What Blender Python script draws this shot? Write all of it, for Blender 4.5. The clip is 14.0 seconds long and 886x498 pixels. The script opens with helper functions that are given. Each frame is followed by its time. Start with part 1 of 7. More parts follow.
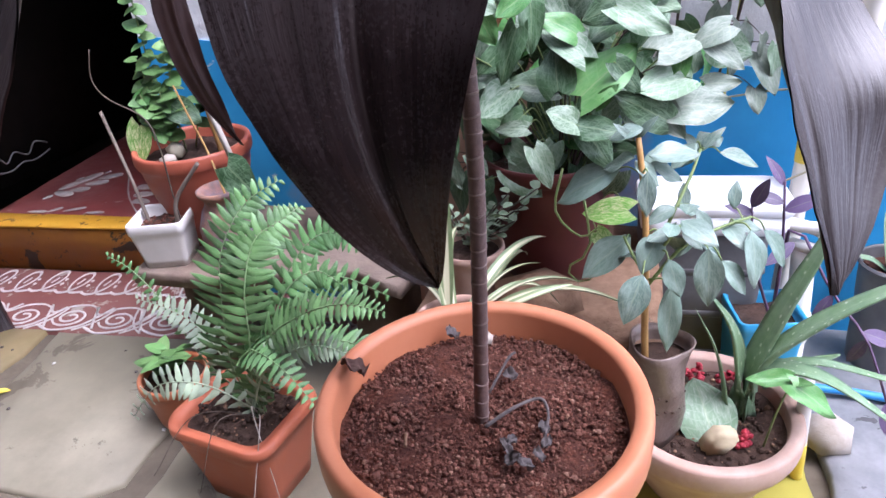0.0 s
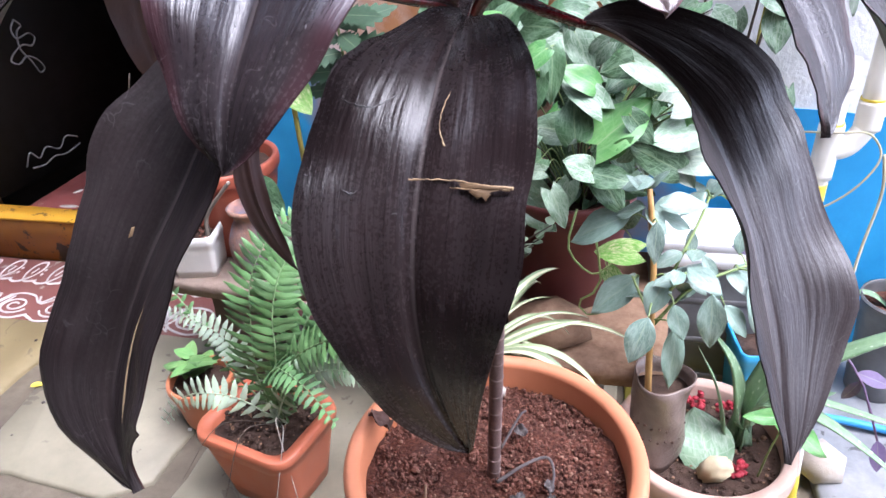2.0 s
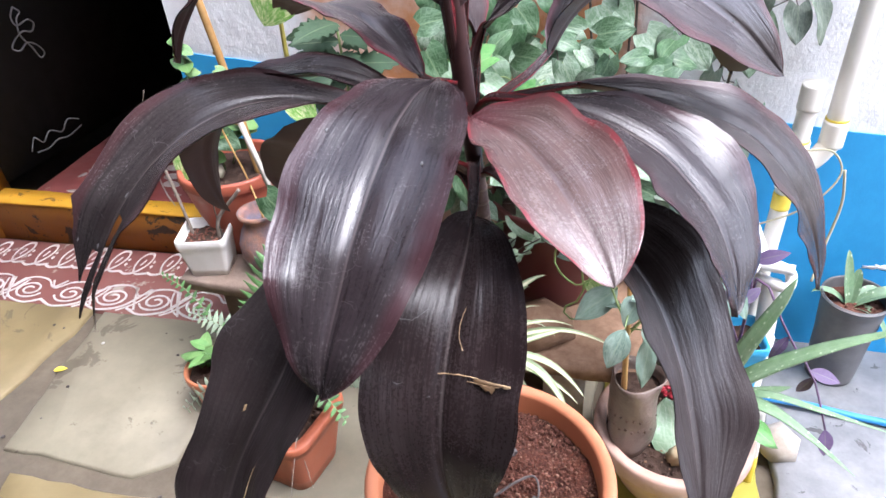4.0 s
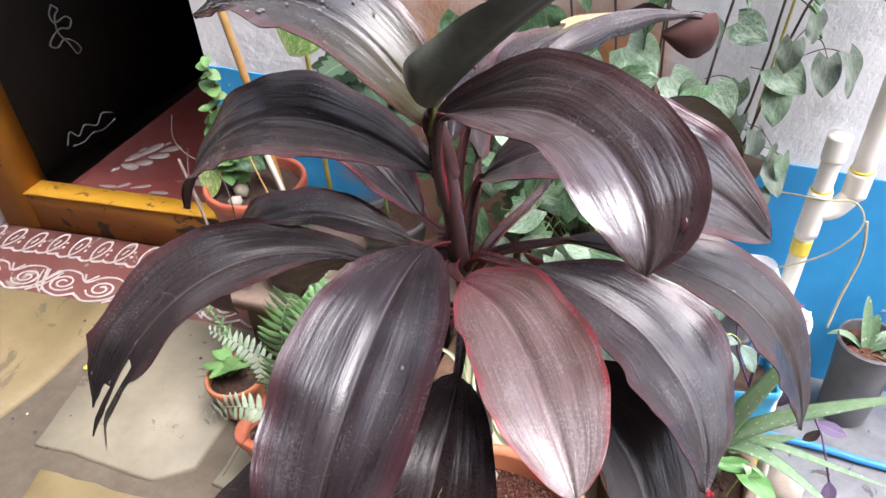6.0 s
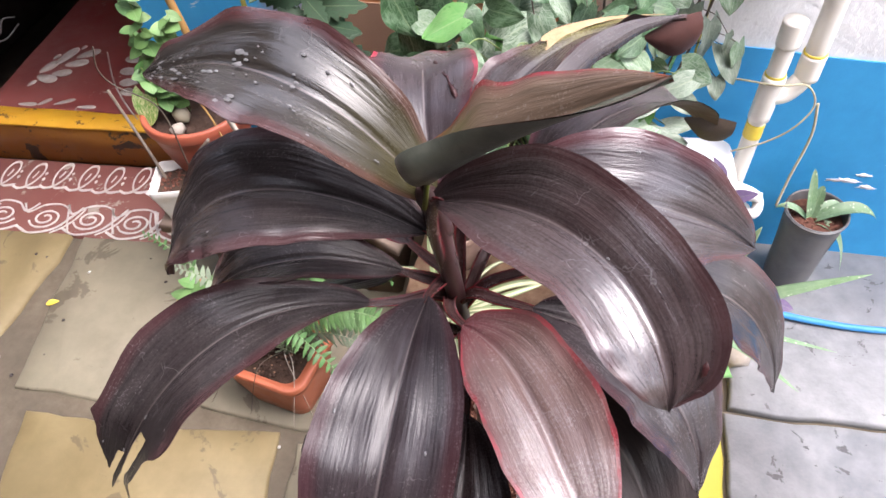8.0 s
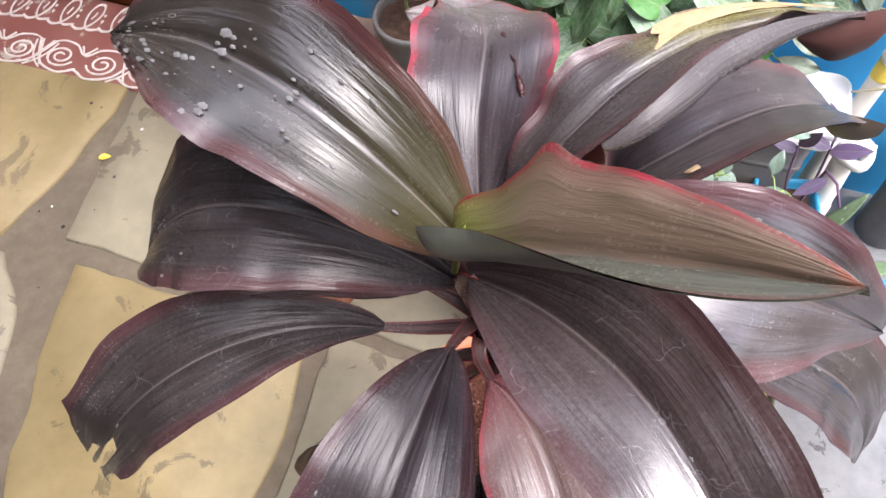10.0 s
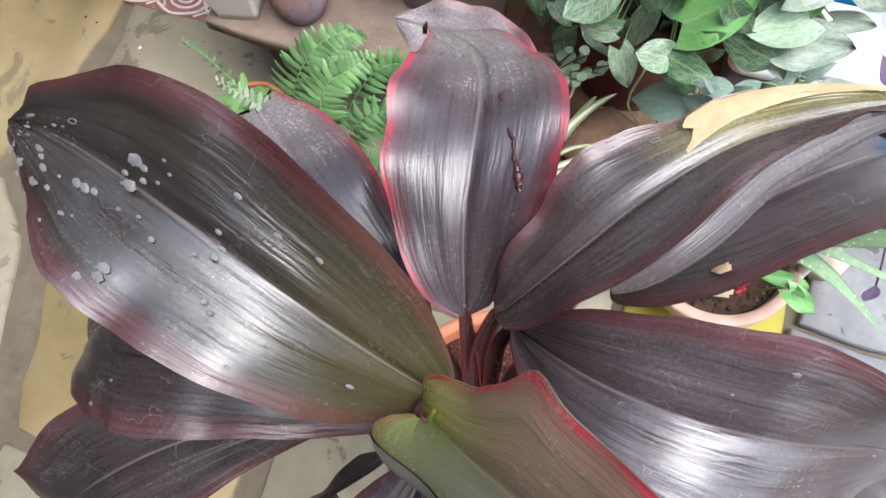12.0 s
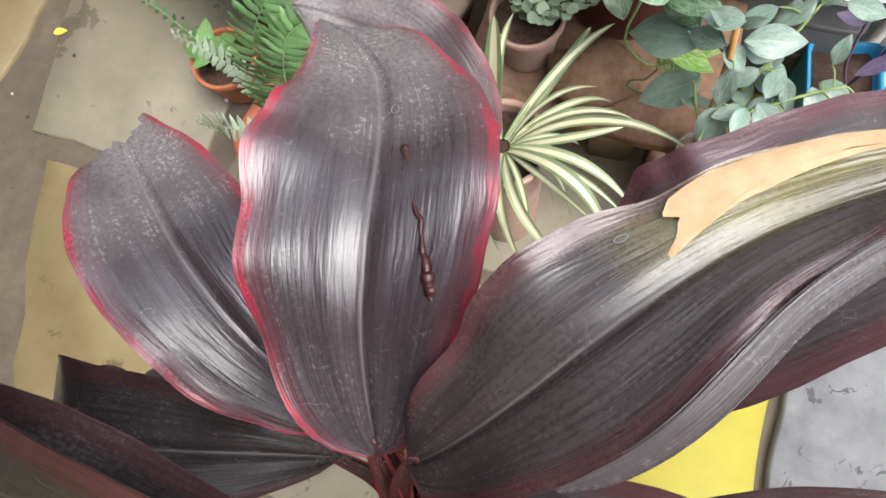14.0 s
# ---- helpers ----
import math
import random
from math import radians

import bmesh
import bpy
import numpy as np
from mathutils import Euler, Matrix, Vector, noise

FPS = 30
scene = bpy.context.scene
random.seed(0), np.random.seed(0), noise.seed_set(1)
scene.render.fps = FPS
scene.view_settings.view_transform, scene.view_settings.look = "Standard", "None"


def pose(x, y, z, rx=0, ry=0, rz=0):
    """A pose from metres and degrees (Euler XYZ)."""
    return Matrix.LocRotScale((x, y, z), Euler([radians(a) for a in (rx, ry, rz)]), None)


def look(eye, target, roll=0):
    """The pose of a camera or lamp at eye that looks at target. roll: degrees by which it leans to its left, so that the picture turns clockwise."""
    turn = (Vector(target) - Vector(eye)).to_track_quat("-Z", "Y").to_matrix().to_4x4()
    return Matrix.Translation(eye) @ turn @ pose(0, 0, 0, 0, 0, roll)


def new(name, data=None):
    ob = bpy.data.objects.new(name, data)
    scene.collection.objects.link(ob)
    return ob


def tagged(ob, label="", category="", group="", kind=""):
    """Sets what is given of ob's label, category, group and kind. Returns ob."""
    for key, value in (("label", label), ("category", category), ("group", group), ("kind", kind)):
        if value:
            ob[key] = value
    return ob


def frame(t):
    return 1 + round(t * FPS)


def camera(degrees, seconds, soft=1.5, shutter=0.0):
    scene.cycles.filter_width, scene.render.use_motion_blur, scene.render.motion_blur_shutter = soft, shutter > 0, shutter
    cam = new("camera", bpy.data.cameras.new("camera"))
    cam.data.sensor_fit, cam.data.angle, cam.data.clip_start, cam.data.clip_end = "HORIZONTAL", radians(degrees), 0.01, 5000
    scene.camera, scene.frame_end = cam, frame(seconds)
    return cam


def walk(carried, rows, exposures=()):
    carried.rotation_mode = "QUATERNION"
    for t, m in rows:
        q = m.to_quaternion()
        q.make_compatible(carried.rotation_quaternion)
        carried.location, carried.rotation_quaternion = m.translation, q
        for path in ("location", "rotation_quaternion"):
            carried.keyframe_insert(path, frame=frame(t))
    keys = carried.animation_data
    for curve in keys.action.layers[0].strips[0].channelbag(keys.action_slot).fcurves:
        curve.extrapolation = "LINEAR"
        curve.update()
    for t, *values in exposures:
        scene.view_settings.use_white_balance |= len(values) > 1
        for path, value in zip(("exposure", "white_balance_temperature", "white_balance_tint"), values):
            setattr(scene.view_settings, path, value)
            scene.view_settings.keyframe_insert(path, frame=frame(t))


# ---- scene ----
SKY, SUN, STOPS = 0.36, 1.35, 1.0
cam = camera(66.4, 14.0)
ROWS = [
    (0, (0.084, -0.438, 1.0), (-0.321, 1.266, 0.035), -5.4),
    (0.5, (0.084, -0.447, 1.026), (-0.314, 1.26, 0.061), -4.5),
    (1, (0.079, -0.453, 1.068), (-0.317, 1.255, 0.106), -2.7),
    (1.5, (0.080, -0.452, 1.086), (-0.344, 1.258, 0.14), -3.7),
    (2, (0.084, -0.4488, 1.1064), (-0.4428, 1.5516, -0.1104), -4.2),
    (2.2, (0.083, -0.453, 1.127), (-0.378, 1.194, 0.091), -5.8),
    (4.3, (0.0864, -0.48, 1.2816), (-0.3588, 1.4208, -0.114), -3.1),
    (4.5, (0.0876, -0.4716, 1.29), (-0.336, 1.428, -0.1152), -2.8),
    (5, (0.0972, -0.4584, 1.3296), (-0.3636, 1.4556, -0.0432), -2.5),
    (5.5, (0.1104, -0.4416, 1.3536), (-0.4488, 1.4196, -0.0552), -2.4),
    (6, (0.1032, -0.4176, 1.3812), (-0.462, 1.4088, -0.0696), -3.5),
    (6.5, (0.072, -0.378, 1.4172), (-0.3732, 1.4916, -0.0204), -4.2),
    (7, (0.066, -0.366, 1.44), (-0.3096, 1.4136, -0.126), -3.9),
    (7.5, (0.0624, -0.3564, 1.476), (-0.3348, 1.3572, -0.156), -4.7),
    (7.7, (0.0612, -0.348, 1.4784), (-0.2796, 1.2624, -0.2688), -5.1),
    (9.8, (0.0408, -0.2028, 1.4568), (-0.4056, 1.02, -0.5592), -5.6),
    (10, (0.042, -0.192, 1.4556), (-0.4284, 0.8796, -0.6396), -7.5),
    (10.5, (0.0468, -0.1692, 1.4592), (-0.462, 0.7824, -0.684), -9.6),
    (11, (0.0348, -0.132, 1.4616), (-0.414, 0.6996, -0.7452), -8.8),
    (11.5, (0.0252, -0.1056, 1.4544), (-0.4524, 0.612, -0.7848), -14.1),
    (12, (0.0228, -0.078, 1.4472), (-0.4116, 0.6588, -0.7956), -12.4),
    (12.5, (0.0264, -0.054, 1.434), (-0.4092, 0.666, -0.8136), -12.1),
    (13, (0.0108, -0.0348, 1.4196), (-0.396, 0.6576, -0.8424), -10.9),
    (13.5, (0.0084, -0.0048, 1.398), (-0.342, 0.57, -0.906), -13.6),
    (14, (0.0276, 0.0192, 1.38), (-0.3744, 0.4824, -0.9396), -25.7),
]
EXPOSURES = [(0.0, STOPS + 0.15, 5600, 23), (2.0, STOPS + 0.56, 5650, 18), (5.0, STOPS + 0.37, 6050, 15), (7.5, STOPS + 0.24, 6400, 18), (10.3, STOPS + 0.27, 6350, 15), (11.5, STOPS + 0.14, 6050, 11), (14.0, STOPS - 0.14, 6350, 9)]
walk(cam, [(t, look(eye, target, roll)) for t, eye, target, roll in ROWS], EXPOSURES)
# ---- end path ----
# ---------------------------------------------------------------- light
world = bpy.data.worlds.new("courtyard_sky")
scene.world = world
world.use_nodes = True
wn, wl = world.node_tree.nodes, world.node_tree.links
sky = wn.new("ShaderNodeTexSky")
sky.sky_type = "NISHITA"
sky.sun_disc = False
sky.sun_elevation, sky.sun_rotation = radians(66), radians(96)
sky.air_density, sky.dust_density = 1.0, 4.0
pale = wn.new("ShaderNodeHueSaturation")
pale.inputs["Saturation"].default_value = 0.50
wl.new(sky.outputs[0], pale.inputs["Color"])
wl.new(pale.outputs[0], wn["Background"].inputs["Color"])
wn["Background"].inputs["Strength"].default_value = SKY

sun_data = bpy.data.lights.new("sun", "SUN")
sun_data.energy, sun_data.angle, sun_data.color = SUN, radians(48), (0.96, 0.97, 1.0)
sun = new("sun", sun_data)
sun.matrix_world = look((1.35, 0.05, 3.6), (0, 0.20, 0.6))


# ---------------------------------------------------------------- node helpers
class Mat:
    def __init__(self, name, rough=0.6, spec=0.5):
        self.m = bpy.data.materials.new(name)
        self.m.use_nodes = True
        self.n, self.l = self.m.node_tree.nodes, self.m.node_tree.links
        self.b = self.n["Principled BSDF"]
        self.b.inputs["Roughness"].default_value = rough
        self.b.inputs["Specular IOR Level"].default_value = spec

    def coord(self, kind="Object", scale=(1, 1, 1)):
        c, s = self.n.new("ShaderNodeTexCoord"), self.n.new("ShaderNodeMapping")
        s.inputs["Scale"].default_value = scale
        self.l.new(c.outputs[kind], s.inputs["Vector"])
        return s.outputs[0]

    def noise(self, vec, scale, detail=4.0, rough=0.55, warp=0.0):
        t = self.n.new("ShaderNodeTexNoise")
        t.inputs["Scale"].default_value, t.inputs["Detail"].default_value = scale, detail
        t.inputs["Roughness"].default_value, t.inputs["Distortion"].default_value = rough, warp
        self.l.new(vec, t.inputs["Vector"])
        return t.outputs["Fac"]

    def voronoi(self, vec, scale, feature="F1"):
        t = self.n.new("ShaderNodeTexVoronoi")
        t.feature = feature
        t.inputs["Scale"].default_value = scale
        self.l.new(vec, t.inputs["Vector"])
        return t.outputs["Distance"]

    def ramp(self, fac, *stops):
        r = self.n.new("ShaderNodeValToRGB")
        while len(r.color_ramp.elements) < len(stops):
            r.color_ramp.elements.new(0.5)
        for e, (p, c) in zip(r.color_ramp.elements, stops):
            e.position = p
            e.color = (*c, 1) if isinstance(c, tuple) else (c, c, c, 1)
        self.l.new(fac, r.inputs[0])
        return r.outputs[0]

    def mix(self, fac, a, b):
        m = self.n.new("ShaderNodeMix")
        m.data_type = "RGBA"
        for k, v in ((0, fac), (6, a), (7, b)):
            if isinstance(v, tuple):
                m.inputs[k].default_value = (*v, 1)
            elif isinstance(v, (int, float)):
                m.inputs[k].default_value = v
            else:
                self.l.new(v, m.inputs[k])
        return m.outputs[2]

    def math(self, op, a, b=0.0, c=0.0):
        m = self.n.new("ShaderNodeMath")
        m.operation = op
        for k, v in enumerate((a, b, c)):
            if isinstance(v, (int, float)):
                m.inputs[k].default_value = v
            else:
                self.l.new(v, m.inputs[k])
        return m.outputs[0]

    def bump(self, height, strength=0.3, dist=0.002):
        b = self.n.new("ShaderNodeBump")
        b.inputs["Strength"].default_value, b.inputs["Distance"].default_value = strength, dist
        self.l.new(height, b.inputs["Height"])
        self.l.new(b.outputs[0], self.b.inputs["Normal"])

    def rand(self):
        return self.n.new("ShaderNodeObjectInfo").outputs["Random"]

    def island(self):
        return self.n.new("ShaderNodeNewGeometry").outputs["Random Per Island"]

    def uv(self):
        s = self.n.new("ShaderNodeSeparateXYZ")
        self.l.new(self.n.new("ShaderNodeUVMap").outputs[0], s.inputs[0])
        return s.outputs[0], s.outputs[1]

    def out(self, colour, rough=None):
        self.l.new(colour, self.b.inputs["Base Color"])
        if rough is not None:
            self.l.new(rough, self.b.inputs["Roughness"])
        return self.m


def cordyline(name, dark, light, margin, red=(0.30, 0.02, 0.035), dust=0.35, rough=0.33, blotch=None, rim=0.94, base=None, gloss=0.50, tip=0.0, halves=None, withered=None, dead=0.80):
    """Skin of a dark cordyline leaf: streaks along the veins, a red margin, a pale midrib and grey dust."""
    k = Mat(name, rough, gloss)
    u, v = k.uv()
    k.l.new(k.ramp(v, (0.12, 0.30 * gloss), (0.50, gloss)), k.b.inputs["Specular IOR Level"])
    side = k.math("MULTIPLY", k.math("ABSOLUTE", k.math("SUBTRACT", u, 0.5)), 2.0)
    streak = k.noise(k.coord("UV", (42, 2.6, 1)), 1.0, 7.0, 0.72, 0.5)
    broad = k.noise(k.coord("UV", (3.2, 3.4, 1)), 1.3, 5.0, 0.6, 0.5)
    grime = k.noise(k.coord("Object"), 560, 5.0, 0.62)
    cloud = k.noise(k.coord("Object"), 24, 4.0, 0.55)
    smear = k.noise(k.coord("UV", (14, 3.4, 1)), 1.0, 5.0, 0.6, 0.8)
    col = k.mix(k.ramp(k.math("ADD", k.math("MULTIPLY", streak, 0.5), k.math("MULTIPLY", smear, 0.5)), (0.34, 0.0), (0.70, 1.0)), dark, light)
    col = k.mix(k.math("MULTIPLY", k.ramp(broad, (0.30, 0.0), (0.75, 1.0)), 0.45), col, dark)
    for base in (base if isinstance(base, list) else [base] if base else []):
        far = k.math("ADD", v, k.math("MULTIPLY", k.math("SUBTRACT", broad, 0.5), 0.25))
        tint = k.ramp(far, (0.02, 1.0), (base[1], 0.0))
        col = k.mix(k.math("MULTIPLY", tint, k.ramp(u, (0.44, 0.45), (0.52, 1.0))) if halves else tint, col, base[0])
    if halves:
        both = k.mix(k.ramp(k.math("ADD", u, k.math("MULTIPLY", k.math("SUBTRACT", broad, 0.5), 0.12)), (0.475, 0.0), (0.515, 1.0)), *halves)
        col = k.mix(k.math("MULTIPLY", k.ramp(v, (0.0, 0.35), (0.34, 0.80)), k.ramp(smear, (0.30, 0.55), (0.65, 1.0))), col, both)
    if blotch:
        near = k.math("MULTIPLY", k.ramp(v, (0.45, 0.0), (0.66, 1.0)), k.ramp(u, (0.40, 0.0), (0.62, 1.0)))
        col = k.mix(k.math("MULTIPLY", near, k.ramp(broad, (0.30, 0.3), (0.6, 1.0))), col, blotch)
    film = k.math("MULTIPLY", k.ramp(cloud, (0.30, 0.12), (0.76, 1.0)), k.ramp(streak, (0.30, 0.25), (0.74, 1.0)))
    haze = k.math("MULTIPLY", film, k.ramp(grime, (0.30, 0.25), (0.75, 1.0)))
    col = k.mix(k.math("MULTIPLY", haze, 0.74 * dust), col, (0.200, 0.186, 0.178))
    if tip:
        worn_end = k.ramp(k.math("ADD", v, k.math("MULTIPLY", k.math("SUBTRACT", cloud, 0.5), 0.5)), (0.52, 0.0), (0.86, 1.0))
        col = k.mix(k.math("MULTIPLY", k.math("MULTIPLY", worn_end, k.ramp(grime, (0.30, 0.35), (0.68, 1.0))), tip), col, (0.30, 0.275, 0.27))
    if withered:
        end = k.math("MULTIPLY", k.ramp(k.math("ADD", v, k.math("MULTIPLY", k.math("SUBTRACT", broad, 0.5), 0.25)), (dead, 0.0), (min(1.0, dead + 0.17), 1.0)), k.ramp(u, (0.25, 0.25), (0.65, 1.0)))
        col = k.mix(k.math("MULTIPLY", end, 0.8), col, withered)
    grit = k.ramp(k.noise(k.coord("Object"), 800, 3.0, 0.6), (0.46, 0.0), (0.72, 1.0))
    col = k.mix(k.math("MULTIPLY", k.math("MULTIPLY", grit, k.math("ADD", film, 0.10)), 0.12 * dust), col, (0.36, 0.335, 0.345))
    bend, bent = k.n.new("ShaderNodeTexNoise"), k.n.new("ShaderNodeVectorMath")
    bend.inputs["Scale"].default_value, bend.inputs["Detail"].default_value = 45, 3
    k.l.new(k.coord("Object"), bend.inputs["Vector"])
    bent.operation = "MULTIPLY_ADD"
    k.l.new(bend.outputs["Color"], bent.inputs[0])
    bent.inputs[1].default_value = (0.04, 0.04, 0.04)
    k.l.new(k.coord("Object", (1, 1.4, 0.8)), bent.inputs[2])
    hair = k.ramp(k.voronoi(bent.outputs[0], 48, "DISTANCE_TO_EDGE"), (0.0, 1.0), (0.016, 0.0))
    some = k.ramp(k.noise(k.coord("Object"), 70, 4.0), (0.54, 0.0), (0.62, 1.0))
    col = k.mix(k.math("MULTIPLY", k.math("MULTIPLY", hair, some), 0.20 * dust), col, (0.55, 0.53, 0.53))
    fine = k.ramp(k.voronoi(k.coord("Object"), 260), (0.0, 1.0), (0.17, 0.0))
    keep = k.ramp(k.noise(k.coord("Object"), 34, 3), (0.52, 0.0), (0.66, 1.0))
    col = k.mix(k.math("MULTIPLY", k.math("MULTIPLY", fine, keep), 0.08), col, (0.42, 0.40, 0.40))
    rib = k.ramp(side, (0.0, 1.0), (0.028, 0.0))
    col = k.mix(k.math("MULTIPLY", k.math("MULTIPLY", rib, k.ramp(v, (0.35, 1.0), (0.95, 0.15))), 0.30), col, (0.28, 0.23, 0.22))
    blush = k.ramp(k.math("ADD", side, k.math("MULTIPLY", broad, 0.25)), (rim - 0.12, 0.0), (rim + 0.16, 1.0))
    col = k.mix(k.math("MULTIPLY", blush, 0.36 * margin), col, tuple(0.45 * c + 0.01 for c in red))
    edge = k.math("ADD", side, k.math("MULTIPLY", k.noise(k.coord("UV", (1, 14, 1)), 1.0, 3), 0.15))
    edge = k.ramp(edge, (rim + 0.045, 0.0), (rim + 0.15, 1.0))
    worn = k.ramp(k.noise(k.coord("UV", (1, 9, 1)), 1.0, 3), (0.36, 0.10), (0.62, 1.0))
    along = k.math("MULTIPLY", k.math("MULTIPLY", edge, worn), margin)
    col = k.mix(k.math("MULTIPLY", along, k.ramp(u, (0.45, 0.15), (0.55, 1.0))) if halves else along, col, red)
    rg = k.ramp(k.math("ADD", k.math("MULTIPLY", haze, 0.6), k.math("ADD", k.math("MULTIPLY", streak, 0.12), k.math("MULTIPLY", grit, 0.07))), (0.12, rough - 0.07), (0.80, rough + 0.16))
    ridge = k.noise(k.coord("UV", (55, 1.1, 1)), 1.0, 5.0, 0.7, 0.2)
    wavy = k.noise(k.coord("UV", (9, 2.4, 1)), 1.0, 4.0, 0.55)
    k.bump(k.math("ADD", k.math("MULTIPLY", ridge, 0.13), k.math("ADD", k.math("MULTIPLY", grime, 0.06), k.math("MULTIPLY", wavy, 1.25))), 0.5, 0.0024)
    return k.out(col, rg)


LEAF_DARK = cordyline("cordyline_dark", (0.0095, 0.0068, 0.0070), (0.032, 0.0235, 0.024), 0.40, dust=0.46, rim=0.965, rough=0.28, gloss=0.42)
LEAF_SILVER = cordyline("cordyline_silvery", (0.016, 0.011, 0.013), (0.050, 0.038, 0.042), 0.65, dust=0.46, rim=0.965, rough=0.26, gloss=0.64)
LEAF_OLD = cordyline("cordyline_old", (0.012, 0.0078, 0.0080), (0.032, 0.022, 0.022), 0.0, dust=0.40, rough=0.36, gloss=0.45)
LEAF_WITHERED = cordyline("cordyline_old_brown_tip", (0.009, 0.0050, 0.0052), (0.023, 0.0135, 0.0140), 0.0, dust=0.17, rough=0.32, gloss=0.42, withered=(0.085, 0.036, 0.018))
LEAF_RED = cordyline("cordyline_red_margin", (0.014, 0.0095, 0.0112), (0.044, 0.032, 0.036), 0.95, red=(0.20, 0.014, 0.028), dust=0.38, rim=0.935, rough=0.29, gloss=0.74, tip=0.55)
LEAF_EDGED = cordyline("cordyline_pink_edge", (0.008, 0.0052, 0.0062), (0.027, 0.018, 0.021), 0.65, red=(0.16, 0.016, 0.030), dust=0.34, rim=0.955, rough=0.30, gloss=0.50)
LEAF_PINK = cordyline("cordyline_pinkish", (0.075, 0.040, 0.036), (0.19, 0.122, 0.108), 0.85, red=(0.22, 0.026, 0.036), dust=0.70, rim=0.95, base=((0.085, 0.016, 0.020), 0.25), rough=0.31, gloss=0.60, tip=0.45)
LEAF_TOP = cordyline("cordyline_upper", (0.0085, 0.0072, 0.0060), (0.027, 0.022, 0.018), 0.75, red=(0.20, 0.014, 0.026), dust=0.18, rough=0.29, rim=0.966, base=((0.036, 0.031, 0.010), 0.40), gloss=0.76)
LEAF_DUSTY = cordyline("cordyline_dusty", (0.022, 0.013, 0.014), (0.060, 0.040, 0.042), 0.3, dust=0.5, rough=0.42, gloss=0.30, tip=0.75)
LEAF_PLUM = cordyline("cordyline_plum", (0.018, 0.010, 0.0105), (0.052, 0.034, 0.034), 0.3, dust=0.56, rough=0.25, rim=0.972, gloss=0.90)
# paler base colour holds the silver highlight of the turned edge
LEAF_SHEEN = cordyline("cordyline_turned_edge", (0.026, 0.020, 0.021), (0.070, 0.057, 0.058), 0.0, dust=0.42, rough=0.30, gloss=0.42)
LEAF_TAN = cordyline("cordyline_tan_patch", (0.014, 0.0098, 0.0100), (0.042, 0.031, 0.029), 0.7, red=(0.20, 0.016, 0.028), dust=0.26, blotch=(0.13, 0.115, 0.032), rim=0.96, rough=0.32, gloss=0.55)
LEAF_STALK = cordyline("cordyline_leafstalk", (0.030, 0.012, 0.012), (0.085, 0.034, 0.030), 0.9, red=(0.20, 0.012, 0.018), dust=0.12, rough=0.30, rim=0.86)
LEAF_YOUNG = cordyline("cordyline_young", (0.022, 0.014, 0.011), (0.054, 0.037, 0.026), 1.0, red=(0.20, 0.015, 0.026), dust=0.14, gloss=0.60, rough=0.30, halves=((0.095, 0.105, 0.080), (0.170, 0.115, 0.080)), rim=0.94, withered=(0.22, 0.050, 0.020), dead=0.95, base=[((0.060, 0.053, 0.027), 1.15), ((0.15, 0.190, 0.010), 0.38)])


def damp_patch(k, vec, most):
    """Where the wall behind the creeper has lost its paint to damp: 0 to most."""
    s = k.n.new("ShaderNodeSeparateXYZ")
    k.l.new(vec, s.inputs[0])
    rag = k.math("MULTIPLY", k.math("SUBTRACT", k.noise(vec, 6, 5, 0.6), 0.5), 0.35)
    across = k.ramp(k.math("ADD", k.math("ABSOLUTE", k.math("ADD", s.outputs[0], 0.19)), rag), (0.30, 1.0), (0.44, 0.0))
    rise = k.ramp(k.math("ADD", s.outputs[2], rag), (0.82, 1.0), (1.25, 0.22))
    return k.math("MULTIPLY", k.math("MULTIPLY", across, rise), most)


def simple_mat(name, a, b, scale=30, rough=0.6, spec=0.4, bump=0.3, dist=0.002, per_object=0.0, stain=None, coord="Object", chip=None, damp=None, grains=None):
    k = Mat(name, rough, spec)
    vec = k.coord(coord)
    n1, n2 = k.noise(vec, scale, 6.0, 0.65), k.noise(vec, scale / 7, 3.0)
    col = k.mix(k.ramp(n1, (0.3, 0.0), (0.7, 1.0)), a, b)
    col = k.mix(k.math("MULTIPLY", k.ramp(n2, (0.35, 0.0), (0.7, 1.0)), 0.5), col, stain or tuple(0.55 * x + 0.02 for x in a))
    if chip:
        flake = k.noise(vec, chip[1], 6.0, 0.7, 0.6)
        col = k.mix(k.ramp(flake, (chip[2], 0.0), (chip[2] + 0.025, 1.0)), col, chip[0])
    if damp:
        col = k.mix(damp_patch(k, vec, 0.96), col, damp)
    if grains:
        col = k.mix(k.ramp(k.island(), (0.88, 0.0), (0.99, 0.6)), col, grains)
        lum = k.n.new("ShaderNodeHueSaturation")
        k.l.new(col, lum.inputs["Color"])
        k.l.new(k.math("MULTIPLY_ADD", k.math("FRACT", k.math("MULTIPLY", k.island(), 5.7)), 0.7, 0.62), lum.inputs["Value"])
        col = lum.outputs[0]
    if per_object:
        hsv = k.n.new("ShaderNodeHueSaturation")
        k.l.new(col, hsv.inputs["Color"])
        k.l.new(k.math("MULTIPLY_ADD", k.rand(), per_object, 1 - per_object / 2), hsv.inputs["Value"])
        col = hsv.outputs[0]
    k.bump(n1, bump, dist)
    return k.out(col, k.ramp(n1, (0.3, max(0.05, rough - 0.1)), (0.7, min(1, rough + 0.1))))


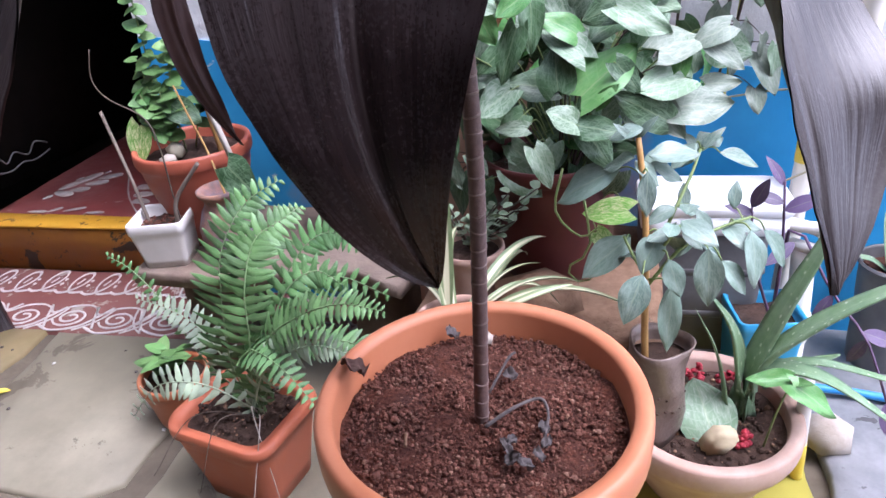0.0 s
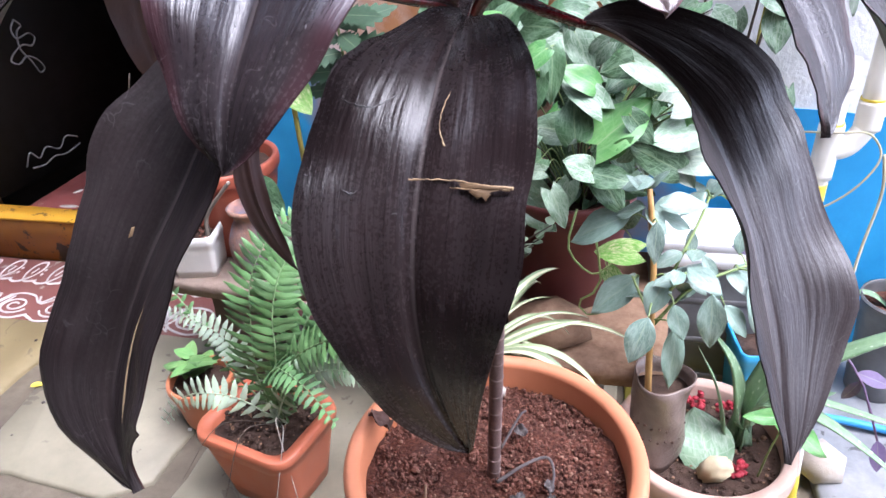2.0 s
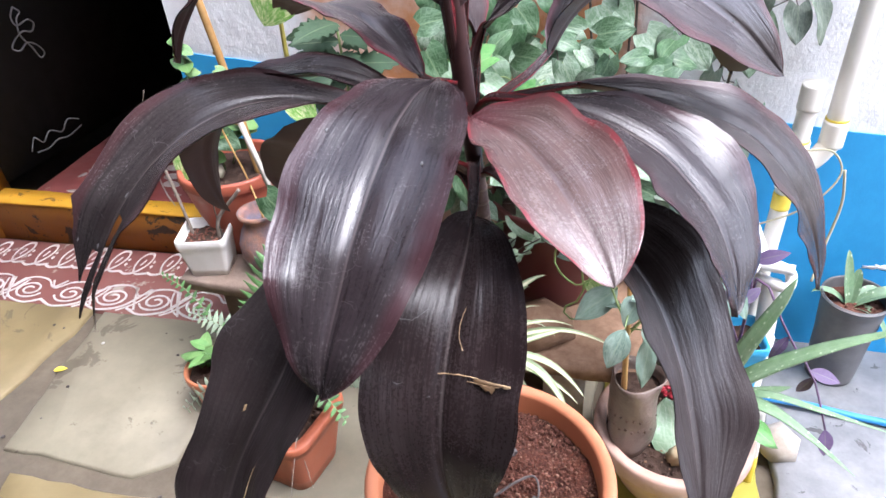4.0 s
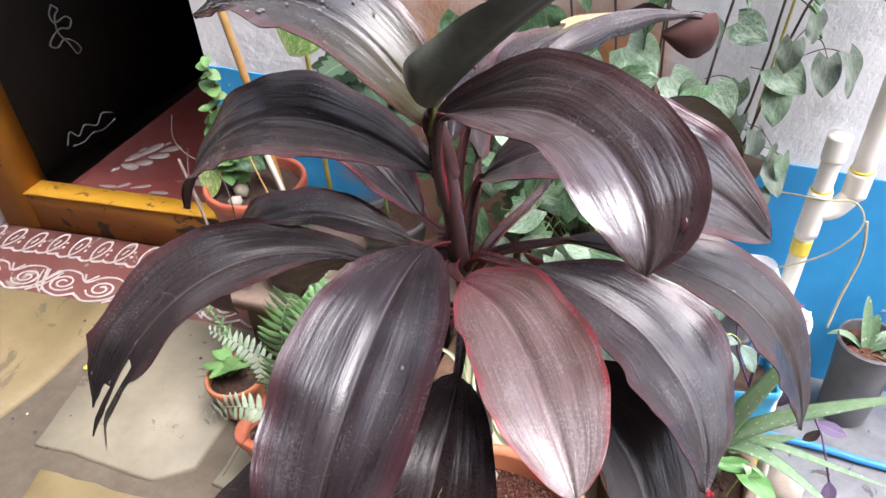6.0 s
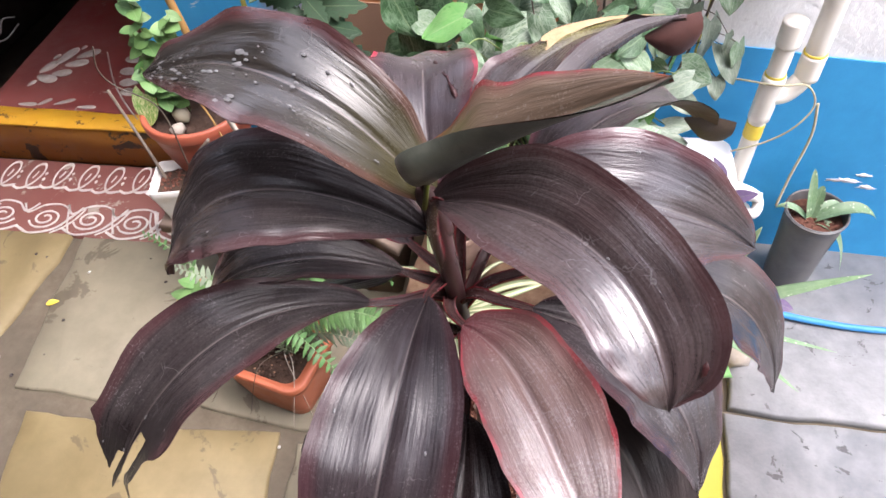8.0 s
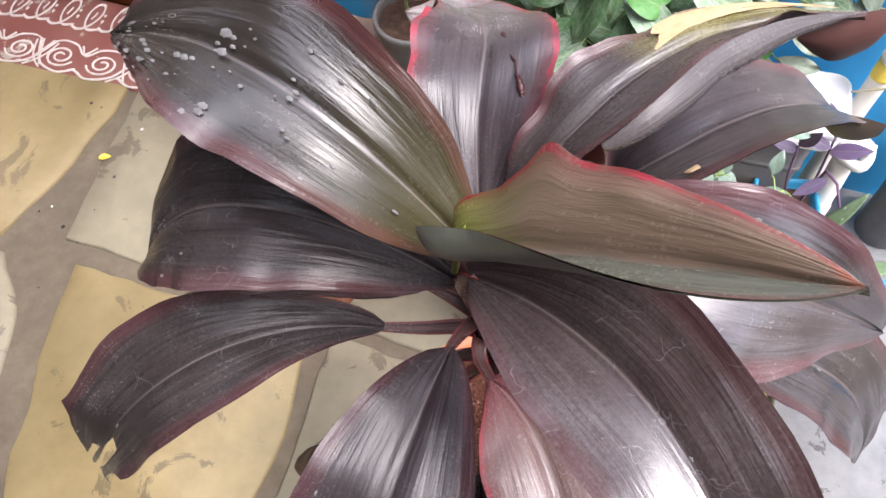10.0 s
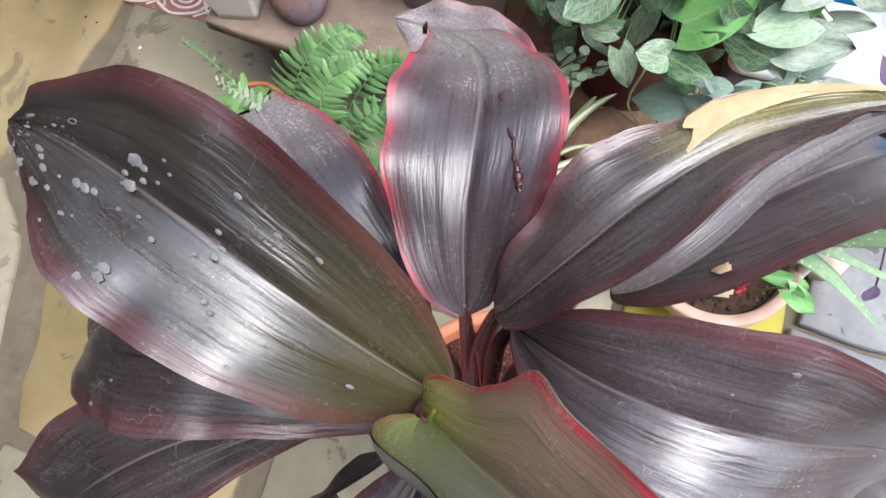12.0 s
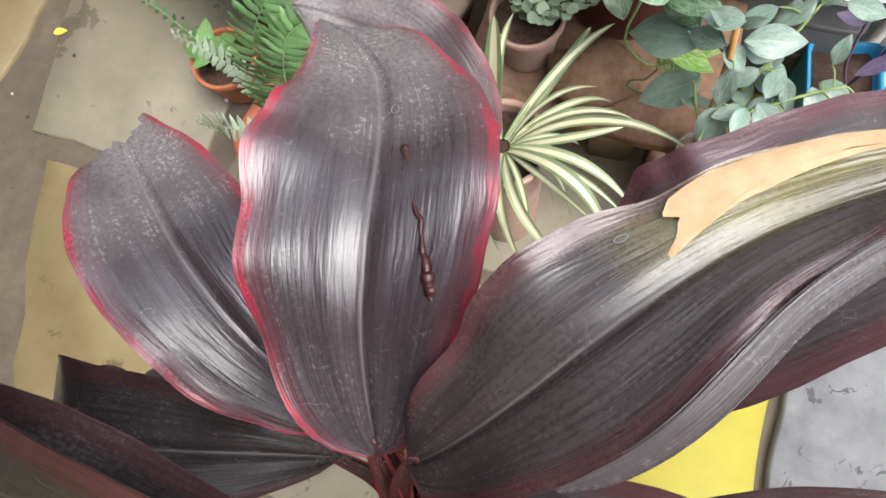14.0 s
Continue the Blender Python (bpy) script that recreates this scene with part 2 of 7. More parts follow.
YOUNG_UNDER = simple_mat("young_leaf_underside", (0.085, 0.095, 0.070), (0.165, 0.176, 0.138), 90, 0.36, 0.55)
LEAF_UNDER = simple_mat("cordyline_underside", (0.045, 0.018, 0.016), (0.075, 0.035, 0.030), 60, 0.55)
TIP_UNDER = simple_mat("curled_tip_underside", (0.050, 0.013, 0.009), (0.085, 0.024, 0.016), 60, 0.6)
BROWN_TIP = simple_mat("brown_tip_underside", (0.045, 0.030, 0.020), (0.075, 0.052, 0.034), 60, 0.6)
LIME = simple_mat("dried_water_lime", (0.065, 0.063, 0.063), (0.150, 0.147, 0.147), 200, 0.7)
SAP = simple_mat("dried_dark_sap", (0.020, 0.003, 0.004), (0.040, 0.008, 0.008), 80, 0.4)
DRYBROWN = simple_mat("dry_brown_leaf", (0.055, 0.024, 0.018), (0.11, 0.055, 0.04), 60, 0.7)
TANDRY = simple_mat("dry_tan_tissue", (0.27, 0.175, 0.09), (0.46, 0.345, 0.21), 55, 0.8, 0.2, 0.8, 0.002, stain=(0.22, 0.12, 0.06))
AMBERDRY = simple_mat("amber_dry_tissue", (0.085, 0.045, 0.018), (0.17, 0.10, 0.045), 90, 0.6)
PETIOLE = simple_mat("cordyline_stalk", (0.040, 0.014, 0.014), (0.080, 0.030, 0.028), 50, 0.42)
STEM = simple_mat("cordyline_stem", (0.105, 0.062, 0.053), (0.20, 0.130, 0.112), 120, 0.6, bump=0.5)
SCAR = simple_mat("leaf_scar", (0.20, 0.140, 0.120), (0.30, 0.225, 0.195), 150, 0.75)
TERRACOTTA = simple_mat("orange_plastic_pot", (0.44, 0.145, 0.060), (0.52, 0.19, 0.090), 14, 0.45, 0.4, 0.12, 0.001, stain=(0.40, 0.17, 0.10))
ORANGEPOT = simple_mat("red_orange_plastic", (0.40, 0.105, 0.050), (0.47, 0.14, 0.070), 16, 0.45, 0.4, 0.12, 0.001, stain=(0.34, 0.12, 0.075))
POSTPAINT = simple_mat("orange_post_paint", (0.36, 0.15, 0.014), (0.46, 0.21, 0.02), 14, 0.5, 0.4, 0.2, 0.002, stain=(0.26, 0.10, 0.02))
REDPOT = simple_mat("red_brown_plastic", (0.36, 0.085, 0.045), (0.43, 0.115, 0.065), 18, 0.45, 0.4, 0.15, 0.001)
MAROONPOT = simple_mat("maroon_plastic", (0.080, 0.013, 0.011), (0.115, 0.021, 0.017), 18, 0.45, 0.4, 0.15, 0.001)
CLAY = simple_mat("faded_clay", (0.33, 0.19, 0.14), (0.45, 0.30, 0.235), 22, 0.85, 0.2, 0.3, 0.002, stain=(0.42, 0.36, 0.32))
SOIL = simple_mat("red_soil", (0.045, 0.014, 0.009), (0.140, 0.052, 0.032), 260, 0.95, 0.1, 1.0, 0.004)
CLOD = simple_mat("soil_clod", (0.080, 0.027, 0.017), (0.215, 0.098, 0.068), 90, 0.95, 0.1, 0.8, 0.002, grains=(0.28, 0.17, 0.12))
DARKSOIL = simple_mat("dark_soil", (0.035, 0.020, 0.014), (0.09, 0.055, 0.04), 80, 0.95, 0.1, 1.0, 0.006)
DRY = simple_mat("dry_leaf_litter", (0.045, 0.034, 0.033), (0.120, 0.098, 0.092), 60, 0.8)
WHITEPLASTIC = simple_mat("dirty_white_plastic", (0.62, 0.60, 0.56), (0.74, 0.72, 0.69), 14, 0.5, 0.4, 0.1, 0.001, stain=(0.48, 0.44, 0.38))
WHITEBOX = simple_mat("white_plastic", (0.78, 0.78, 0.78), (0.84, 0.84, 0.84), 14, 0.45, 0.4, 0.05, 0.001, stain=(0.72, 0.71, 0.69))
PVC = simple_mat("cream_pvc", (0.72, 0.68, 0.60), (0.80, 0.77, 0.70), 10, 0.38, 0.45, 0.05, 0.001, stain=(0.56, 0.49, 0.38))
YELLOWTAPE = simple_mat("yellow_tape", (0.75, 0.55, 0.05), (0.82, 0.64, 0.10), 30, 0.5)
STONE_GREY = simple_mat("grey_flagstone", (0.195, 0.172, 0.120), (0.290, 0.260, 0.185), 9, 0.6, 0.35, 0.25, 0.003, per_object=0.12, stain=(0.165, 0.145, 0.105), chip=((0.135, 0.112, 0.080), 7, 0.585))
STONE_OCHRE = simple_mat("ochre_flagstone", (0.215, 0.162, 0.074), (0.320, 0.252, 0.130), 8, 0.58, 0.35, 0.25, 0.003, per_object=0.12, stain=(0.130, 0.100, 0.056), chip=((0.15, 0.115, 0.065), 7, 0.585))
MORTAR = simple_mat("grey_mortar", (0.100, 0.080, 0.056), (0.160, 0.132, 0.096), 26, 0.9, 0.2, 0.5, 0.004)
SLATE = simple_mat("slate_slab", (0.15, 0.154, 0.16), (0.27, 0.27, 0.272), 14, 0.6, 0.35, 0.7, 0.005, stain=(0.105, 0.105, 0.11), chip=((0.085, 0.083, 0.082), 16, 0.62))
YELLOWFLOOR = simple_mat("yellow_painted_floor", (0.235, 0.20, 0.016), (0.30, 0.262, 0.03), 12, 0.7, 0.3, 0.2, 0.002, stain=(0.36, 0.31, 0.08))
MAROON = simple_mat("maroon_floor_paint", (0.155, 0.022, 0.019), (0.215, 0.044, 0.036), 16, 0.5, 0.4, 0.2, 0.002, stain=(0.22, 0.10, 0.09), chip=((0.30, 0.24, 0.21), 10, 0.63))
MAROON_WORN = simple_mat("worn_maroon_paint", (0.145, 0.022, 0.019), (0.19, 0.058, 0.046), 7, 0.6, 0.3, 0.2, 0.002, stain=(0.28, 0.19, 0.16), chip=((0.34, 0.29, 0.245), 11, 0.60))
CHALK = simple_mat("white_kolam_paint", (0.54, 0.49, 0.46), (0.70, 0.66, 0.63), 70, 0.85, 0.2, 0.3, 0.001)
CHALK_OLD = simple_mat("worn_kolam_paint", (0.34, 0.28, 0.25), (0.50, 0.44, 0.40), 40, 0.85, 0.2, 0.3, 0.001)
CHALK_FAINT = simple_mat("faint_chalk_line", (0.11, 0.105, 0.10), (0.22, 0.21, 0.20), 60, 0.9, 0.2, 0.3, 0.001)
ORANGE_STEP = simple_mat("orange_step_paint", (0.27, 0.105, 0.010), (0.36, 0.15, 0.015), 14, 0.5, 0.4, 0.25, 0.002, stain=(0.19, 0.075, 0.018), chip=((0.045, 0.03, 0.018), 9, 0.575))
YELLOW_STEP = simple_mat("yellow_step_paint", (0.58, 0.30, 0.015), (0.68, 0.38, 0.03), 14, 0.5, 0.4, 0.2, 0.002, stain=(0.50, 0.22, 0.03), chip=((0.16, 0.075, 0.02), 16, 0.60))
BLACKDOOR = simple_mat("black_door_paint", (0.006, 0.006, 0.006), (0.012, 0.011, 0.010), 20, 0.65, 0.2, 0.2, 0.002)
# dull brown of the unseen walls and roofs that hold light back
UNSEENWALL = simple_mat("brown_unseen_wall", (0.10, 0.075, 0.06), (0.16, 0.125, 0.10), 6, 0.85)
# near-black colour stands in for the shade inside the room
ROOMSHADE = simple_mat("room_shade_black", (0.02, 0.018, 0.016), (0.035, 0.03, 0.026), 5, 0.9)


def stained_wall(name):
    """Rough whitewash with a brown damp stain where the creeper grows and grey streaks."""
    k = Mat(name, 0.9, 0.2)
    vec = k.coord("Object")
    n1, n2, n3 = k.noise(vec, 10, 7, 0.65), k.noise(vec, 2.2, 4), k.noise(vec, 38, 5, 0.7)
    col = k.mix(k.ramp(n1, (0.3, 0.0), (0.7, 1.0)), (0.74, 0.735, 0.73), (0.84, 0.835, 0.83))
    col = k.mix(k.math("MULTIPLY", k.ramp(n2, (0.45, 0.0), (0.75, 1.0)), 0.4), col, (0.55, 0.53, 0.51))
    col = k.mix(k.math("MULTIPLY", damp_patch(k, vec, 0.95), k.ramp(n1, (0.25, 0.55), (0.55, 1.0))), col, (0.50, 0.205, 0.068))
    col = k.mix(k.math("MULTIPLY", damp_patch(k, vec, 0.6), k.ramp(n2, (0.40, 0.0), (0.62, 1.0))), col, (0.34, 0.145, 0.055))
    col = k.mix(k.math("MULTIPLY", k.ramp(n3, (0.62, 0.0), (0.72, 1.0)), 0.35), col, (0.42, 0.39, 0.36))
    k.bump(k.math("ADD", n1, k.math("MULTIPLY", n3, 0.35)), 0.85, 0.010)
    return k.out(col)


WHITEWALL = stained_wall("whitewashed_wall")
BLUEWALL = simple_mat("blue_dado_paint", (0.032, 0.30, 0.60), (0.05, 0.38, 0.70), 11, 0.6, 0.35, 0.5, 0.005, stain=(0.024, 0.23, 0.50), chip=((0.50, 0.56, 0.60), 7, 0.68), damp=(0.36, 0.205, 0.12))
BROWNSTONE = simple_mat("weathered_stone", (0.30, 0.25, 0.20), (0.48, 0.43, 0.37), 20, 0.9, 0.2, 0.6, 0.006)
LEDGESTONE = simple_mat("stained_brown_stone", (0.115, 0.078, 0.058), (0.215, 0.155, 0.12), 22, 0.9, 0.2, 0.7, 0.006, stain=(0.30, 0.245, 0.20))
BAMBOO = simple_mat("bamboo_stake", (0.36, 0.19, 0.06), (0.50, 0.30, 0.10), 40, 0.55)
WOODGREY = simple_mat("grey_stick", (0.42, 0.37, 0.31), (0.55, 0.50, 0.43), 40, 0.8)
STICKBROWN = simple_mat("dry_brown_stick", (0.14, 0.11, 0.085), (0.26, 0.21, 0.17), 60, 0.85)
HOSE = simple_mat("blue_hose_plastic", (0.03, 0.22, 0.55), (0.05, 0.28, 0.62), 30, 0.4)
BLUEPLASTIC = simple_mat("blue_plastic", (0.03, 0.28, 0.50), (0.05, 0.36, 0.60), 20, 0.4)
GREYPOT = simple_mat("grey_plastic_pot", (0.10, 0.095, 0.095), (0.16, 0.155, 0.15), 20, 0.5)
BAG = simple_mat("brown_grow_bag", (0.10, 0.068, 0.052), (0.20, 0.15, 0.125), 26, 0.35, 0.5, 0.6, 0.006)
HUSK = simple_mat("brown_husk", (0.15, 0.085, 0.05), (0.27, 0.17, 0.11), 45, 0.95, 0.1, 0.8, 0.004)
STRING = simple_mat("pale_string", (0.34, 0.31, 0.19), (0.47, 0.43, 0.29), 60, 0.8)
ROSE = simple_mat("red_petals", (0.24, 0.008, 0.018), (0.38, 0.018, 0.035), 60, 0.6)
VINE = simple_mat("brown_vine", (0.055, 0.04, 0.03), (0.12, 0.09, 0.065), 60, 0.8)
GREENSTALK = simple_mat("green_stalk", (0.14, 0.20, 0.06), (0.22, 0.29, 0.10), 60, 0.55)
YELLOWGREEN = simple_mat("yellow_green_shoot", (0.13, 0.15, 0.015), (0.20, 0.21, 0.03), 50, 0.4)
YELLOWSTALK = simple_mat("yellow_stalk", (0.42, 0.36, 0.06), (0.55, 0.48, 0.12), 60, 0.5)


def foliage(name, a, b, veins=None, stripe=None, patch=None, dust=0.25, rough=0.42, vary=0.5, fleck=None):
    k = Mat(name, rough, 0.34)
    u, v = k.uv()
    side = k.math("MULTIPLY", k.math("ABSOLUTE", k.math("SUBTRACT", u, 0.5)), 2.0)
    n = k.noise(k.coord("Object"), 70, 5)
    col = k.mix(k.ramp(n, (0.3, 0.0), (0.7, 1.0)), a, b)
    col = k.mix(k.math("MULTIPLY", k.math("FRACT", k.math("ADD", k.island(), k.rand())), vary), col, tuple(min(1, 1.5 * x + 0.02) for x in b))
    shade = k.n.new("ShaderNodeHueSaturation")
    k.l.new(col, shade.inputs["Color"])
    k.l.new(k.math("MULTIPLY_ADD", k.math("FRACT", k.math("MULTIPLY", k.math("ADD", k.rand(), k.island()), 7.31)), 1.1 * vary, 1 - 0.5 * vary), shade.inputs["Value"])
    k.l.new(k.math("MULTIPLY_ADD", k.math("FRACT", k.math("MULTIPLY", k.rand(), 3.77)), 0.03 * vary, 0.5 - 0.02 * vary), shade.inputs["Hue"])
    col = shade.outputs[0]
    if stripe:
        col = k.mix(k.ramp(side, (0.30, 0.0), (0.48, 1.0)) if stripe[1] else k.ramp(side, (0.35, 1.0), (0.55, 0.0)), col, stripe[0])
    if patch:
        col = k.mix(k.ramp(k.noise(k.coord("UV", (9, 3.5, 1)), 1.6, 7, 0.75, 1.5), (0.47, 0.0), (0.60, 1.0)), col, patch)
    if veins:
        slant = k.math("ADD", k.math("MULTIPLY", v, 7.0), k.math("MULTIPLY", side, -1.6))
        slant = k.math("ABSOLUTE", k.math("SUBTRACT", k.math("FRACT", k.math("ADD", slant, k.math("MULTIPLY", n, 0.5))), 0.5))
        marble = k.ramp(k.noise(k.coord("UV", (10, 3.2, 1)), 1.2, 5, 0.7, 1.0), (0.46, 0.0), (0.64, 1.0))
        col = k.mix(k.math("MULTIPLY", k.math("MAXIMUM", k.ramp(slant, (0.0, 0.7), (0.10, 0.0)), marble), 0.65), col, veins)
    if fleck:
        col = k.mix(k.ramp(k.voronoi(k.coord("Object", (1, 1, 0.45)), 95), (0.10, 1.0), (0.24, 0.0)), col, fleck)
    rib = k.ramp(side, (0.0, 1.0), (0.06, 0.0))
    col = k.mix(k.math("MULTIPLY", rib, 0.35), col, (0.30, 0.36, 0.20))
    if dust:
        col = k.mix(k.math("MULTIPLY", k.ramp(k.noise(k.coord("Object"), 26, 4), (0.35, 0.2), (0.7, 1.0)), dust), col, (0.40, 0.43, 0.40))
    k.bump(k.noise(k.coord("UV", (30, 6, 1)), 1.0, 3), 0.35, 0.0012)
    return k.out(col)


POTHOS = foliage("pothos_leaf", (0.011, 0.038, 0.011), (0.032, 0.085, 0.027), dust=0.05, rough=0.34, veins=(0.17, 0.25, 0.15))
POTHOS_PALE = foliage("dusty_pothos_leaf", (0.040, 0.088, 0.038), (0.098, 0.162, 0.084), dust=0.13, rough=0.50, veins=(0.36, 0.42, 0.33))
POTHOS_DUSTY = foliage("grey_dusted_pothos_leaf", (0.078, 0.115, 0.076), (0.145, 0.188, 0.130), dust=0.18, rough=0.5, veins=(0.33, 0.36, 0.29), vary=0.3)
POTHOS_GREEN = foliage("fresh_pothos_leaf", (0.035, 0.135, 0.030), (0.075, 0.21, 0.05), dust=0.08, rough=0.26, veins=(0.16, 0.30, 0.10))
POTHOS_VARIEG = foliage("variegated_pothos_leaf", (0.11, 0.33, 0.045), (0.20, 0.46, 0.08), patch=(0.78, 0.80, 0.44), dust=0.05, rough=0.35)
PEPPER = foliage("pepper_leaf", (0.042, 0.092, 0.062), (0.10, 0.162, 0.120), dust=0.30, rough=0.30, veins=(0.25, 0.33, 0.27))
FERN = foliage("fern_leaflet", (0.024, 0.075, 0.018), (0.072, 0.160, 0.046), dust=0.06, rough=0.40, vary=0.6)
FERN_PALE = foliage("pale_fern_leaflet", (0.20, 0.28, 0.17), (0.30, 0.38, 0.25), dust=0.4, rough=0.55)
SPIDER = foliage("spider_plant_leaf", (0.095, 0.135, 0.050), (0.15, 0.19, 0.085), stripe=((0.46, 0.43, 0.28), False), dust=0.08)
ALOE = foliage("aloe_leaf", (0.075, 0.155, 0.060), (0.15, 0.245, 0.115), dust=0.2, rough=0.4, vary=0.2, fleck=(0.45, 0.52, 0.36))
MINT = foliage("small_green_leaf", (0.050, 0.135, 0.030), (0.105, 0.215, 0.055), dust=0.10)
SUCCULENT = foliage("succulent_leaf", (0.13, 0.20, 0.10), (0.24, 0.32, 0.19), dust=0.4)
PURPLE = foliage("purple_leaf", (0.035, 0.018, 0.050), (0.090, 0.055, 0.120), dust=0.08)
JAGGED = foliage("dark_mottled_leaf", (0.013, 0.038, 0.017), (0.028, 0.066, 0.030), patch=(0.040, 0.065, 0.034), dust=0.02, rough=0.6)


# ---------------------------------------------------------------- mesh helpers
def part(name, geo, material, parent=None, label=""):
    """Links (verts, faces[, uvs[, material indices]]) as one mesh object under a thing."""
    verts, faces = geo[0], geo[1]
    me = bpy.data.meshes.new(name)
    me.from_pydata([tuple(v) for v in verts], [], faces)
    for m in material if isinstance(material, (list, tuple)) else [material]:
        me.materials.append(m)
    if len(geo) > 2 and geo[2]:
        layer = me.uv_layers.new(name="UVMap")
        flat = [c for f in geo[1] for i in f for c in geo[2][i]]
        layer.data.foreach_set("uv", flat)
    me.polygons.foreach_set("use_smooth", [True] * len(me.polygons))
    if len(geo) > 3 and geo[3]:
        me.polygons.foreach_set("material_index", geo[3])
    me.validate()
    me.update()
    ob = new(name, me)
    if parent is not None:
        ob.parent = parent
    if label:
        ob["label"] = label
    return ob


def flat(ob):
    ob.data.polygons.foreach_set("use_smooth", [False] * len(ob.data.polygons))
    return ob


def thing(name, at, label, category, group="", kind=""):
    e = new(name)
    e.empty_display_size = 0.02
    e.location = at
    return tagged(e, label, category, group, kind)


def join(*geos):
    V, Fc, U, I = [], [], [], []
    for g in geos:
        o = len(V)
        V += list(g[0])
        Fc += [tuple(i + o for i in f) for f in g[1]]
        U += list(g[2]) if len(g) > 2 and g[2] else [(0.5, 0.5)] * len(g[0])
        I += list(g[3]) if len(g) > 3 and g[3] else [0] * len(g[1])
    return V, Fc, U, I


def moved(geo, m):
    return ([m @ Vector(v) for v in geo[0]],) + tuple(geo[1:])


def lathe(profile, n=48, wobble=0.0):
    V, Fc = [], []
    for r, z in profile:
        for i in range(n):
            a = 2 * math.pi * i / n
            k = 1 + wobble * math.sin(3 * a + 40 * z)
            V.append((r * k * math.cos(a), r * k * math.sin(a), z))
    for j in range(len(profile) - 1):
        for i in range(n):
            a, b = j * n + i, j * n + (i + 1) % n
            Fc.append((a, b, b + n, a + n))
    Fc.append(tuple(range(n))[::-1])
    Fc.append(tuple((len(profile) - 1) * n + i for i in range(n)))
    return V, Fc


def rounded_square(half_x, half_y, r, n=6):
    P = []
    for cx, cy, a0 in ((1, 1, 0), (-1, 1, 90), (-1, -1, 180), (1, -1, 270)):
        for i in range(n + 1):
            a = radians(a0 + 90 * i / n)
            P.append((cx * (half_x - r) + r * math.cos(a), cy * (half_y - r) + r * math.sin(a)))
    return P


def loft(rings):
    n = len(rings[0])
    V = [v for ring in rings for v in ring]
    Fc = []
    for j in range(len(rings) - 1):
        for i in range(n):
            a, b = j * n + i, j * n + (i + 1) % n
            Fc.append((a, b, b + n, a + n))
    Fc.append(tuple(range(n))[::-1])
    Fc.append(tuple((len(rings) - 1) * n + i for i in range(n)))
    return V, Fc


def spline(points, n):
    """Catmull-Rom through the points."""
    P = [Vector(p) for p in points]
    P = [2 * P[0] - P[1]] + P + [2 * P[-1] - P[-2]]
    out, segs = [], len(P) - 3
    for k in range(n):
        s = k / (n - 1) * segs
        i = min(int(s), segs - 1)
        t = s - i
        a, b, c, d = P[i:i + 4]
        out.append(0.5 * ((2 * b) + (c - a) * t + (2 * a - 5 * b + 4 * c - d) * t * t + (3 * b - a - 3 * c + d) * t ** 3))
    return out


def tube(points, radii, n=8, steps=None):
    path = spline(points, steps or max(6, 5 * len(points)))
    m = len(path)
    rs = [radii] * m if isinstance(radii, (int, float)) else [float(np.interp(k / (m - 1), np.linspace(0, 1, len(radii)), radii)) for k in range(m)]
    side, rings = None, []
    for k, p in enumerate(path):
        t = (path[min(k + 1, m - 1)] - path[max(k - 1, 0)]).normalized()
        side = (side - t * side.dot(t)) if side is not None else t.orthogonal()
        side.normalize()
        up = t.cross(side)
        rings.append([p + rs[k] * (math.cos(2 * math.pi * i / n) * side + math.sin(2 * math.pi * i / n) * up) for i in range(n)])
    return loft(rings)


def box(sx, sy, sz, bevel=0.004, z0=0.0):
    """A block with softened edges, standing on z0."""
    bm = bmesh.new()
    bmesh.ops.create_cube(bm, size=1.0)
    bmesh.ops.scale(bm, vec=(sx, sy, sz), verts=bm.verts)
    bmesh.ops.translate(bm, vec=(0, 0, sz / 2 + z0), verts=bm.verts)
    if bevel:
        bmesh.ops.bevel(bm, geom=list(bm.edges), offset=bevel, segments=2, affect="EDGES")
    bm.verts.ensure_lookup_table()
    geo = [v.co.copy() for v in bm.verts], [tuple(v.index for v in f.verts) for f in bm.faces]
    bm.free()
    return geo


def prism(poly, z0, z1, rough=0.0, bevel=0.006):
    """An upright slab with an uneven outline."""
    P = []
    for i, (x, y) in enumerate(poly):
        x2, y2 = poly[(i + 1) % len(poly)]
        n = max(1, int(math.hypot(x2 - x, y2 - y) / 0.05)) if rough else 1
        for k in range(n):
            t = k / n
            px, py = x + (x2 - x) * t, y + (y2 - y) * t
            d = noise.noise_vector(Vector((px * 9, py * 9, 3.1))) * rough
            P.append((px + d.x, py + d.y))
    cx, cy = sum(p[0] for p in P) / len(P), sum(p[1] for p in P) / len(P)
    ins = lambda p, d: (p[0] + (cx - p[0]) * d / max(0.01, math.hypot(p[0] - cx, p[1] - cy)), p[1] + (cy - p[1]) * d / max(0.01, math.hypot(p[0] - cx, p[1] - cy)))
    rings = [[(*p, z0) for p in P], [(*p, z1 - bevel) for p in P], [(*ins(p, bevel), z1) for p in P]]
    return loft(rings)


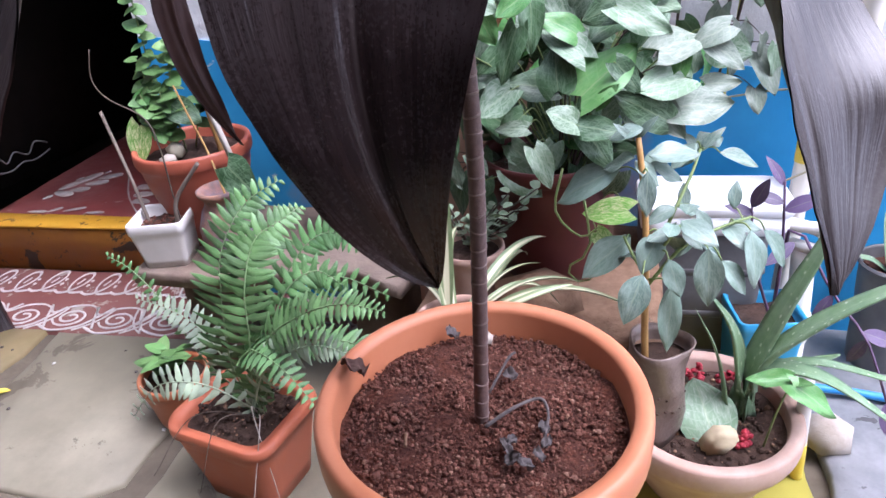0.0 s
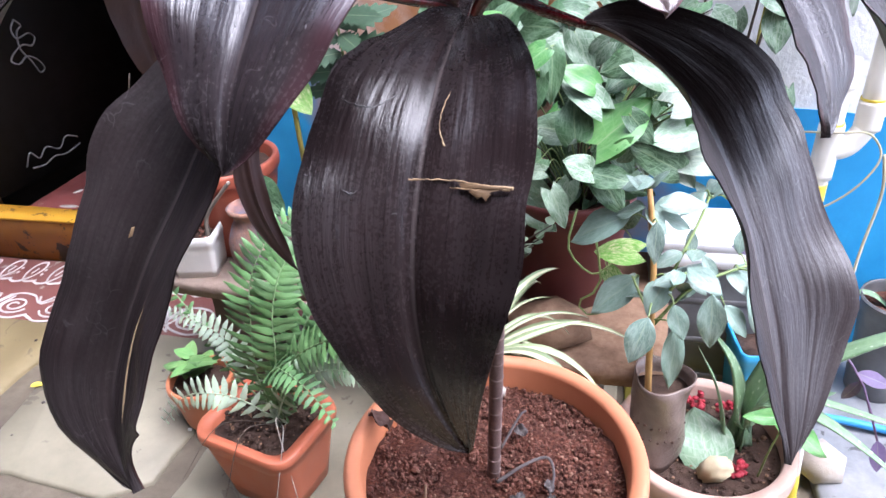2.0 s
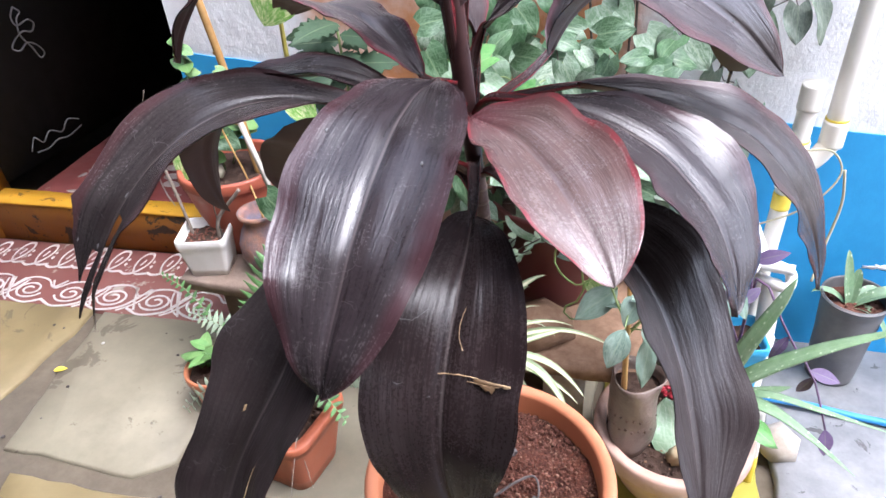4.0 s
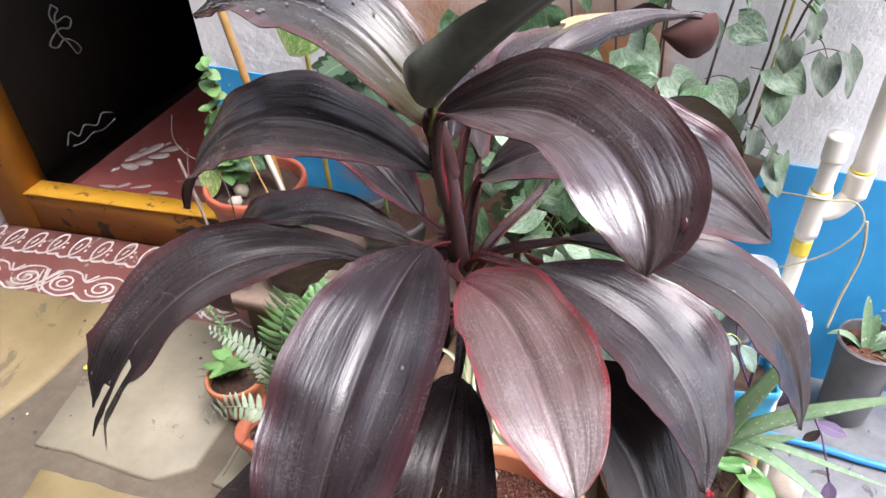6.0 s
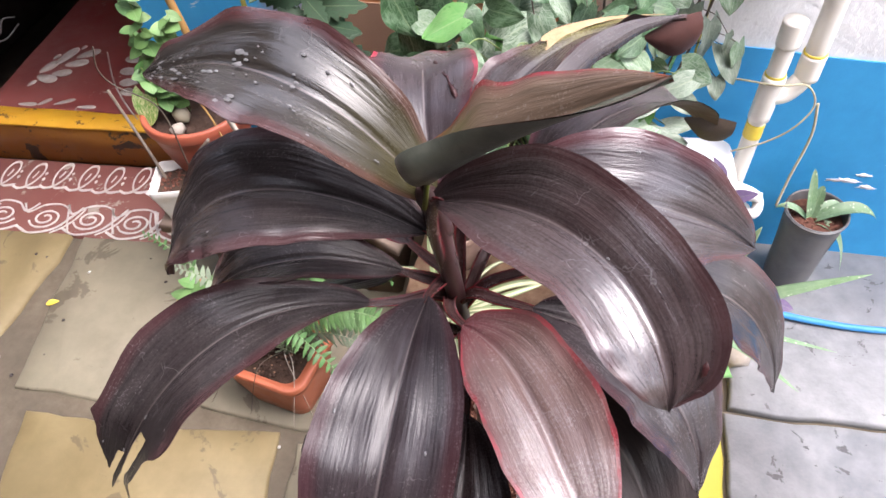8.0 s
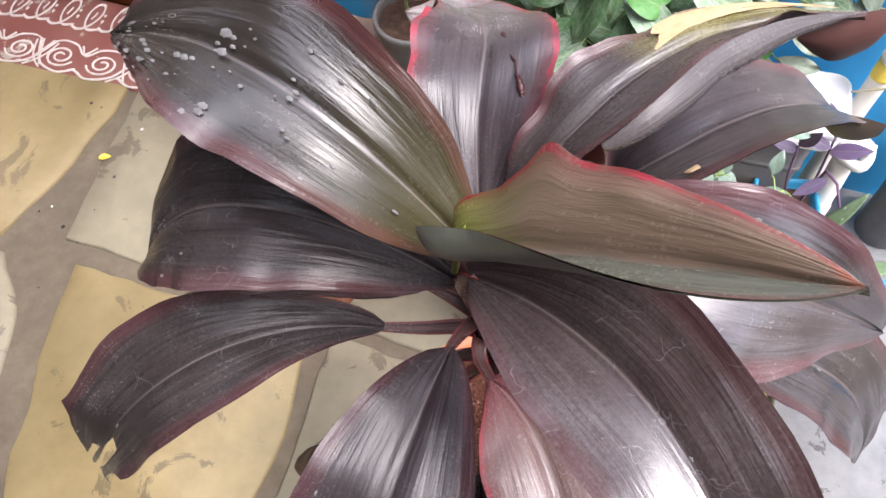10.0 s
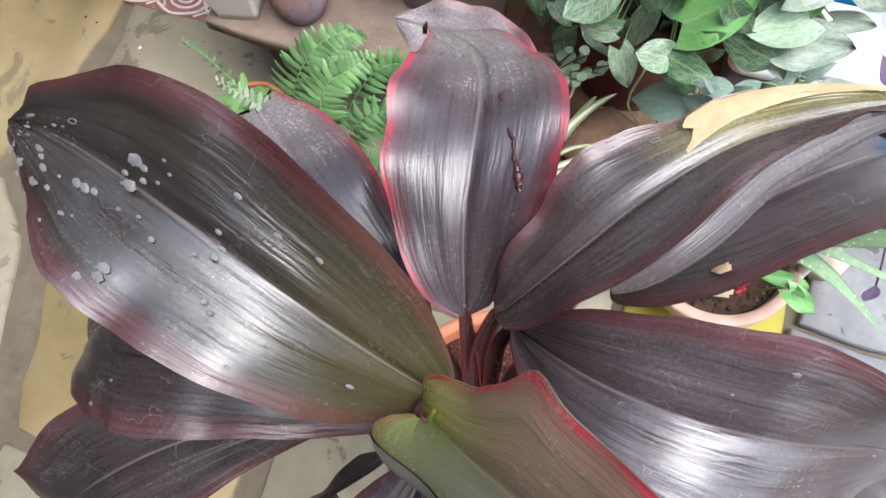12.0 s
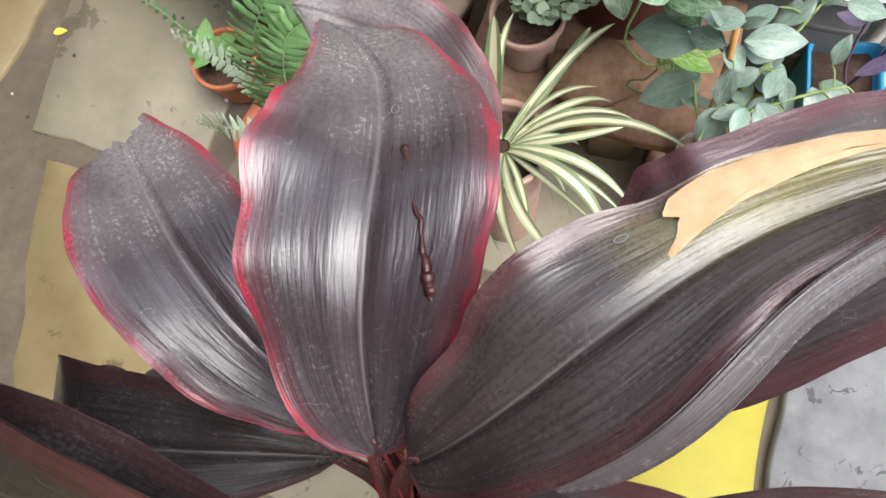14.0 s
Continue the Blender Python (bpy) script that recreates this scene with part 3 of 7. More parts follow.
def ribbon(points, width, z=0.0, steps=None, flat_axis="z"):
    """A painted line with a little thickness, lying flat."""
    path = spline(points, steps or max(8, 6 * len(points)))
    rings = []
    for k, p in enumerate(path):
        t = path[min(k + 1, len(path) - 1)] - path[max(k - 1, 0)]
        t = t.normalized() if t.length > 1e-9 else Vector((1, 0, 0))
        up = Vector((0, 0, 1)) if flat_axis == "z" else Vector((0, -1, 0))
        s = t.cross(up).normalized() * width / 2 * (0.85 + 0.3 * noise.noise(p * 60))
        h = up * 0.0022
        rings.append([p - s, p + s, p + s * 0.8 + h, p - s * 0.8 + h])
    return loft(rings)


# ---------------------------------------------------------------- the courtyard
def wall_y(x):
    return 1.01 - 0.062 * x


def slab(name, poly, z0, z1, material, label, rough=0.004, category="floor"):
    return tagged(part(name, prism(poly, z0, z1, rough), material), label, category, kind="structure")


ground = tagged(part("ground", prism([(-60, -60), (60, -60), (60, 60), (-60, 60)], -0.10, -0.012, 0, 0.002), MORTAR), "grey mortar bed between the flagstones", "ground", kind="structure")
paving = thing("paving", (0, 0, 0), "ochre and grey flagstones with worn mortar joints", "paving", kind="structure")
for poly, material in (
    ([(-2.4, 0.31), (-1.42, 0.29), (-1.36, 0.56), (-1.345, 0.835), (-2.4, 0.85)], STONE_OCHRE),
    ([(-1.24, 0.33), (-0.88, 0.31), (-0.80, 0.36), (-0.79, 0.55), (-0.76, 0.83), (-1.31, 0.83), (-1.28, 0.56)], STONE_GREY),
    ([(-2.4, -0.62), (-1.09, -0.60), (-1.13, -0.22), (-1.24, 0.10), (-1.38, 0.25), (-2.4, 0.27)], STONE_GREY),
    ([(-1.02, -0.28), (-0.50, -0.27), (-0.485, 0.02), (-0.52, 0.29), (-0.86, 0.26), (-1.18, 0.27), (-1.12, 0.02)], STONE_OCHRE),
    ([(-0.44, -0.28), (0.12, -0.30), (0.14, 0.22), (-0.47, 0.27), (-0.45, 0.02)], STONE_GREY),
    ([(-0.74, 0.33), (-0.47, 0.30), (0.14, 0.26), (0.15, 1.02), (-0.72, 1.02), (-0.73, 0.56)], STONE_GREY),
    ([(-1.04, -1.1), (-0.30, -1.1), (-0.31, -0.32), (-1.03, -0.32)], STONE_GREY),
    ([(-0.27, -1.1), (0.5, -1.1), (0.49, -0.34), (-0.27, -0.33)], STONE_OCHRE),
):
    part("flagstone", prism(poly, -0.03, 0.0, 0.015), material, paving)
tagged(part("painted_floor", prism([(0.16, -0.30), (0.485, -0.30), (0.475, 0.15), (0.492, 0.34), (0.485, 0.52), (0.505, 0.66), (0.49, 1.0), (0.17, 1.0)], -0.03, 0.001, 0.006), YELLOWFLOOR), "worn bright yellow paint on the stone floor", "floor", kind="structure")
slate = thing("slate_paving", (0, 0, 0), "grey slate slabs with a broken dark edge", "paving", kind="structure")
for poly in ([(0.505, -0.32), (1.30, -0.32), (1.32, 0.42), (0.50, 0.44), (0.497, 0.10)], [(0.515, 0.455), (1.32, 0.435), (1.34, 0.96), (0.52, 0.99), (0.53, 0.70)], [(1.34, -0.32), (2.4, -0.32), (2.4, 0.96), (1.36, 0.96)], [(0.51, -1.1), (2.4, -1.1), (2.4, -0.34), (0.51, -0.35)]):
    part("slab", prism(poly, -0.03, 0.012, 0.012), SLATE, slate)

# maroon strip with its two rows of kolam in front of the step
tagged(part("maroon_border", prism([(-2.4, 0.835), (-0.30, 0.82), (-0.30, 1.13), (-2.4, 1.149)], -0.03, 0.002, 0.004), MAROON_WORN), "worn maroon floor paint under a white kolam border", "floor", kind="structure")
kolam = thing("kolam_border", (0, 0, 0), "white scroll and loop kolam painted along the step", "kolam", kind="structure")


def spiral(cx, cy, r, turns, a0, n=26, squash=0.8):
    return [(cx + r * (1 - 0.82 * k / n) * math.cos(a0 + turns * 2 * math.pi * k / n), cy + squash * r * (1 - 0.82 * k / n) * math.sin(a0 + turns * 2 * math.pi * k / n), 0.0) for k in range(n)]


scroll = join(
    ribbon(spiral(0, 0, 0.052, 1.9, radians(200)), 0.0085, steps=90),
    ribbon([(-0.075, -0.040, 0), (-0.02, -0.062, 0), (0.05, -0.040, 0), (0.085, 0.012, 0), (0.105, 0.052, 0)], 0.010),
    ribbon([(-0.10, 0.055, 0), (-0.07, 0.02, 0), (-0.03, 0.052, 0), (0.02, 0.060, 0), (0.06, 0.045, 0)], 0.008),
    ribbon([(0.055, 0.052, 0), (0.078, -0.005, 0), (0.10, -0.048, 0)], 0.008),
    ribbon([(0.115, 0.045, 0), (0.100, 0.0, 0), (0.075, -0.035, 0), (0.045, -0.058, 0)], 0.007),
)
loop = join(
    ribbon([(-0.066, -0.030, 0), (-0.035, -0.037, 0), (0.0, -0.030, 0), (0.028, -0.008, 0), (0.037, 0.020, 0), (0.020, 0.041, 0), (-0.010, 0.038, 0), (-0.024, 0.014, 0), (-0.016, -0.014, 0), (0.012, -0.034, 0), (0.066, -0.030, 0)], 0.0085, steps=60),
    *[ribbon([(0.050 + dx, dy, 0), (0.054 + dx, dy + 0.003, 0), (0.058 + dx, dy, 0)], 0.009) for dx, dy in ((0, 0.010), (0.004, -0.008))],
    ribbon([(0.002, -0.004, 0), (0.008, 0.008, 0), (0.010, 0.018, 0)], 0.006),
)
for k in range(13):
    x = -2.22 + 0.150 * k
    worn = CHALK if x < -0.95 else CHALK_OLD
    ob = part("scroll", scroll, worn, kolam)
    ob.matrix_basis = pose(x, 0.893 - 0.004 * (k % 2), 0.002, 0, 0, 0) @ Matrix.Diagonal((1.0 if k % 2 else -1.0, 1, 1, 1)) if k % 3 else pose(x, 0.893, 0.002)
for k in range(19):
    x = -2.27 + 0.094 * k
    part("loop", loop, CHALK if x < -0.9 else CHALK_OLD, kolam).matrix_basis = pose(x, 1.065 - 0.004 * math.sin(k * 2.1), 0.002, 0, 0, 2 * math.sin(k * 1.3)) @ Matrix.Diagonal((0.74, 1.45, 1, 1))

# the step and the doorway
step = thing("door_step", (-1.6, 1.3, 0), "orange step with a bright yellow nosing and maroon tread", "step", kind="structure")
part("riser", prism([(-2.02, 1.15), (-0.62, 1.135), (-0.62, 1.21), (-2.02, 1.225)], 0.0, 0.150, 0.002), ORANGE_STEP, None).parent = step
step.children[0].matrix_parent_inverse = Matrix.Translation((1.6, -1.3, 0))
for nm, poly, z0, z1, mt in (("nosing", [(-2.02, 1.146), (-0.62, 1.131), (-0.62, 1.196), (-2.02, 1.236)], 0.1505, 0.158, YELLOW_STEP), ("tread", [(-1.80, 1.234), (-0.62, 1.200), (-0.62, 2.6), (-1.80, 2.6)], 0.0, 0.155, MAROON)):
    o = part(nm, prism(poly, z0, z1, 0.003, 0.003), mt, step)
    o.matrix_parent_inverse = Matrix.Translation((1.6, -1.3, 0))


def petal(cx, cy, ang, ln, wd):
    P = []
    for i in range(12):
        a = 2 * math.pi * i / 12
        x, y = ln * math.cos(a), wd * math.sin(a) * (1 - 0.3 * math.cos(a))
        P.append((cx + x * math.cos(ang) - y * math.sin(ang), cy + x * math.sin(ang) + y * math.cos(ang)))
    return prism(P, 0, 0.0022, 0, 0.0008)


flowers = thing("threshold_kolam", (0, 0, 0.155), "faded white leaf sprays painted on the maroon tread", "kolam", kind="structure")
for (ax, ay), (bx, by) in (((-1.705, 1.338), (-1.691, 1.373)), ((-1.701, 1.396), (-1.616, 1.374)), ((-1.654, 1.412), (-1.582, 1.424)), ((-1.631, 1.462), (-1.55, 1.487)), ((-1.611, 1.507), (-1.539, 1.557)), ((-1.701, 1.414), (-1.667, 1.484)), ((-1.668, 1.459), (-1.632, 1.569)), ((-1.693, 1.494), (-1.681, 1.526)), ((-1.617, 1.557), (-1.609, 1.584)), ((-1.331, 1.434), (-1.41, 1.444)), ((-1.306, 1.384), (-1.382, 1.377)), ((-1.355, 1.497), (-1.422, 1.516)), ((-1.287, 1.319), (-1.356, 1.335))):
    ln = 0.5 * math.hypot(bx - ax, by - ay)
    part("petal", petal(0.5 * (ax + bx), 0.5 * (ay + by), math.atan2(ay - by, ax - bx), ln, min(0.021, 0.55 * ln)), CHALK_OLD, flowers)
for (ax, ay), (bx, by) in (((-1.684, 1.216), (-1.613, 1.219)), ((-1.611, 1.215), (-1.576, 1.25)), ((-1.557, 1.22), (-1.491, 1.252)), ((-1.468, 1.213), (-1.4, 1.216))):
    ln = 0.5 * math.hypot(bx - ax, by - ay)
    part("petal", petal(0.5 * (ax + bx), 0.5 * (ay + by) + 0.028, math.atan2(ay - by, ax - bx), ln, 0.009), CHALK_OLD, flowers)
part("kolam_line", tube([(-1.51, 1.546, 0.001), (-1.408, 1.386, 0.001), (-1.313, 1.274, 0.001), (-1.228, 1.19, 0.001)], 0.003, 6, 24), CHALK_OLD, flowers)

# room behind the doorway, shade put into its near-black colour, and the black door standing open
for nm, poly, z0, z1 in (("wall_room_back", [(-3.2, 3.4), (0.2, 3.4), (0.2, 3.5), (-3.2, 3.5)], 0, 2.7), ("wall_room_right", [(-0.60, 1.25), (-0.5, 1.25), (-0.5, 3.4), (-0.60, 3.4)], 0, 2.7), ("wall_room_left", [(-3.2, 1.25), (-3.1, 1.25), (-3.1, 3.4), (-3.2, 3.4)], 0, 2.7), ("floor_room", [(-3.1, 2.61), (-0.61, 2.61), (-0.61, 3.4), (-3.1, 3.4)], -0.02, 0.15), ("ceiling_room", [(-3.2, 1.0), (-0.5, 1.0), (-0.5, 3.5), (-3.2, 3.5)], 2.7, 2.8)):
    slab(nm, poly, z0, z1, ROOMSHADE, "room surface behind the doorway, its shade coloured near-black", 0, "wall")
door = thing("door_1", (-1.90, 1.25, 0.17), "black painted wooden door standing open, white kolam on it", "door", kind="structure")
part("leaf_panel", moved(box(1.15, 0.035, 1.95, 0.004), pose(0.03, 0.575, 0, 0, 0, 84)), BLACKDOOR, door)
for ctr, sc, pts in (((0.235, 0.455), 1.0, [(0.0, 0.09), (-0.022, 0.062), (-0.012, 0.032), (0.035, 0.038), (0.055, 0.02), (0.035, -0.002), (0.0, 0.008), (-0.04, -0.008), (-0.062, -0.03), (-0.036, -0.046), (0.0, -0.03), (0.036, -0.05), (0.052, -0.082), (0.03, -0.092), (0.012, -0.05), (-0.014, 0.0), (-0.004, 0.05), (0.018, 0.068), (0.0, 0.09)]), ((0.20, 0.105), 1.0, [(-0.12, -0.02), (-0.09, 0.02), (-0.06, -0.01), (-0.02, 0.015), (0.03, -0.01), (0.07, 0.02), (0.12, 0.0)]), ((0.20, 0.085), 1.0, [(-0.10, -0.012), (-0.05, -0.02), (0.0, -0.008), (0.05, -0.018), (0.12, -0.006)])):
    g = ribbon([(ctr[0] + sc * a, -0.0195, ctr[1] + sc * b) for a, b in pts], 0.0075, flat_axis="y")
    part("kolam_line", moved(g, pose(0.03, 0.0, 0, 0, 0, 84)), CHALK_FAINT, door)
post = thing("door_frame", (-2.0, 1.2, 0), "orange-yellow painted door post with a red mark", "door frame", kind="structure")
part("post", box(0.15, 0.12, 2.2, 0.005), POSTPAINT, post)
part("mark", moved(ribbon([(-0.02, 0, 0.03), (0.015, 0, 0.02), (0.0, 0, -0.02), (0.025, 0, -0.03)], 0.008, flat_axis="y"), pose(0.02, -0.061, 0.30)), ROSE, post)

# house wall: whitewash above, blue dado below, in butted slabs
AX0, AX1 = -0.98, 2.4


def wall_piece(name, x0, x1, z_lo, z_hi, thick, material, label, off=0.0):
    """A wall panel between x0 and x1; z_lo and z_hi are (at x0, at x1)."""
    n = 60
    rings = []
    for k in range(n + 1):
        x = x0 + (x1 - x0) * k / n
        y = wall_y(x) - off
        wob = 0.006 * noise.noise(Vector((x * 14, 2.2, 0))) + 0.004 * noise.noise(Vector((x * 45, 5.2, 0)))
        lo = z_lo[0] + (z_lo[1] - z_lo[0]) * k / n + (wob if z_lo[0] > 0.1 else 0)
        hi = z_hi[0] + (z_hi[1] - z_hi[0]) * k / n + (wob if z_hi[0] < 1.5 else 0)
        rings.append([(x, y, lo), (x, y + thick, lo), (x, y + thick, hi), (x, y, hi)])
    return tagged(part(name, loft(rings), material), label, "wall", kind="structure")


dado = lambda x: 0.712 - 0.070 * (x + 0.9)
flat(wall_piece("wall_north", AX0, AX1, (dado(AX0), dado(AX1)), (2.4, 2.4), 0.20, WHITEWALL, "rough whitewashed masonry wall with brown stains"))
flat(wall_piece("wall_dado", AX0, AX1, (0.0, 0.0), (dado(AX0), dado(AX1)), 0.21, BLUEWALL, "bright blue painted lower wall with chipped patches", 0.004))
slab("wall_lintel", [(-3.2, 1.075), (-0.985, 1.075), (-0.985, 1.24), (-3.2, 1.24)], 2.15, 2.69, WHITEWALL, "whitewashed wall over the doorway", 0, "wall")
slab("wall_west_front", [(-3.2, 1.13), (-2.09, 1.13), (-2.09, 1.24), (-3.2, 1.24)], 0, 2.14, WHITEWALL, "whitewashed wall beside the doorway", 0, "wall")
# unseen south and west walls, added so the leaves reflect something dark
slab("wall_south", [(-3.2, -2.2), (2.8, -2.2), (2.8, -2.0), (-3.2, -2.0)], 0, 2.54, UNSEENWALL, "unseen brown wall added across the courtyard to darken reflections", 0, "wall")
slab("wall_west", [(-3.2, -1.99), (-3.0, -1.99), (-3.0, 1.12), (-3.2, 1.12)], 0, 2.8, UNSEENWALL, "unseen dull brown wall added to darken the west side", 0, "wall")
# unseen slab, its edge set by how much sky it takes away
slab("sunshade", [(-0.49, -1.99), (2.8, -1.99), (2.8, -0.80), (-0.63, -0.80)], 2.55, 2.65, UNSEENWALL, "unseen roof slab added to block the southern sky", 0, "roof")
# out of view too; assumed from the shaded left side and trimmed for brightness
slab("porch_roof", [(-3.2, -1.99), (-0.50, -1.99), (-0.635, -0.80), (-0.78, 0.50), (-3.2, 0.50)], 2.55, 2.65, UNSEENWALL, "unseen roof before the doorway, sized for the shade there", 0, "roof")
for x, z, w, h, m in ((0.77, 0.268, 0.030, 0.008, WHITEWALL), (0.81, 0.290, 0.018, 0.005, WHITEWALL), (0.83, 0.252, 0.020, 0.007, WHITEWALL), (0.86, 0.33, 0.015, 0.009, WHITEWALL)):
    P = [(w * math.cos(a) * (1 + 0.9 * noise.noise(Vector((2.2 * math.cos(a), 2.2 * math.sin(a), x * 90)))), h * math.sin(a) * (1 + 0.9 * noise.noise(Vector((2.6 * math.cos(a), 2.6 * math.sin(a), z * 70))))) for a in [2 * math.pi * i / 26 for i in range(26)]]
    tagged(part("paint_chip", moved(prism(P, 0, 0.0008, 0, 0.0002), pose(x, wall_y(x) - 0.0042, z, 90, 0, -3.55)), m), "bare white patch chipped out of the blue paint", "wall", kind="structure")

# ---------------------------------------------------------------- pipes
vent = thing("vent_pipe", (0.50, 0.875, 0.40), "cream vent pipe stub with coupling and yellow tape", "pipe")
part("stub", tube([(-0.006, 0, -0.37), (-0.004, 0, 0.05), (0.0, 0, 0.32)], 0.0185, 20), PVC, vent)
part("cap", tube([(0.0, 0, 0.292), (0.0, 0, 0.345)], 0.0225, 20), PVC, vent)
part("tee", tube([(-0.003, 0, 0.115), (-0.001, 0, 0.222)], 0.0225, 20), PVC, vent)
part("branch", tube([(0.0, 0.0, 0.17), (0.035, 0.006, 0.178), (0.062, 0.012, 0.215)], 0.0200, 18), PVC, vent)
part("tape", tube([(-0.004, 0, 0.066), (-0.004, 0, 0.104)], 0.0195, 20), YELLOWTAPE, vent, "yellow tape band")
part("seal", tube([(-0.001, 0, 0.2225), (-0.001, 0, 0.227)], 0.0205, 20), YELLOWTAPE, vent)
riser_pipe = thing("drain_pipe", (0.562, 0.888, 0.62), "cream plastic drain pipe running up the wall", "pipe")
part("pipe", tube([(0, 0, 0.0), (0.003, 0.006, 0.5), (0.005, 0.010, 0.96)], 0.0205, 20), PVC, riser_pipe)
part("collar", tube([(0, 0, -0.01), (0, 0, 0.045)], 0.0235, 20), PVC, riser_pipe)
part("ring", tube([(0, 0, 0.046), (0, 0, 0.050)], 0.0225, 20), YELLOWTAPE, riser_pipe)
low = thing("floor_pipe", (0.50, 0.78, 0.02), "dirty white plastic pipe standing on the floor", "pipe")
part("pipe", tube([(0.0, -0.02, -0.01), (0.005, 0.0, 0.14), (0.0, 0.02, 0.30)], 0.022, 18), PVC, low)
part("socket", tube([(0.002, -0.004, 0.10), (0.004, 0.004, 0.16)], 0.0265, 18), PVC, low)
part("wrap", tube([(-0.03, 0.03, 0.305), (0.02, -0.01, 0.31), (0.03, 0.03, 0.325), (-0.02, 0.05, 0.335), (-0.03, 0.02, 0.345), (0.03, 0.0, 0.35)], 0.012, 10), WHITEPLASTIC, low, "white and blue cloth tie")
wire = thing("tied_string", (0, 0, 0), "pale twisted string looped round the pipe", "string")
part("strand", tube([(0.22, 0.90, 0.60), (0.32, 0.90, 0.585), (0.42, 0.89, 0.60), (0.50, 0.85, 0.615), (0.56, 0.86, 0.61), (0.585, 0.85, 0.57), (0.56, 0.84, 0.52), (0.52, 0.85, 0.47), (0.46, 0.86, 0.43)], 0.0021, 8, 60), STRING, wire)
part("strand", tube([(0.59, 0.85, 0.575), (0.60, 0.84, 0.50), (0.585, 0.82, 0.40), (0.575, 0.80, 0.33)], 0.0030, 8, 40), STRING, wire)
hose = thing("garden_hose", (0, 0, 0), "bright blue plastic hose lying on the slate", "hose")
part("tube", tube([(0.46, 0.735, 0.035), (0.60, 0.73, 0.030), (0.74, 0.71, 0.024), (0.90, 0.70, 0.022), (1.2, 0.72, 0.022), (1.7, 0.80, 0.022)], 0.0085, 10, 60), HOSE, hose)


# ---------------------------------------------------------------- pots
def round_pot(name, at, r, h, material, label, rim=0.016, drop=0.03, soil=None, taper=0.72, lip=0.035, group=""):
    p = thing(name, at, label, "plant pot", group)
    prof = [(r * taper * 0.96, 0.0), (r * taper, 0.004)]
    for k in range(1, 9):
        t = k / 8
        prof.append((r * (taper + (0.93 - taper) * t) * (1 + 0.012 * math.sin(t * 9)), 0.004 + (h - lip - 0.004) * t))
    prof += [(r * 0.965, h - lip + 0.002), (r * 0.995, h - lip * 0.7), (r, h - lip * 0.4), (r * 0.997, h - 0.006), (r * 0.985, h - 0.001), (r * 0.96, h), (r - rim * 0.9, h - 0.002), (r - rim, h - 0.007), (r - rim * 1.15, h - drop - 0.01), (r * 0.8, h - drop - 0.03)]
    part("pot_wall", lathe(prof, 56), material, p)
    if soil:
        rr, n, V, Fc = r - rim * 1.05, 40, [], []
        rings = 12
        V.append((0, 0, h - drop + 0.006))
        for j in range(1, rings + 1):
            for i in range(n):
                a = 2 * math.pi * i / n
                q = rr * j / rings
                x, y = q * math.cos(a), q * math.sin(a)
                V.append((x, y, h - drop + 0.006 * (1 - (j / rings) ** 2) + 0.006 * noise.noise(Vector((x * 30 + at[0], y * 30, 1))) + 0.004 * noise.noise(Vector((x * 80, y * 80, 4)))))
        for i in range(n):
            Fc.append((0, 1 + i, 1 + (i + 1) % n))
        for j in range(rings - 1):
            for i in range(n):
                a, b = 1 + j * n + i, 1 + j * n + (i + 1) % n
                Fc.append((a, a + n, b + n, b))
        part("soil", (V, Fc), soil, p)
    return p


def square_pot(name, at, hx, hy, h, material, label, turn=0, rim=0.012, soil=DARKSOIL, taper=0.78, corner=0.03, drop=0.025, scallop=0.0):
    p = thing(name, at, label, "plant pot")
    p.rotation_euler = (0, 0, radians(turn))
    ring = lambda k, z, sag=0.0: [(x * k, y * k, z - sag * (1 - abs(abs(math.atan2(y / hy, x / hx)) % (math.pi / 2) - math.pi / 4) / (math.pi / 4))) for x, y in rounded_square(hx, hy, corner, 8)]
    rings = [ring(taper, 0.0)] + [ring(taper + (0.95 - taper) * t / 5, 0.004 + (h - 0.03) * t / 5) for t in range(1, 6)]
    kin = 1 - rim / min(hx, hy)
    rings += [ring(0.99, h - 0.022, scallop), ring(1.0, h - 0.012, scallop), ring(0.99, h - 0.002, scallop), ring(0.97, h, scallop), ring(kin, h - 0.003, scallop), ring(kin - 0.02, h - 0.012, scallop), ring(kin - 0.06, h - drop - 0.012)]
    part("pot_wall", loft(rings), material, p)
    n, V, Fc = 12, [], []
    for j in range(n + 1):
        for i in range(n + 1):
            x, y = (2 * i / n - 1) * hx * (kin - 0.05), (2 * j / n - 1) * hy * (kin - 0.05)
            V.append((x, y, h - drop + 0.006 * noise.noise(Vector((x * 40, y * 40, at[0])))))
    for j in range(n):
        for i in range(n):
            a = j * (n + 1) + i
            Fc.append((a, a + 1, a + n + 2, a + n + 1))
    part("soil", (V, Fc), soil, p)
    return p


main_pot = round_pot("terracotta_pot", (0.0, 0.004, 0.34), 0.145, 0.269, TERRACOTTA, "large orange plastic pot of red crumbly soil, on a block", rim=0.017, drop=0.034, soil=SOIL, taper=0.68, lip=0.05)
block = tagged(part("pedestal_block", moved(box(0.17, 0.17, 0.34, 0.006), pose(0, 0.004, 0.0)), BROWNSTONE), "plain concrete block carrying the big pot", "block")


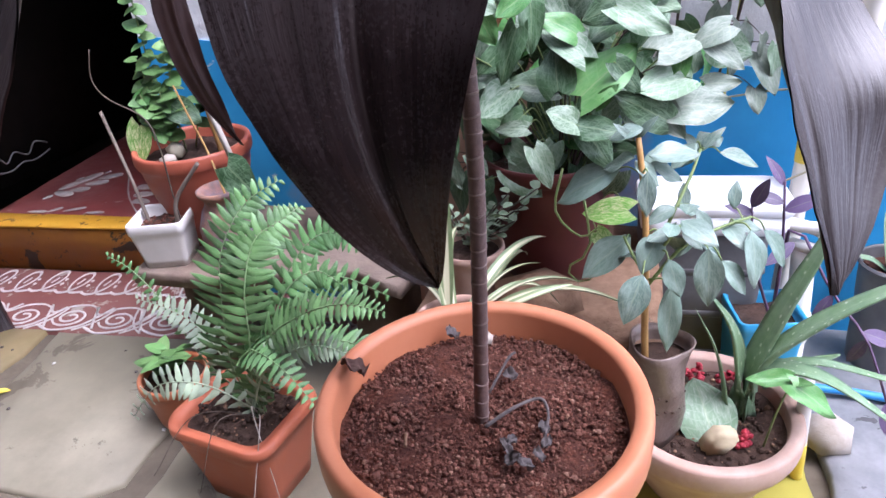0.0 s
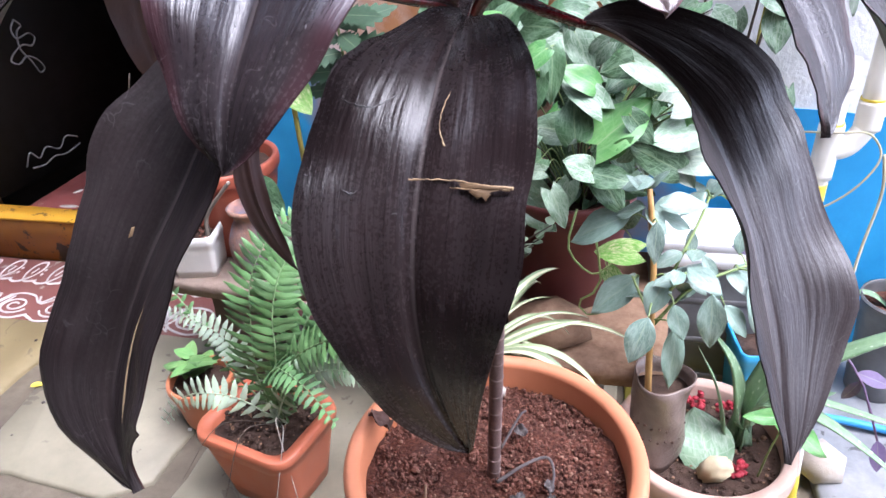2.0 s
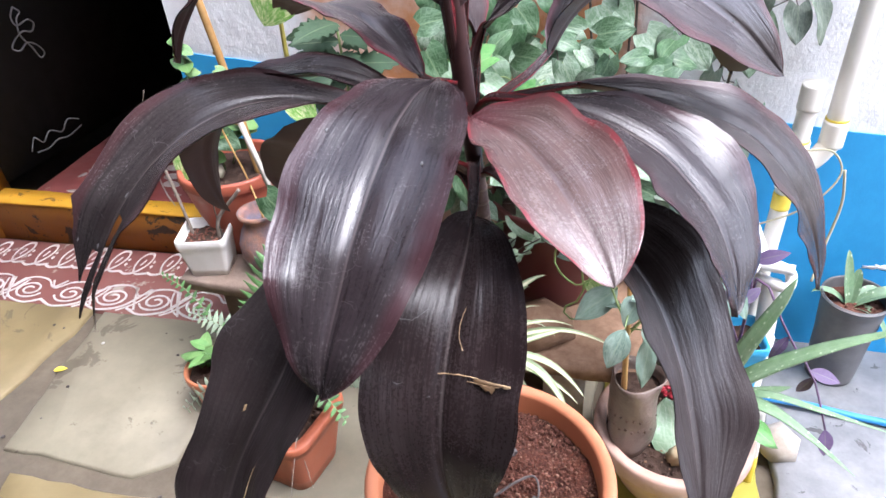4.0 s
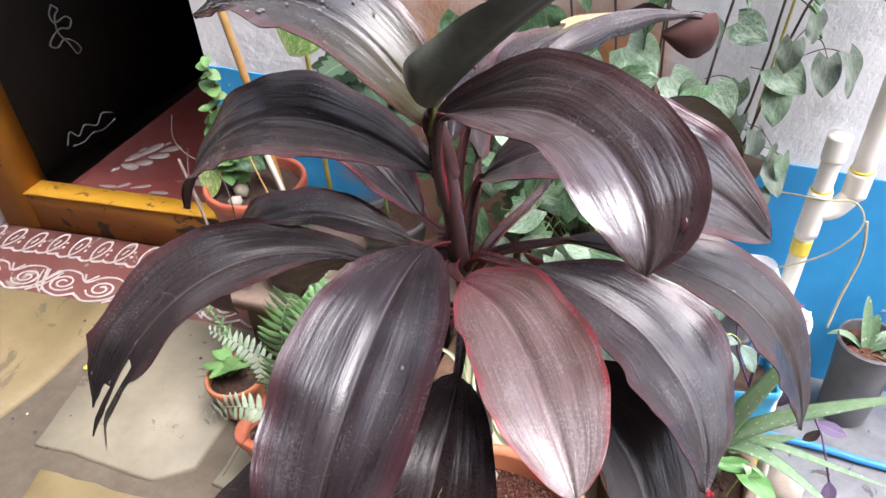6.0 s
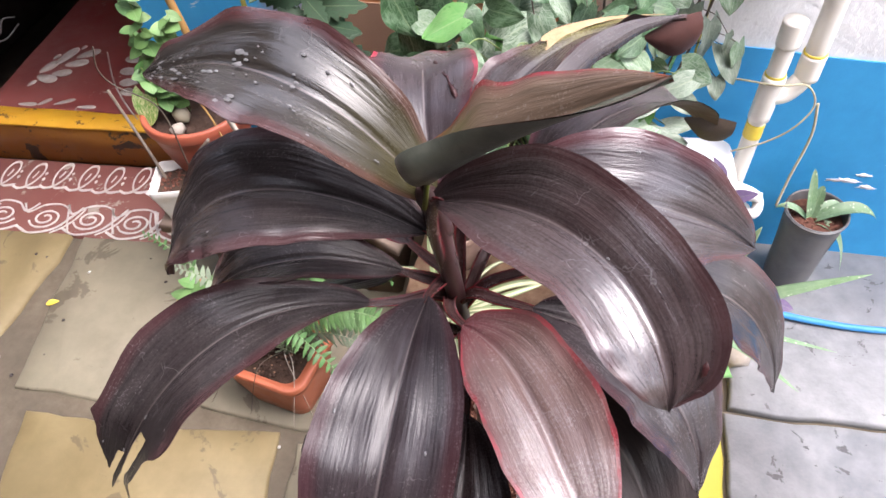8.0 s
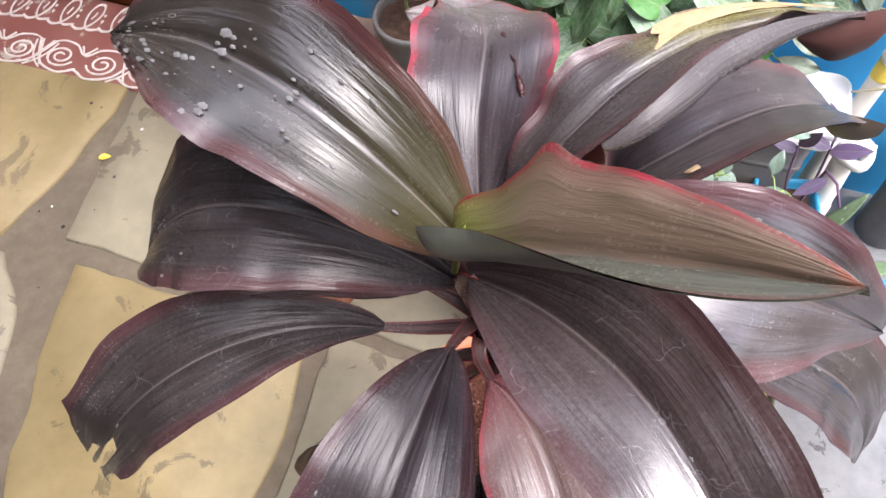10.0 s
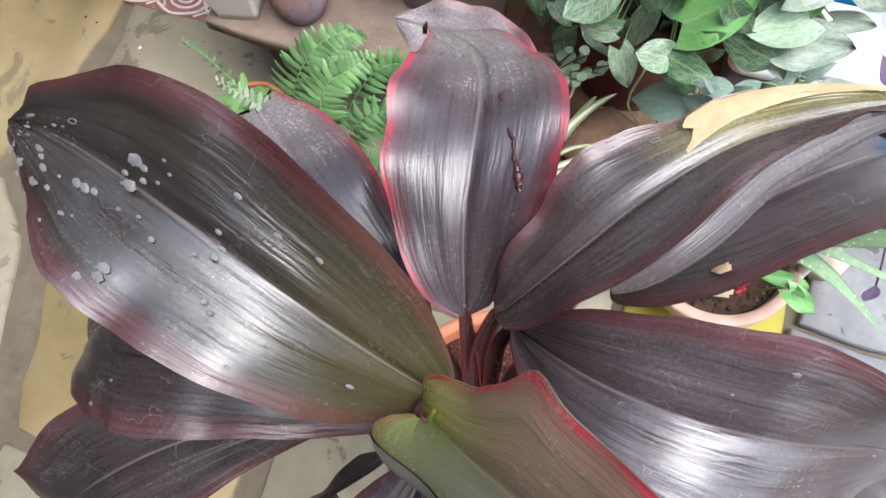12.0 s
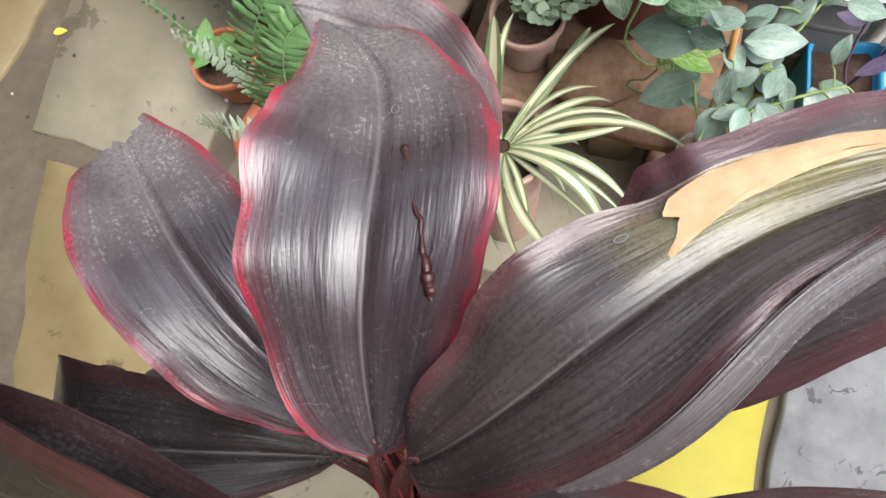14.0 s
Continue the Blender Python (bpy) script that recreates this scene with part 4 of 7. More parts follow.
def pebble(r, seed, squash=0.7):
    bm = bmesh.new()
    bmesh.ops.create_icosphere(bm, subdivisions=1, radius=r)
    for v in bm.verts:
        v.co *= 1 + 0.35 * noise.noise(v.co / r * 1.1 + Vector((seed, 0, 0)))
        v.co.z *= squash
    geo = [v.co.copy() for v in bm.verts], [tuple(v.index for v in f.verts) for f in bm.faces]
    bm.free()
    return geo


random.seed(5)
crumbs = []
for i in range(6000):
    a, q = random.uniform(0, 2 * math.pi), 0.124 * math.sqrt(random.random())
    r = random.choice((0.0007, 0.0009, 0.0010, 0.0012, 0.0014, 0.0017, 0.0020) if i % 40 else (0.0024, 0.0028, 0.0033)) * random.uniform(0.8, 1.3)
    crumbs.append(moved(pebble(r, i, random.uniform(0.6, 1.0)), pose(q * math.cos(a), q * math.sin(a), 0.238 + 0.004 * (1 - (q / 0.124) ** 2), random.uniform(0, 360), random.uniform(0, 360), 0)))
tagged(flat(part("soil_grain", join(*crumbs), CLOD, main_pot)), kind="stuff")

litter = thing("leaf_litter", (0.0, 0.004, 0.585), "shrivelled dark dead leaves and twigs on the soil", "dead leaves")
part("vine_ring", tube([(0.006, -0.02, 0.004), (0.03, 0.0, 0.010), (0.05, 0.012, 0.010), (0.058, -0.004, 0.008), (0.056, -0.03, 0.006)], [0.0018, 0.0015, 0.0012], 7, 40), DRY, litter)


def crumple(w, l, seed, n=7, rough=1.0):
    V, Fc, U = [], [], []
    for j in range(n + 1):
        for i in range(n + 1):
            u, v = i / n, j / n
            wd = w * math.sin(math.pi * (0.06 + 0.9 * v)) ** 0.7
            p = Vector(((u - 0.5) * 2 * wd, (v - 0.5) * 2 * l, 0))
            p.z = rough * (0.5 * w * noise.noise(Vector((u * 3.2 + seed, v * 3.2, seed))) + 0.35 * w * abs(u - 0.5))
            V.append(p)
            U.append((u, v))
    for j in range(n):
        for i in range(n):
            a = j * (n + 1) + i
            Fc.append((a, a + 1, a + n + 2, a + n + 1))
    k = len(V)
    V += [v - Vector((0, 0, 0.0008)) for v in V[:k]]
    U += U[:k]
    Fc += [tuple(i + k for i in f)[::-1] for f in Fc[:]]
    return V, Fc, U


for x, y, w, l, rz, s in ((0.026, -0.044, 0.008, 0.011, 40, 1), (0.033, -0.056, 0.007, 0.010, -60, 2), (0.043, -0.060, 0.006, 0.010, 85, 8), (0.053, -0.050, 0.007, 0.009, 30, 4), (0.058, -0.036, 0.006, 0.010, -10, 9), (0.055, -0.020, 0.007, 0.011, 5, 3), (0.020, 0.046, 0.009, 0.009, 30, 5), (0.030, -0.036, 0.006, 0.008, -20, 6), (-0.045, 0.105, 0.010, 0.012, 50, 7)):
    part("dead_leaf", moved(crumple(w * 0.72, l * 0.72, s * 7.3, 9, 2.2), pose(x, y, 0.007, 22 * (s % 3) - 10, 14, rz)), DRY, litter)
part("twig", tube([(-0.06, -0.035, 0.004), (-0.056, -0.052, 0.007)], 0.0014, 6), HUSK, litter)
part("twig", tube([(0.004, 0.02, 0.006), (0.018, 0.052, 0.020), (0.024, 0.06, 0.022)], 0.0013, 6), DRY, litter)
curl = thing("fallen_dry_leaf", (-0.118, 0.018, 0.612), "curled dry brown leaf lying on the pot rim", "dead leaf")
part("blade", moved(crumple(0.011, 0.021, 44, 9, 2.2), pose(0, 0, 0.004, -18, 30, 35)), DRYBROWN, curl)
chip = thing("pebble", (-0.012, 0.113, 0.585), "small pale grey stone at the pot's edge", "pebble")
part("stone", pebble(0.009, 9), BROWNSTONE, chip)


# ---------------------------------------------------------------- the cordyline
def bezier(C, s):
    k = len(C) - 1
    return sum((math.comb(k, i) * (1 - s) ** (k - i) * s ** i * C[i] for i in range(k + 1)), Vector())


def torn(i, m, s, a):
    """Where a vertex goes across a leaf whose end is torn into a broad flap and two narrow strands."""
    mid, start, stops = ((-0.55, 0.72, (1, 0.86, 0.06)), (0.06, 0.66, (1, 0.42, 0.30, 0.55, 0.12)), (0.58, 0.64, (1, 0.45, 0.30, 0.42, 0.34, 0.04)))[0 if i < 10 else 1 if i < 14 else 2]
    end = (0.875, 0.985, 0.955)[0 if i < 10 else 1 if i < 14 else 2]
    if s < start:
        return a
    f = min(0.999, (s - start) / (end - start)) * (len(stops) - 1)
    q = int(f)
    taper = stops[q] + (stops[q + 1] - stops[q]) * (f - q)
    drift = (0.10, -0.30, -0.30)[0 if i < 10 else 1 if i < 14 else 2] * ((s - start) / (end - start)) ** 1.5
    if i > 13 and s > 0.88:
        drift += 6.0 * (s - 0.88)
    return mid + (a - mid) * taper * (1 + 0.35 * noise.noise(Vector((s * 60, i * 0.9, 2.0)))) + drift


def blade(C, az, W, peak, th0, th1, fold, c1, c2, wave=0.0026, n=44, m=22, shred=0, seed=0.0, roll=None, blunt=None):
    """A strap leaf: a midrib curve through its handles, a width profile, a twist and a channelled section, with a top and an underside."""
    C = [Vector(c) for c in C]
    h = Vector((-math.sin(radians(az)), math.cos(radians(az)), 0))
    top, uvs, nor = [], [], []
    for j in range(n + 1):
        s = j / n
        p, t = bezier(C, s), (bezier(C, min(1, s + 0.01)) - bezier(C, max(0, s - 0.01))).normalized()
        b = (h - t * h.dot(t)).normalized()
        u0 = t.cross(b)
        th = th0 + th1 * s
        b2 = b * math.cos(th) + u0 * math.sin(th)
        u2 = t.cross(b2)
        w = W * max(0.0, math.sin(math.pi * min(1, s) ** peak)) ** 0.75 * (1 + c1 * math.sin(3 * math.pi * s) + c2 * math.sin(4 * math.pi * s)) + 0.0022 * (1 - s)
        if shred and s > 0.66:
            w = max(w, 0.56 * W)
        for i in range(m + 1):
            a = 2 * i / m - 1
            if shred:
                a = torn(i, m, s, a)
            ru = noise.noise(Vector((s * 7 + seed, a * 1.3, seed * 3.1)))
            ruff = noise.noise(Vector((s * 17 + seed, math.copysign(3, a), seed)))
            lift = math.sin(fold) * abs(a) ** 1.35 * w + wave * ru * (abs(a) ** 2) * 2.2 + wave * 0.55 * ruff * abs(a) ** 3 + 0.0012 * ru
            lat = math.cos(fold) * a * w * (1 + 0.05 * noise.noise(Vector((s * 9, a * 2, seed + 5))) * abs(a))
            facing = u2
            if roll:
                near = math.exp(-(s / 0.11) ** 2)
                if a > 0:
                    w2 = w * roll[2] * (0.72 + 0.28 * min(1, max(0, (s - 0.20) / 0.14)) + 0.16 * math.exp(-((s - 0.37) / 0.05) ** 2)) + 0.005 * near
                    q = roll[0] + 0.25 * near + 0.30 * (0.5 - a)
                    lat, lift = w2 * a * math.cos(q), w2 * a * math.sin(q) + wave * ru * a
                    facing = u2 * math.cos(q) - b2 * math.sin(q)
                else:
                    open_out = min(1, max(0, (s - 0.30) / 0.65))
                    q = (roll[1] * (1 - open_out ** 1.3 * 0.96)) + 0.05
                    w2 = w + 0.010 * math.exp(-((s - 0.13) / 0.12) ** 2)
                    lat, lift = -w2 / q * math.sin(q * -a), w2 / q * (1 - math.cos(q * -a))
                    facing = u2 * math.cos(q * -a) + b2 * math.sin(q * -a)
            top.append(p + b2 * lat + u2 * lift - u2 * (0.0022 * math.exp(-(a / 0.09) ** 2) - 0.0006 * math.exp(-((abs(a) - 0.22) / 0.08) ** 2)))
            uvs.append(((a + 1) / 2, s))
            nor.append(facing)
    faces = []
    for j in range(n):
        for i in range(m):
            if shred:
                s = (j + 0.5) / n
                if (i == 9 and s > 0.79) or (i == 13 and s > 0.69) or s > (0.875 if i < 9 else 0.985 if i < 13 else 0.955):
                    continue
            if blunt and (j + 0.5) / n > blunt[0] + blunt[1] * (2 * i / m - 1) + 0.012 * noise.noise(Vector((i * 0.9, seed, 1))):
                continue
            a = j * (m + 1) + i
            faces.append((a, a + 1, a + m + 2, a + m + 1))
    k = len(top)
    under = [v - q * 0.0007 for v, q in zip(top, nor)]
    return top + under, faces + [tuple(i + k for i in f)[::-1] for f in faces], uvs + uvs, [0] * len(faces) + [1] * len(faces)


def on_blade(C, az, W, peak, th0, th1, fold, c1, c2, a, s, up=0.0012):
    """A point just above the upper side of a leaf, a across it (-1 to 1) and s along it."""
    C = [Vector(c) for c in C]
    h = Vector((-math.sin(radians(az)), math.cos(radians(az)), 0))
    p, t = bezier(C, s), (bezier(C, min(1, s + 0.01)) - bezier(C, max(0, s - 0.01))).normalized()
    b = (h - t * h.dot(t)).normalized()
    th = th0 + th1 * s
    b2 = b * math.cos(th) + t.cross(b) * math.sin(th)
    u2 = t.cross(b2)
    w = W * max(0.0, math.sin(math.pi * min(1, s) ** peak)) ** 0.75 * (1 + c1 * math.sin(3 * math.pi * s) + c2 * math.sin(4 * math.pi * s)) + 0.0022 * (1 - s)
    return p + b2 * math.cos(fold) * a * w + u2 * (math.sin(fold) * abs(a) ** 1.35 * w + up), u2


def mark(leafm, spec, outline, material, name, rough=0.25, up=0.0013):
    """A patch that follows a leaf's upper side, from an outline in (across, along)."""
    ca, cs = sum(p[0] for p in outline) / len(outline), sum(p[1] for p in outline) / len(outline)
    edge = []
    for i, (a, s) in enumerate(outline):
        a2, s2 = outline[(i + 1) % len(outline)]
        for k in range(4):
            edge.append((a + (a2 - a) * k / 4, s + (s2 - s) * k / 4))
    V, Fc, n = [], [], len(edge)
    for q in (0.0, 0.33, 0.66, 1.0):
        for i, (a, s) in enumerate(edge):
            j = 1 + rough * 0.5 * noise.noise(Vector((i * 0.9, ca * 9, cs * 9))) if q == 1.0 else 1
            V.append(on_blade(*spec, ca + (a - ca) * q * j, min(0.995, cs + (s - cs) * q * j), up if q < 1 else up * 0.5)[0] - Vector((0, 0, 0.575)))
    for r in range(3):
        for i in range(n):
            Fc.append((r * n + i, r * n + (i + 1) % n, (r + 1) * n + (i + 1) % n, (r + 1) * n + i))
    return part(name, (V, Fc), material, leafm)


plant = thing("cordyline_plant", (0, 0, 0.575), "tall cordyline with broad glossy purple-black red-edged leaves", "plant")
AT = Matrix.Translation((0, 0, -0.575))
stem_path = [(0.0, 0.0, -0.03), (0.0, 0.0, 0.0), (0.007, -0.008, 0.14), (0.012, -0.018, 0.25), (0.011, -0.028, 0.35), (0.006, -0.038, 0.44), (-0.003, -0.046, 0.53), (-0.006, -0.050, 0.60)]
path = spline(stem_path, 150)
rad = [(0.0064 - 0.0012 * k / 149) * (1 + 0.03 * noise.noise(Vector((k * 0.31, 0, 0)))) for k in range(150)]
V, Fc = tube(stem_path, rad, 12, 150)
part("stem", (V, Fc), STEM, plant, "brown ringed upright stem")
for k in range(6, 112, 3):
    j = k + random.Random(k).choice((-0.4, 0.0, 0.4))
    a, b = path[k], path[k + 1]
    d = (b - a).normalized()
    tilt = Vector((random.Random(k).uniform(-0.25, 0.25), random.Random(k + 9).uniform(-0.25, 0.25), 0))
    d = (d + tilt).normalized()
    part("leaf_scar", tube([a + d * 0.003 * (j - k), a + d * (0.003 * (j - k) + 0.0014)], rad[k] * 1.07, 12, 3), SCAR, plant)
part("sheath", tube([(0.004, -0.040, 0.455), (-0.001, -0.046, 0.52), (-0.005, -0.050, 0.580), (-0.006, -0.051, 0.607)], [0.0062, 0.0072, 0.0066, 0.0045], 12, 20), PETIOLE, plant, "brown leaf sheath round the growing tip")


def stem_at(z):
    z -= 0.575
    for a, b in zip(path, path[1:]):
        if a.z <= z <= b.z:
            return a + (b - a) * ((z - a.z) / (b.z - a.z))
    return path[-1]


def channel(points, widths, n=20):
    """A leafstalk: a channelled strip, open on its upper side."""
    line = spline(points, n)
    section = [(1.0, 0.55), (0.62, 0.10), (0.0, -0.12), (-0.62, 0.10), (-1.0, 0.55), (-0.85, -0.15), (0.0, -0.75), (0.85, -0.15)]
    rings, U = [], []
    for k, p in enumerate(line):
        t = (line[min(k + 1, n - 1)] - line[max(k - 1, 0)]).normalized()
        out = Vector((p.x + 0.004, p.y + 0.045, 0))
        up = Vector((0, 0, 1)) - out.normalized() * 0.8 if out.length > 1e-6 else Vector((0, 0, 1))
        side = t.cross(up).normalized()
        up = side.cross(t)
        w = float(np.interp(k / (n - 1), np.linspace(0, 1, len(widths)), widths))
        rings.append([p + side * a * w + up * b * w for a, b in section])
        U += [((a + 1) / 2, k / n) for a, b in section]
    V, Fc = loft(rings)
    return V, Fc, U


def cordyline_leaf(C, az, W, peak, th0, th1, fold, c1, c2, skin, join_z, label, below=LEAF_UNDER, **more):
    leafm = part("leaf", moved(blade(C, az, W, peak, th0, th1, fold, c1, c2, **more), AT), [skin, below], plant, label)
    root, c0, c1 = stem_at(join_z), Vector(C[0]) - Vector((0, 0, 0.575)), Vector(C[1]) - Vector((0, 0, 0.575))
    d = (c1 - c0).normalized()
    part("leafstalk", channel([root, root.lerp(c0 - d * 0.02, 0.35) + Vector((0, 0, 0.012)), root.lerp(c0 - d * 0.012, 0.75) + Vector((0, 0, 0.004)), c0 - Vector((0, 0, 0.001)), c0 + d * 0.006 - Vector((0, 0, 0.002))], [0.0044, 0.0050, 0.0042, 0.0030, 0.0010]), LEAF_STALK, leafm)
    return leafm


SPEC, LEAF = {}, {}
SPEC['A'] = ([(-0.007, -0.049, 1.18), (-0.041, -0.051, 1.251), (-0.097, -0.033, 1.274), (-0.15, -0.01, 1.254), (-0.195, -0.008, 1.234)], 165, 0.0379, 0.93, -0.18, -0.09, 0.23, -0.02, 0.04)
LEAF['A'] = cordyline_leaf(*SPEC['A'], LEAF_TOP, 1.075, 'broad glossy leaf flecked with white spots', seed=39.1)
SPEC['B'] = ([(-0.012, -0.053, 1.153), (-0.081, -0.05, 1.199), (-0.14, -0.055, 1.202), (-0.18, -0.066, 1.171), (-0.194, -0.077, 1.118)], 185, 0.0441, 0.98, -0.18, -0.11, 0.11, -0.01, 0.01)
LEAF['B'] = cordyline_leaf(*SPEC['B'], LEAF_DARK, 1.08, 'drooping purple-black leaf', seed=40.4)
SPEC['D'] = ([(-0.062, -0.059, 1.076), (-0.137, -0.09, 1.123), (-0.183, -0.139, 1.11), (-0.222, -0.183, 1.043), (-0.259, -0.178, 0.957)], 190, 0.0394, 1.09, 0.15, -1.19, 0.28, 0.01, -0.04)
LEAF['D'] = cordyline_leaf(*SPEC['D'], LEAF_DARK, 1.06, 'arching leaf with a torn shredded tip', seed=43.2, shred=1)
SPEC['J'] = ([(-0.045, -0.023, 1.071), (-0.115, -0.036, 1.12), (-0.18, -0.059, 1.107), (-0.222, -0.062, 1.048), (-0.22, -0.026, 0.965)], 175, 0.0336, 0.93, 0.06, 0.06, 0.27, 0.01, 0.00)
LEAF['J'] = cordyline_leaf(*SPEC['J'], LEAF_DARK, 1.06, 'narrow arching leaf', seed=1.4)
SPEC['L'] = ([(-0.04, -0.006, 1.085), (-0.084, 0.011, 1.131), (-0.128, 0.041, 1.136), (-0.161, 0.076, 1.117), (-0.2, 0.102, 1.091)], 145, 0.0351, 0.94, 0.04, 0.36, 0.12, -0.01, 0.03)
LEAF['L'] = cordyline_leaf(*SPEC['L'], LEAF_RED, 1.08, 'leaf with red wavy margins and a worn blunt end', seed=4.1, wave=0.003, blunt=(0.86, -0.05))
SPEC['C'] = ([(-0.015, -0.007, 1.15), (-0.035, 0.037, 1.194), (-0.031, 0.087, 1.197), (-0.036, 0.125, 1.166), (-0.094, 0.152, 1.131)], 92, 0.0389, 0.77, 0.05, -0.20, 0.20, -0.04, 0.01)
LEAF['C'] = cordyline_leaf(*SPEC['C'], LEAF_RED, 1.07, 'upright leaf with a dark scar', seed=41.8, wave=0.003)
SPEC['K'] = ([(-0.001, -0.006, 1.163), (0.027, 0.015, 1.206), (0.047, 0.056, 1.22), (0.079, 0.099, 1.21), (0.150, 0.118, 1.206)], 35, 0.0255, 0.71, 0.01, -0.51, 0.29, -0.02, -0.08)
LEAF['K'] = cordyline_leaf(*SPEC['K'], LEAF_TAN, 1.06, 'leaf with a dry tan patch and curled tip', seed=2.8)
SPEC['K2'] = ([(0.049, 0.075, 1.078), (0.07, 0.064, 1.13), (0.111, 0.096, 1.158), (0.167, 0.166, 1.125), (0.222, 0.224, 1.004)], 20, 0.0533, 0.68, -0.24, -0.26, 0.27, 0.05, 0.02)
LEAF['K2'] = cordyline_leaf(*SPEC['K2'], LEAF_SILVER, 1.05, 'dusty leaf with a brown tip', seed=21.2)
SPEC['H'] = ([(0.006, 0.001, 1.12), (0.054, -0.034, 1.18), (0.103, -0.035, 1.186), (0.161, -0.012, 1.145), (0.215, 0.012, 1.083)], 0, 0.0437, 1.02, 0.04, 0.75, 0.23, 0.00, 0.05)
LEAF['H'] = cordyline_leaf(*SPEC['H'], LEAF_SILVER, 1.05, 'shiny dark leaf', seed=48.6)
SPEC['G'] = ([(-0.001, -0.072, 1.204), (0.062, -0.092, 1.238), (0.109, -0.139, 1.244), (0.121, -0.178, 1.218), (0.12, -0.184, 1.194)], -40, 0.0358, 0.86, 0.28, 0.19, 0.39, 0.13, 0.01)
LEAF['G'] = cordyline_leaf(*SPEC['G'], LEAF_PLUM, 1.05, 'broad shiny plum leaf with a black spot', seed=47.3)
SPEC['R'] = ([(-0.010, -0.059, 1.203), (0.012, -0.073, 1.235), (0.042, -0.081, 1.264), (0.073, -0.094, 1.290), (0.104, -0.105, 1.315)], -15, 0.0270, 0.62, 0.00, 0.00, 0.00, 0.00, 0.00)
LEAF['R'] = cordyline_leaf(*SPEC['R'], LEAF_YOUNG, 1.085, 'rolled young olive leaf', seed=12.3, roll=(0.74, 2.2, 1.13), below=YOUNG_UNDER)
SPEC['E'] = ([(-0.014, -0.071, 1.108), (-0.022, -0.14, 1.129), (-0.022, -0.213, 1.103), (-0.03, -0.264, 1.061), (-0.035, -0.27, 1.02)], -110, 0.0444, 0.90, -0.06, -0.23, 0.11, 0.01, -0.01)
LEAF['E'] = cordyline_leaf(*SPEC['E'], LEAF_EDGED, 1.07, 'broad dark hanging leaf with a pink margin', seed=44.5, wave=0.003)
SPEC['F'] = ([(0.01, -0.076, 1.084), (0.046, -0.09, 1.085), (0.072, -0.14, 1.079), (0.093, -0.189, 1.072), (0.103, -0.206, 1.055)], -60, 0.0408, 0.91, -0.01, 0.10, 0.36, 0.03, 0.02)
LEAF['F'] = cordyline_leaf(*SPEC['F'], LEAF_PINK, 1.06, 'pinkish-brown leaf with red margins', seed=45.9, wave=0.003)
SPEC['Q'] = ([(0.057, -0.065, 1.094), (0.116, -0.07, 1.085), (0.158, -0.087, 1.058), (0.184, -0.11, 1.025), (0.181, -0.137, 0.986)], -25, 0.0452, 0.93, -0.06, 0.19, 0.18, -0.02, 0.02)
LEAF['Q'] = cordyline_leaf(*SPEC['Q'], LEAF_EDGED, 1.06, 'drooping leaf with a red margin', seed=11.0, wave=0.003)
SPEC['S'] = ([(0.074, -0.018, 1.086), (0.167, -0.002, 1.075), (0.23, 0.005, 1.043), (0.258, 0.004, 0.987), (0.272, -0.011, 0.917)], -10, 0.0376, 0.98, -0.14, 0.55, 0.18, -0.03, 0.07)
LEAF['S'] = cordyline_leaf(*SPEC['S'], LEAF_DARK, 1.05, 'long drooping dark leaf', seed=13.7)
SPEC['T'] = ([(0.072, -0.108, 1.031), (0.122, -0.096, 1.014), (0.149, -0.111, 0.977), (0.167, -0.158, 0.928), (0.178, -0.201, 0.849)], -35, 0.0511, 1.00, -0.17, 0.23, 0.41, 0.12, -0.08)
LEAF['T'] = cordyline_leaf(*SPEC['T'], LEAF_OLD, 1.02, 'old leaf hanging down', seed=15.1)
SPEC['U'] = ([(0.016, -0.120, 1.038), (0.023, -0.195, 1.045), (0.015, -0.246, 1.005), (0.006, -0.258, 0.937), (0.033, -0.235, 0.870)], -85, 0.0440, 0.91, -0.03, 0.06, 0.21, -0.00, 0.01)
LEAF['U'] = cordyline_leaf(*SPEC['U'], LEAF_WITHERED, 1.03, 'old hanging leaf with a cracked band', seed=16.5)
SPEC['V'] = ([(-0.05, -0.165, 1.07), (-0.055, -0.245, 1.03), (-0.072, -0.268, 0.985), (-0.140, -0.262, 0.922), (-0.096, -0.294, 0.885)], -140, 0.0394, 1.04, -0.27, -0.37, 0.39, 0.16, -0.12)
LEAF['V'] = cordyline_leaf(*SPEC['V'], LEAF_OLD, 1.02, 'old hanging leaf with a slit and hole', seed=17.8)
SPEC['X2'] = ([(-0.052, -0.01, 1.051), (-0.102, -0.03, 1.052), (-0.142, -0.029, 1.037), (-0.167, -0.012, 1.004), (-0.176, 0.014, 0.96)], 150, 0.0329, 0.91, 0.34, 0.30, 0.19, -0.01, 0.00)
LEAF['X2'] = cordyline_leaf(*SPEC['X2'], LEAF_OLD, 1.05, 'dark leaf hanging behind', seed=39.1)
SPEC['X3'] = ([(-0.045, -0.07, 1.04), (-0.08, -0.12, 1.05), (-0.115, -0.15, 1.0), (-0.115, -0.14, 0.94), (-0.1, -0.115, 0.88)], 150, 0.0099, 0.90, 0.00, 0.04, 0.20, 0.01, -0.01)
LEAF['X3'] = cordyline_leaf(*SPEC['X3'], LEAF_OLD, 1.0, 'dark leaf hanging edge-on', seed=40.4)
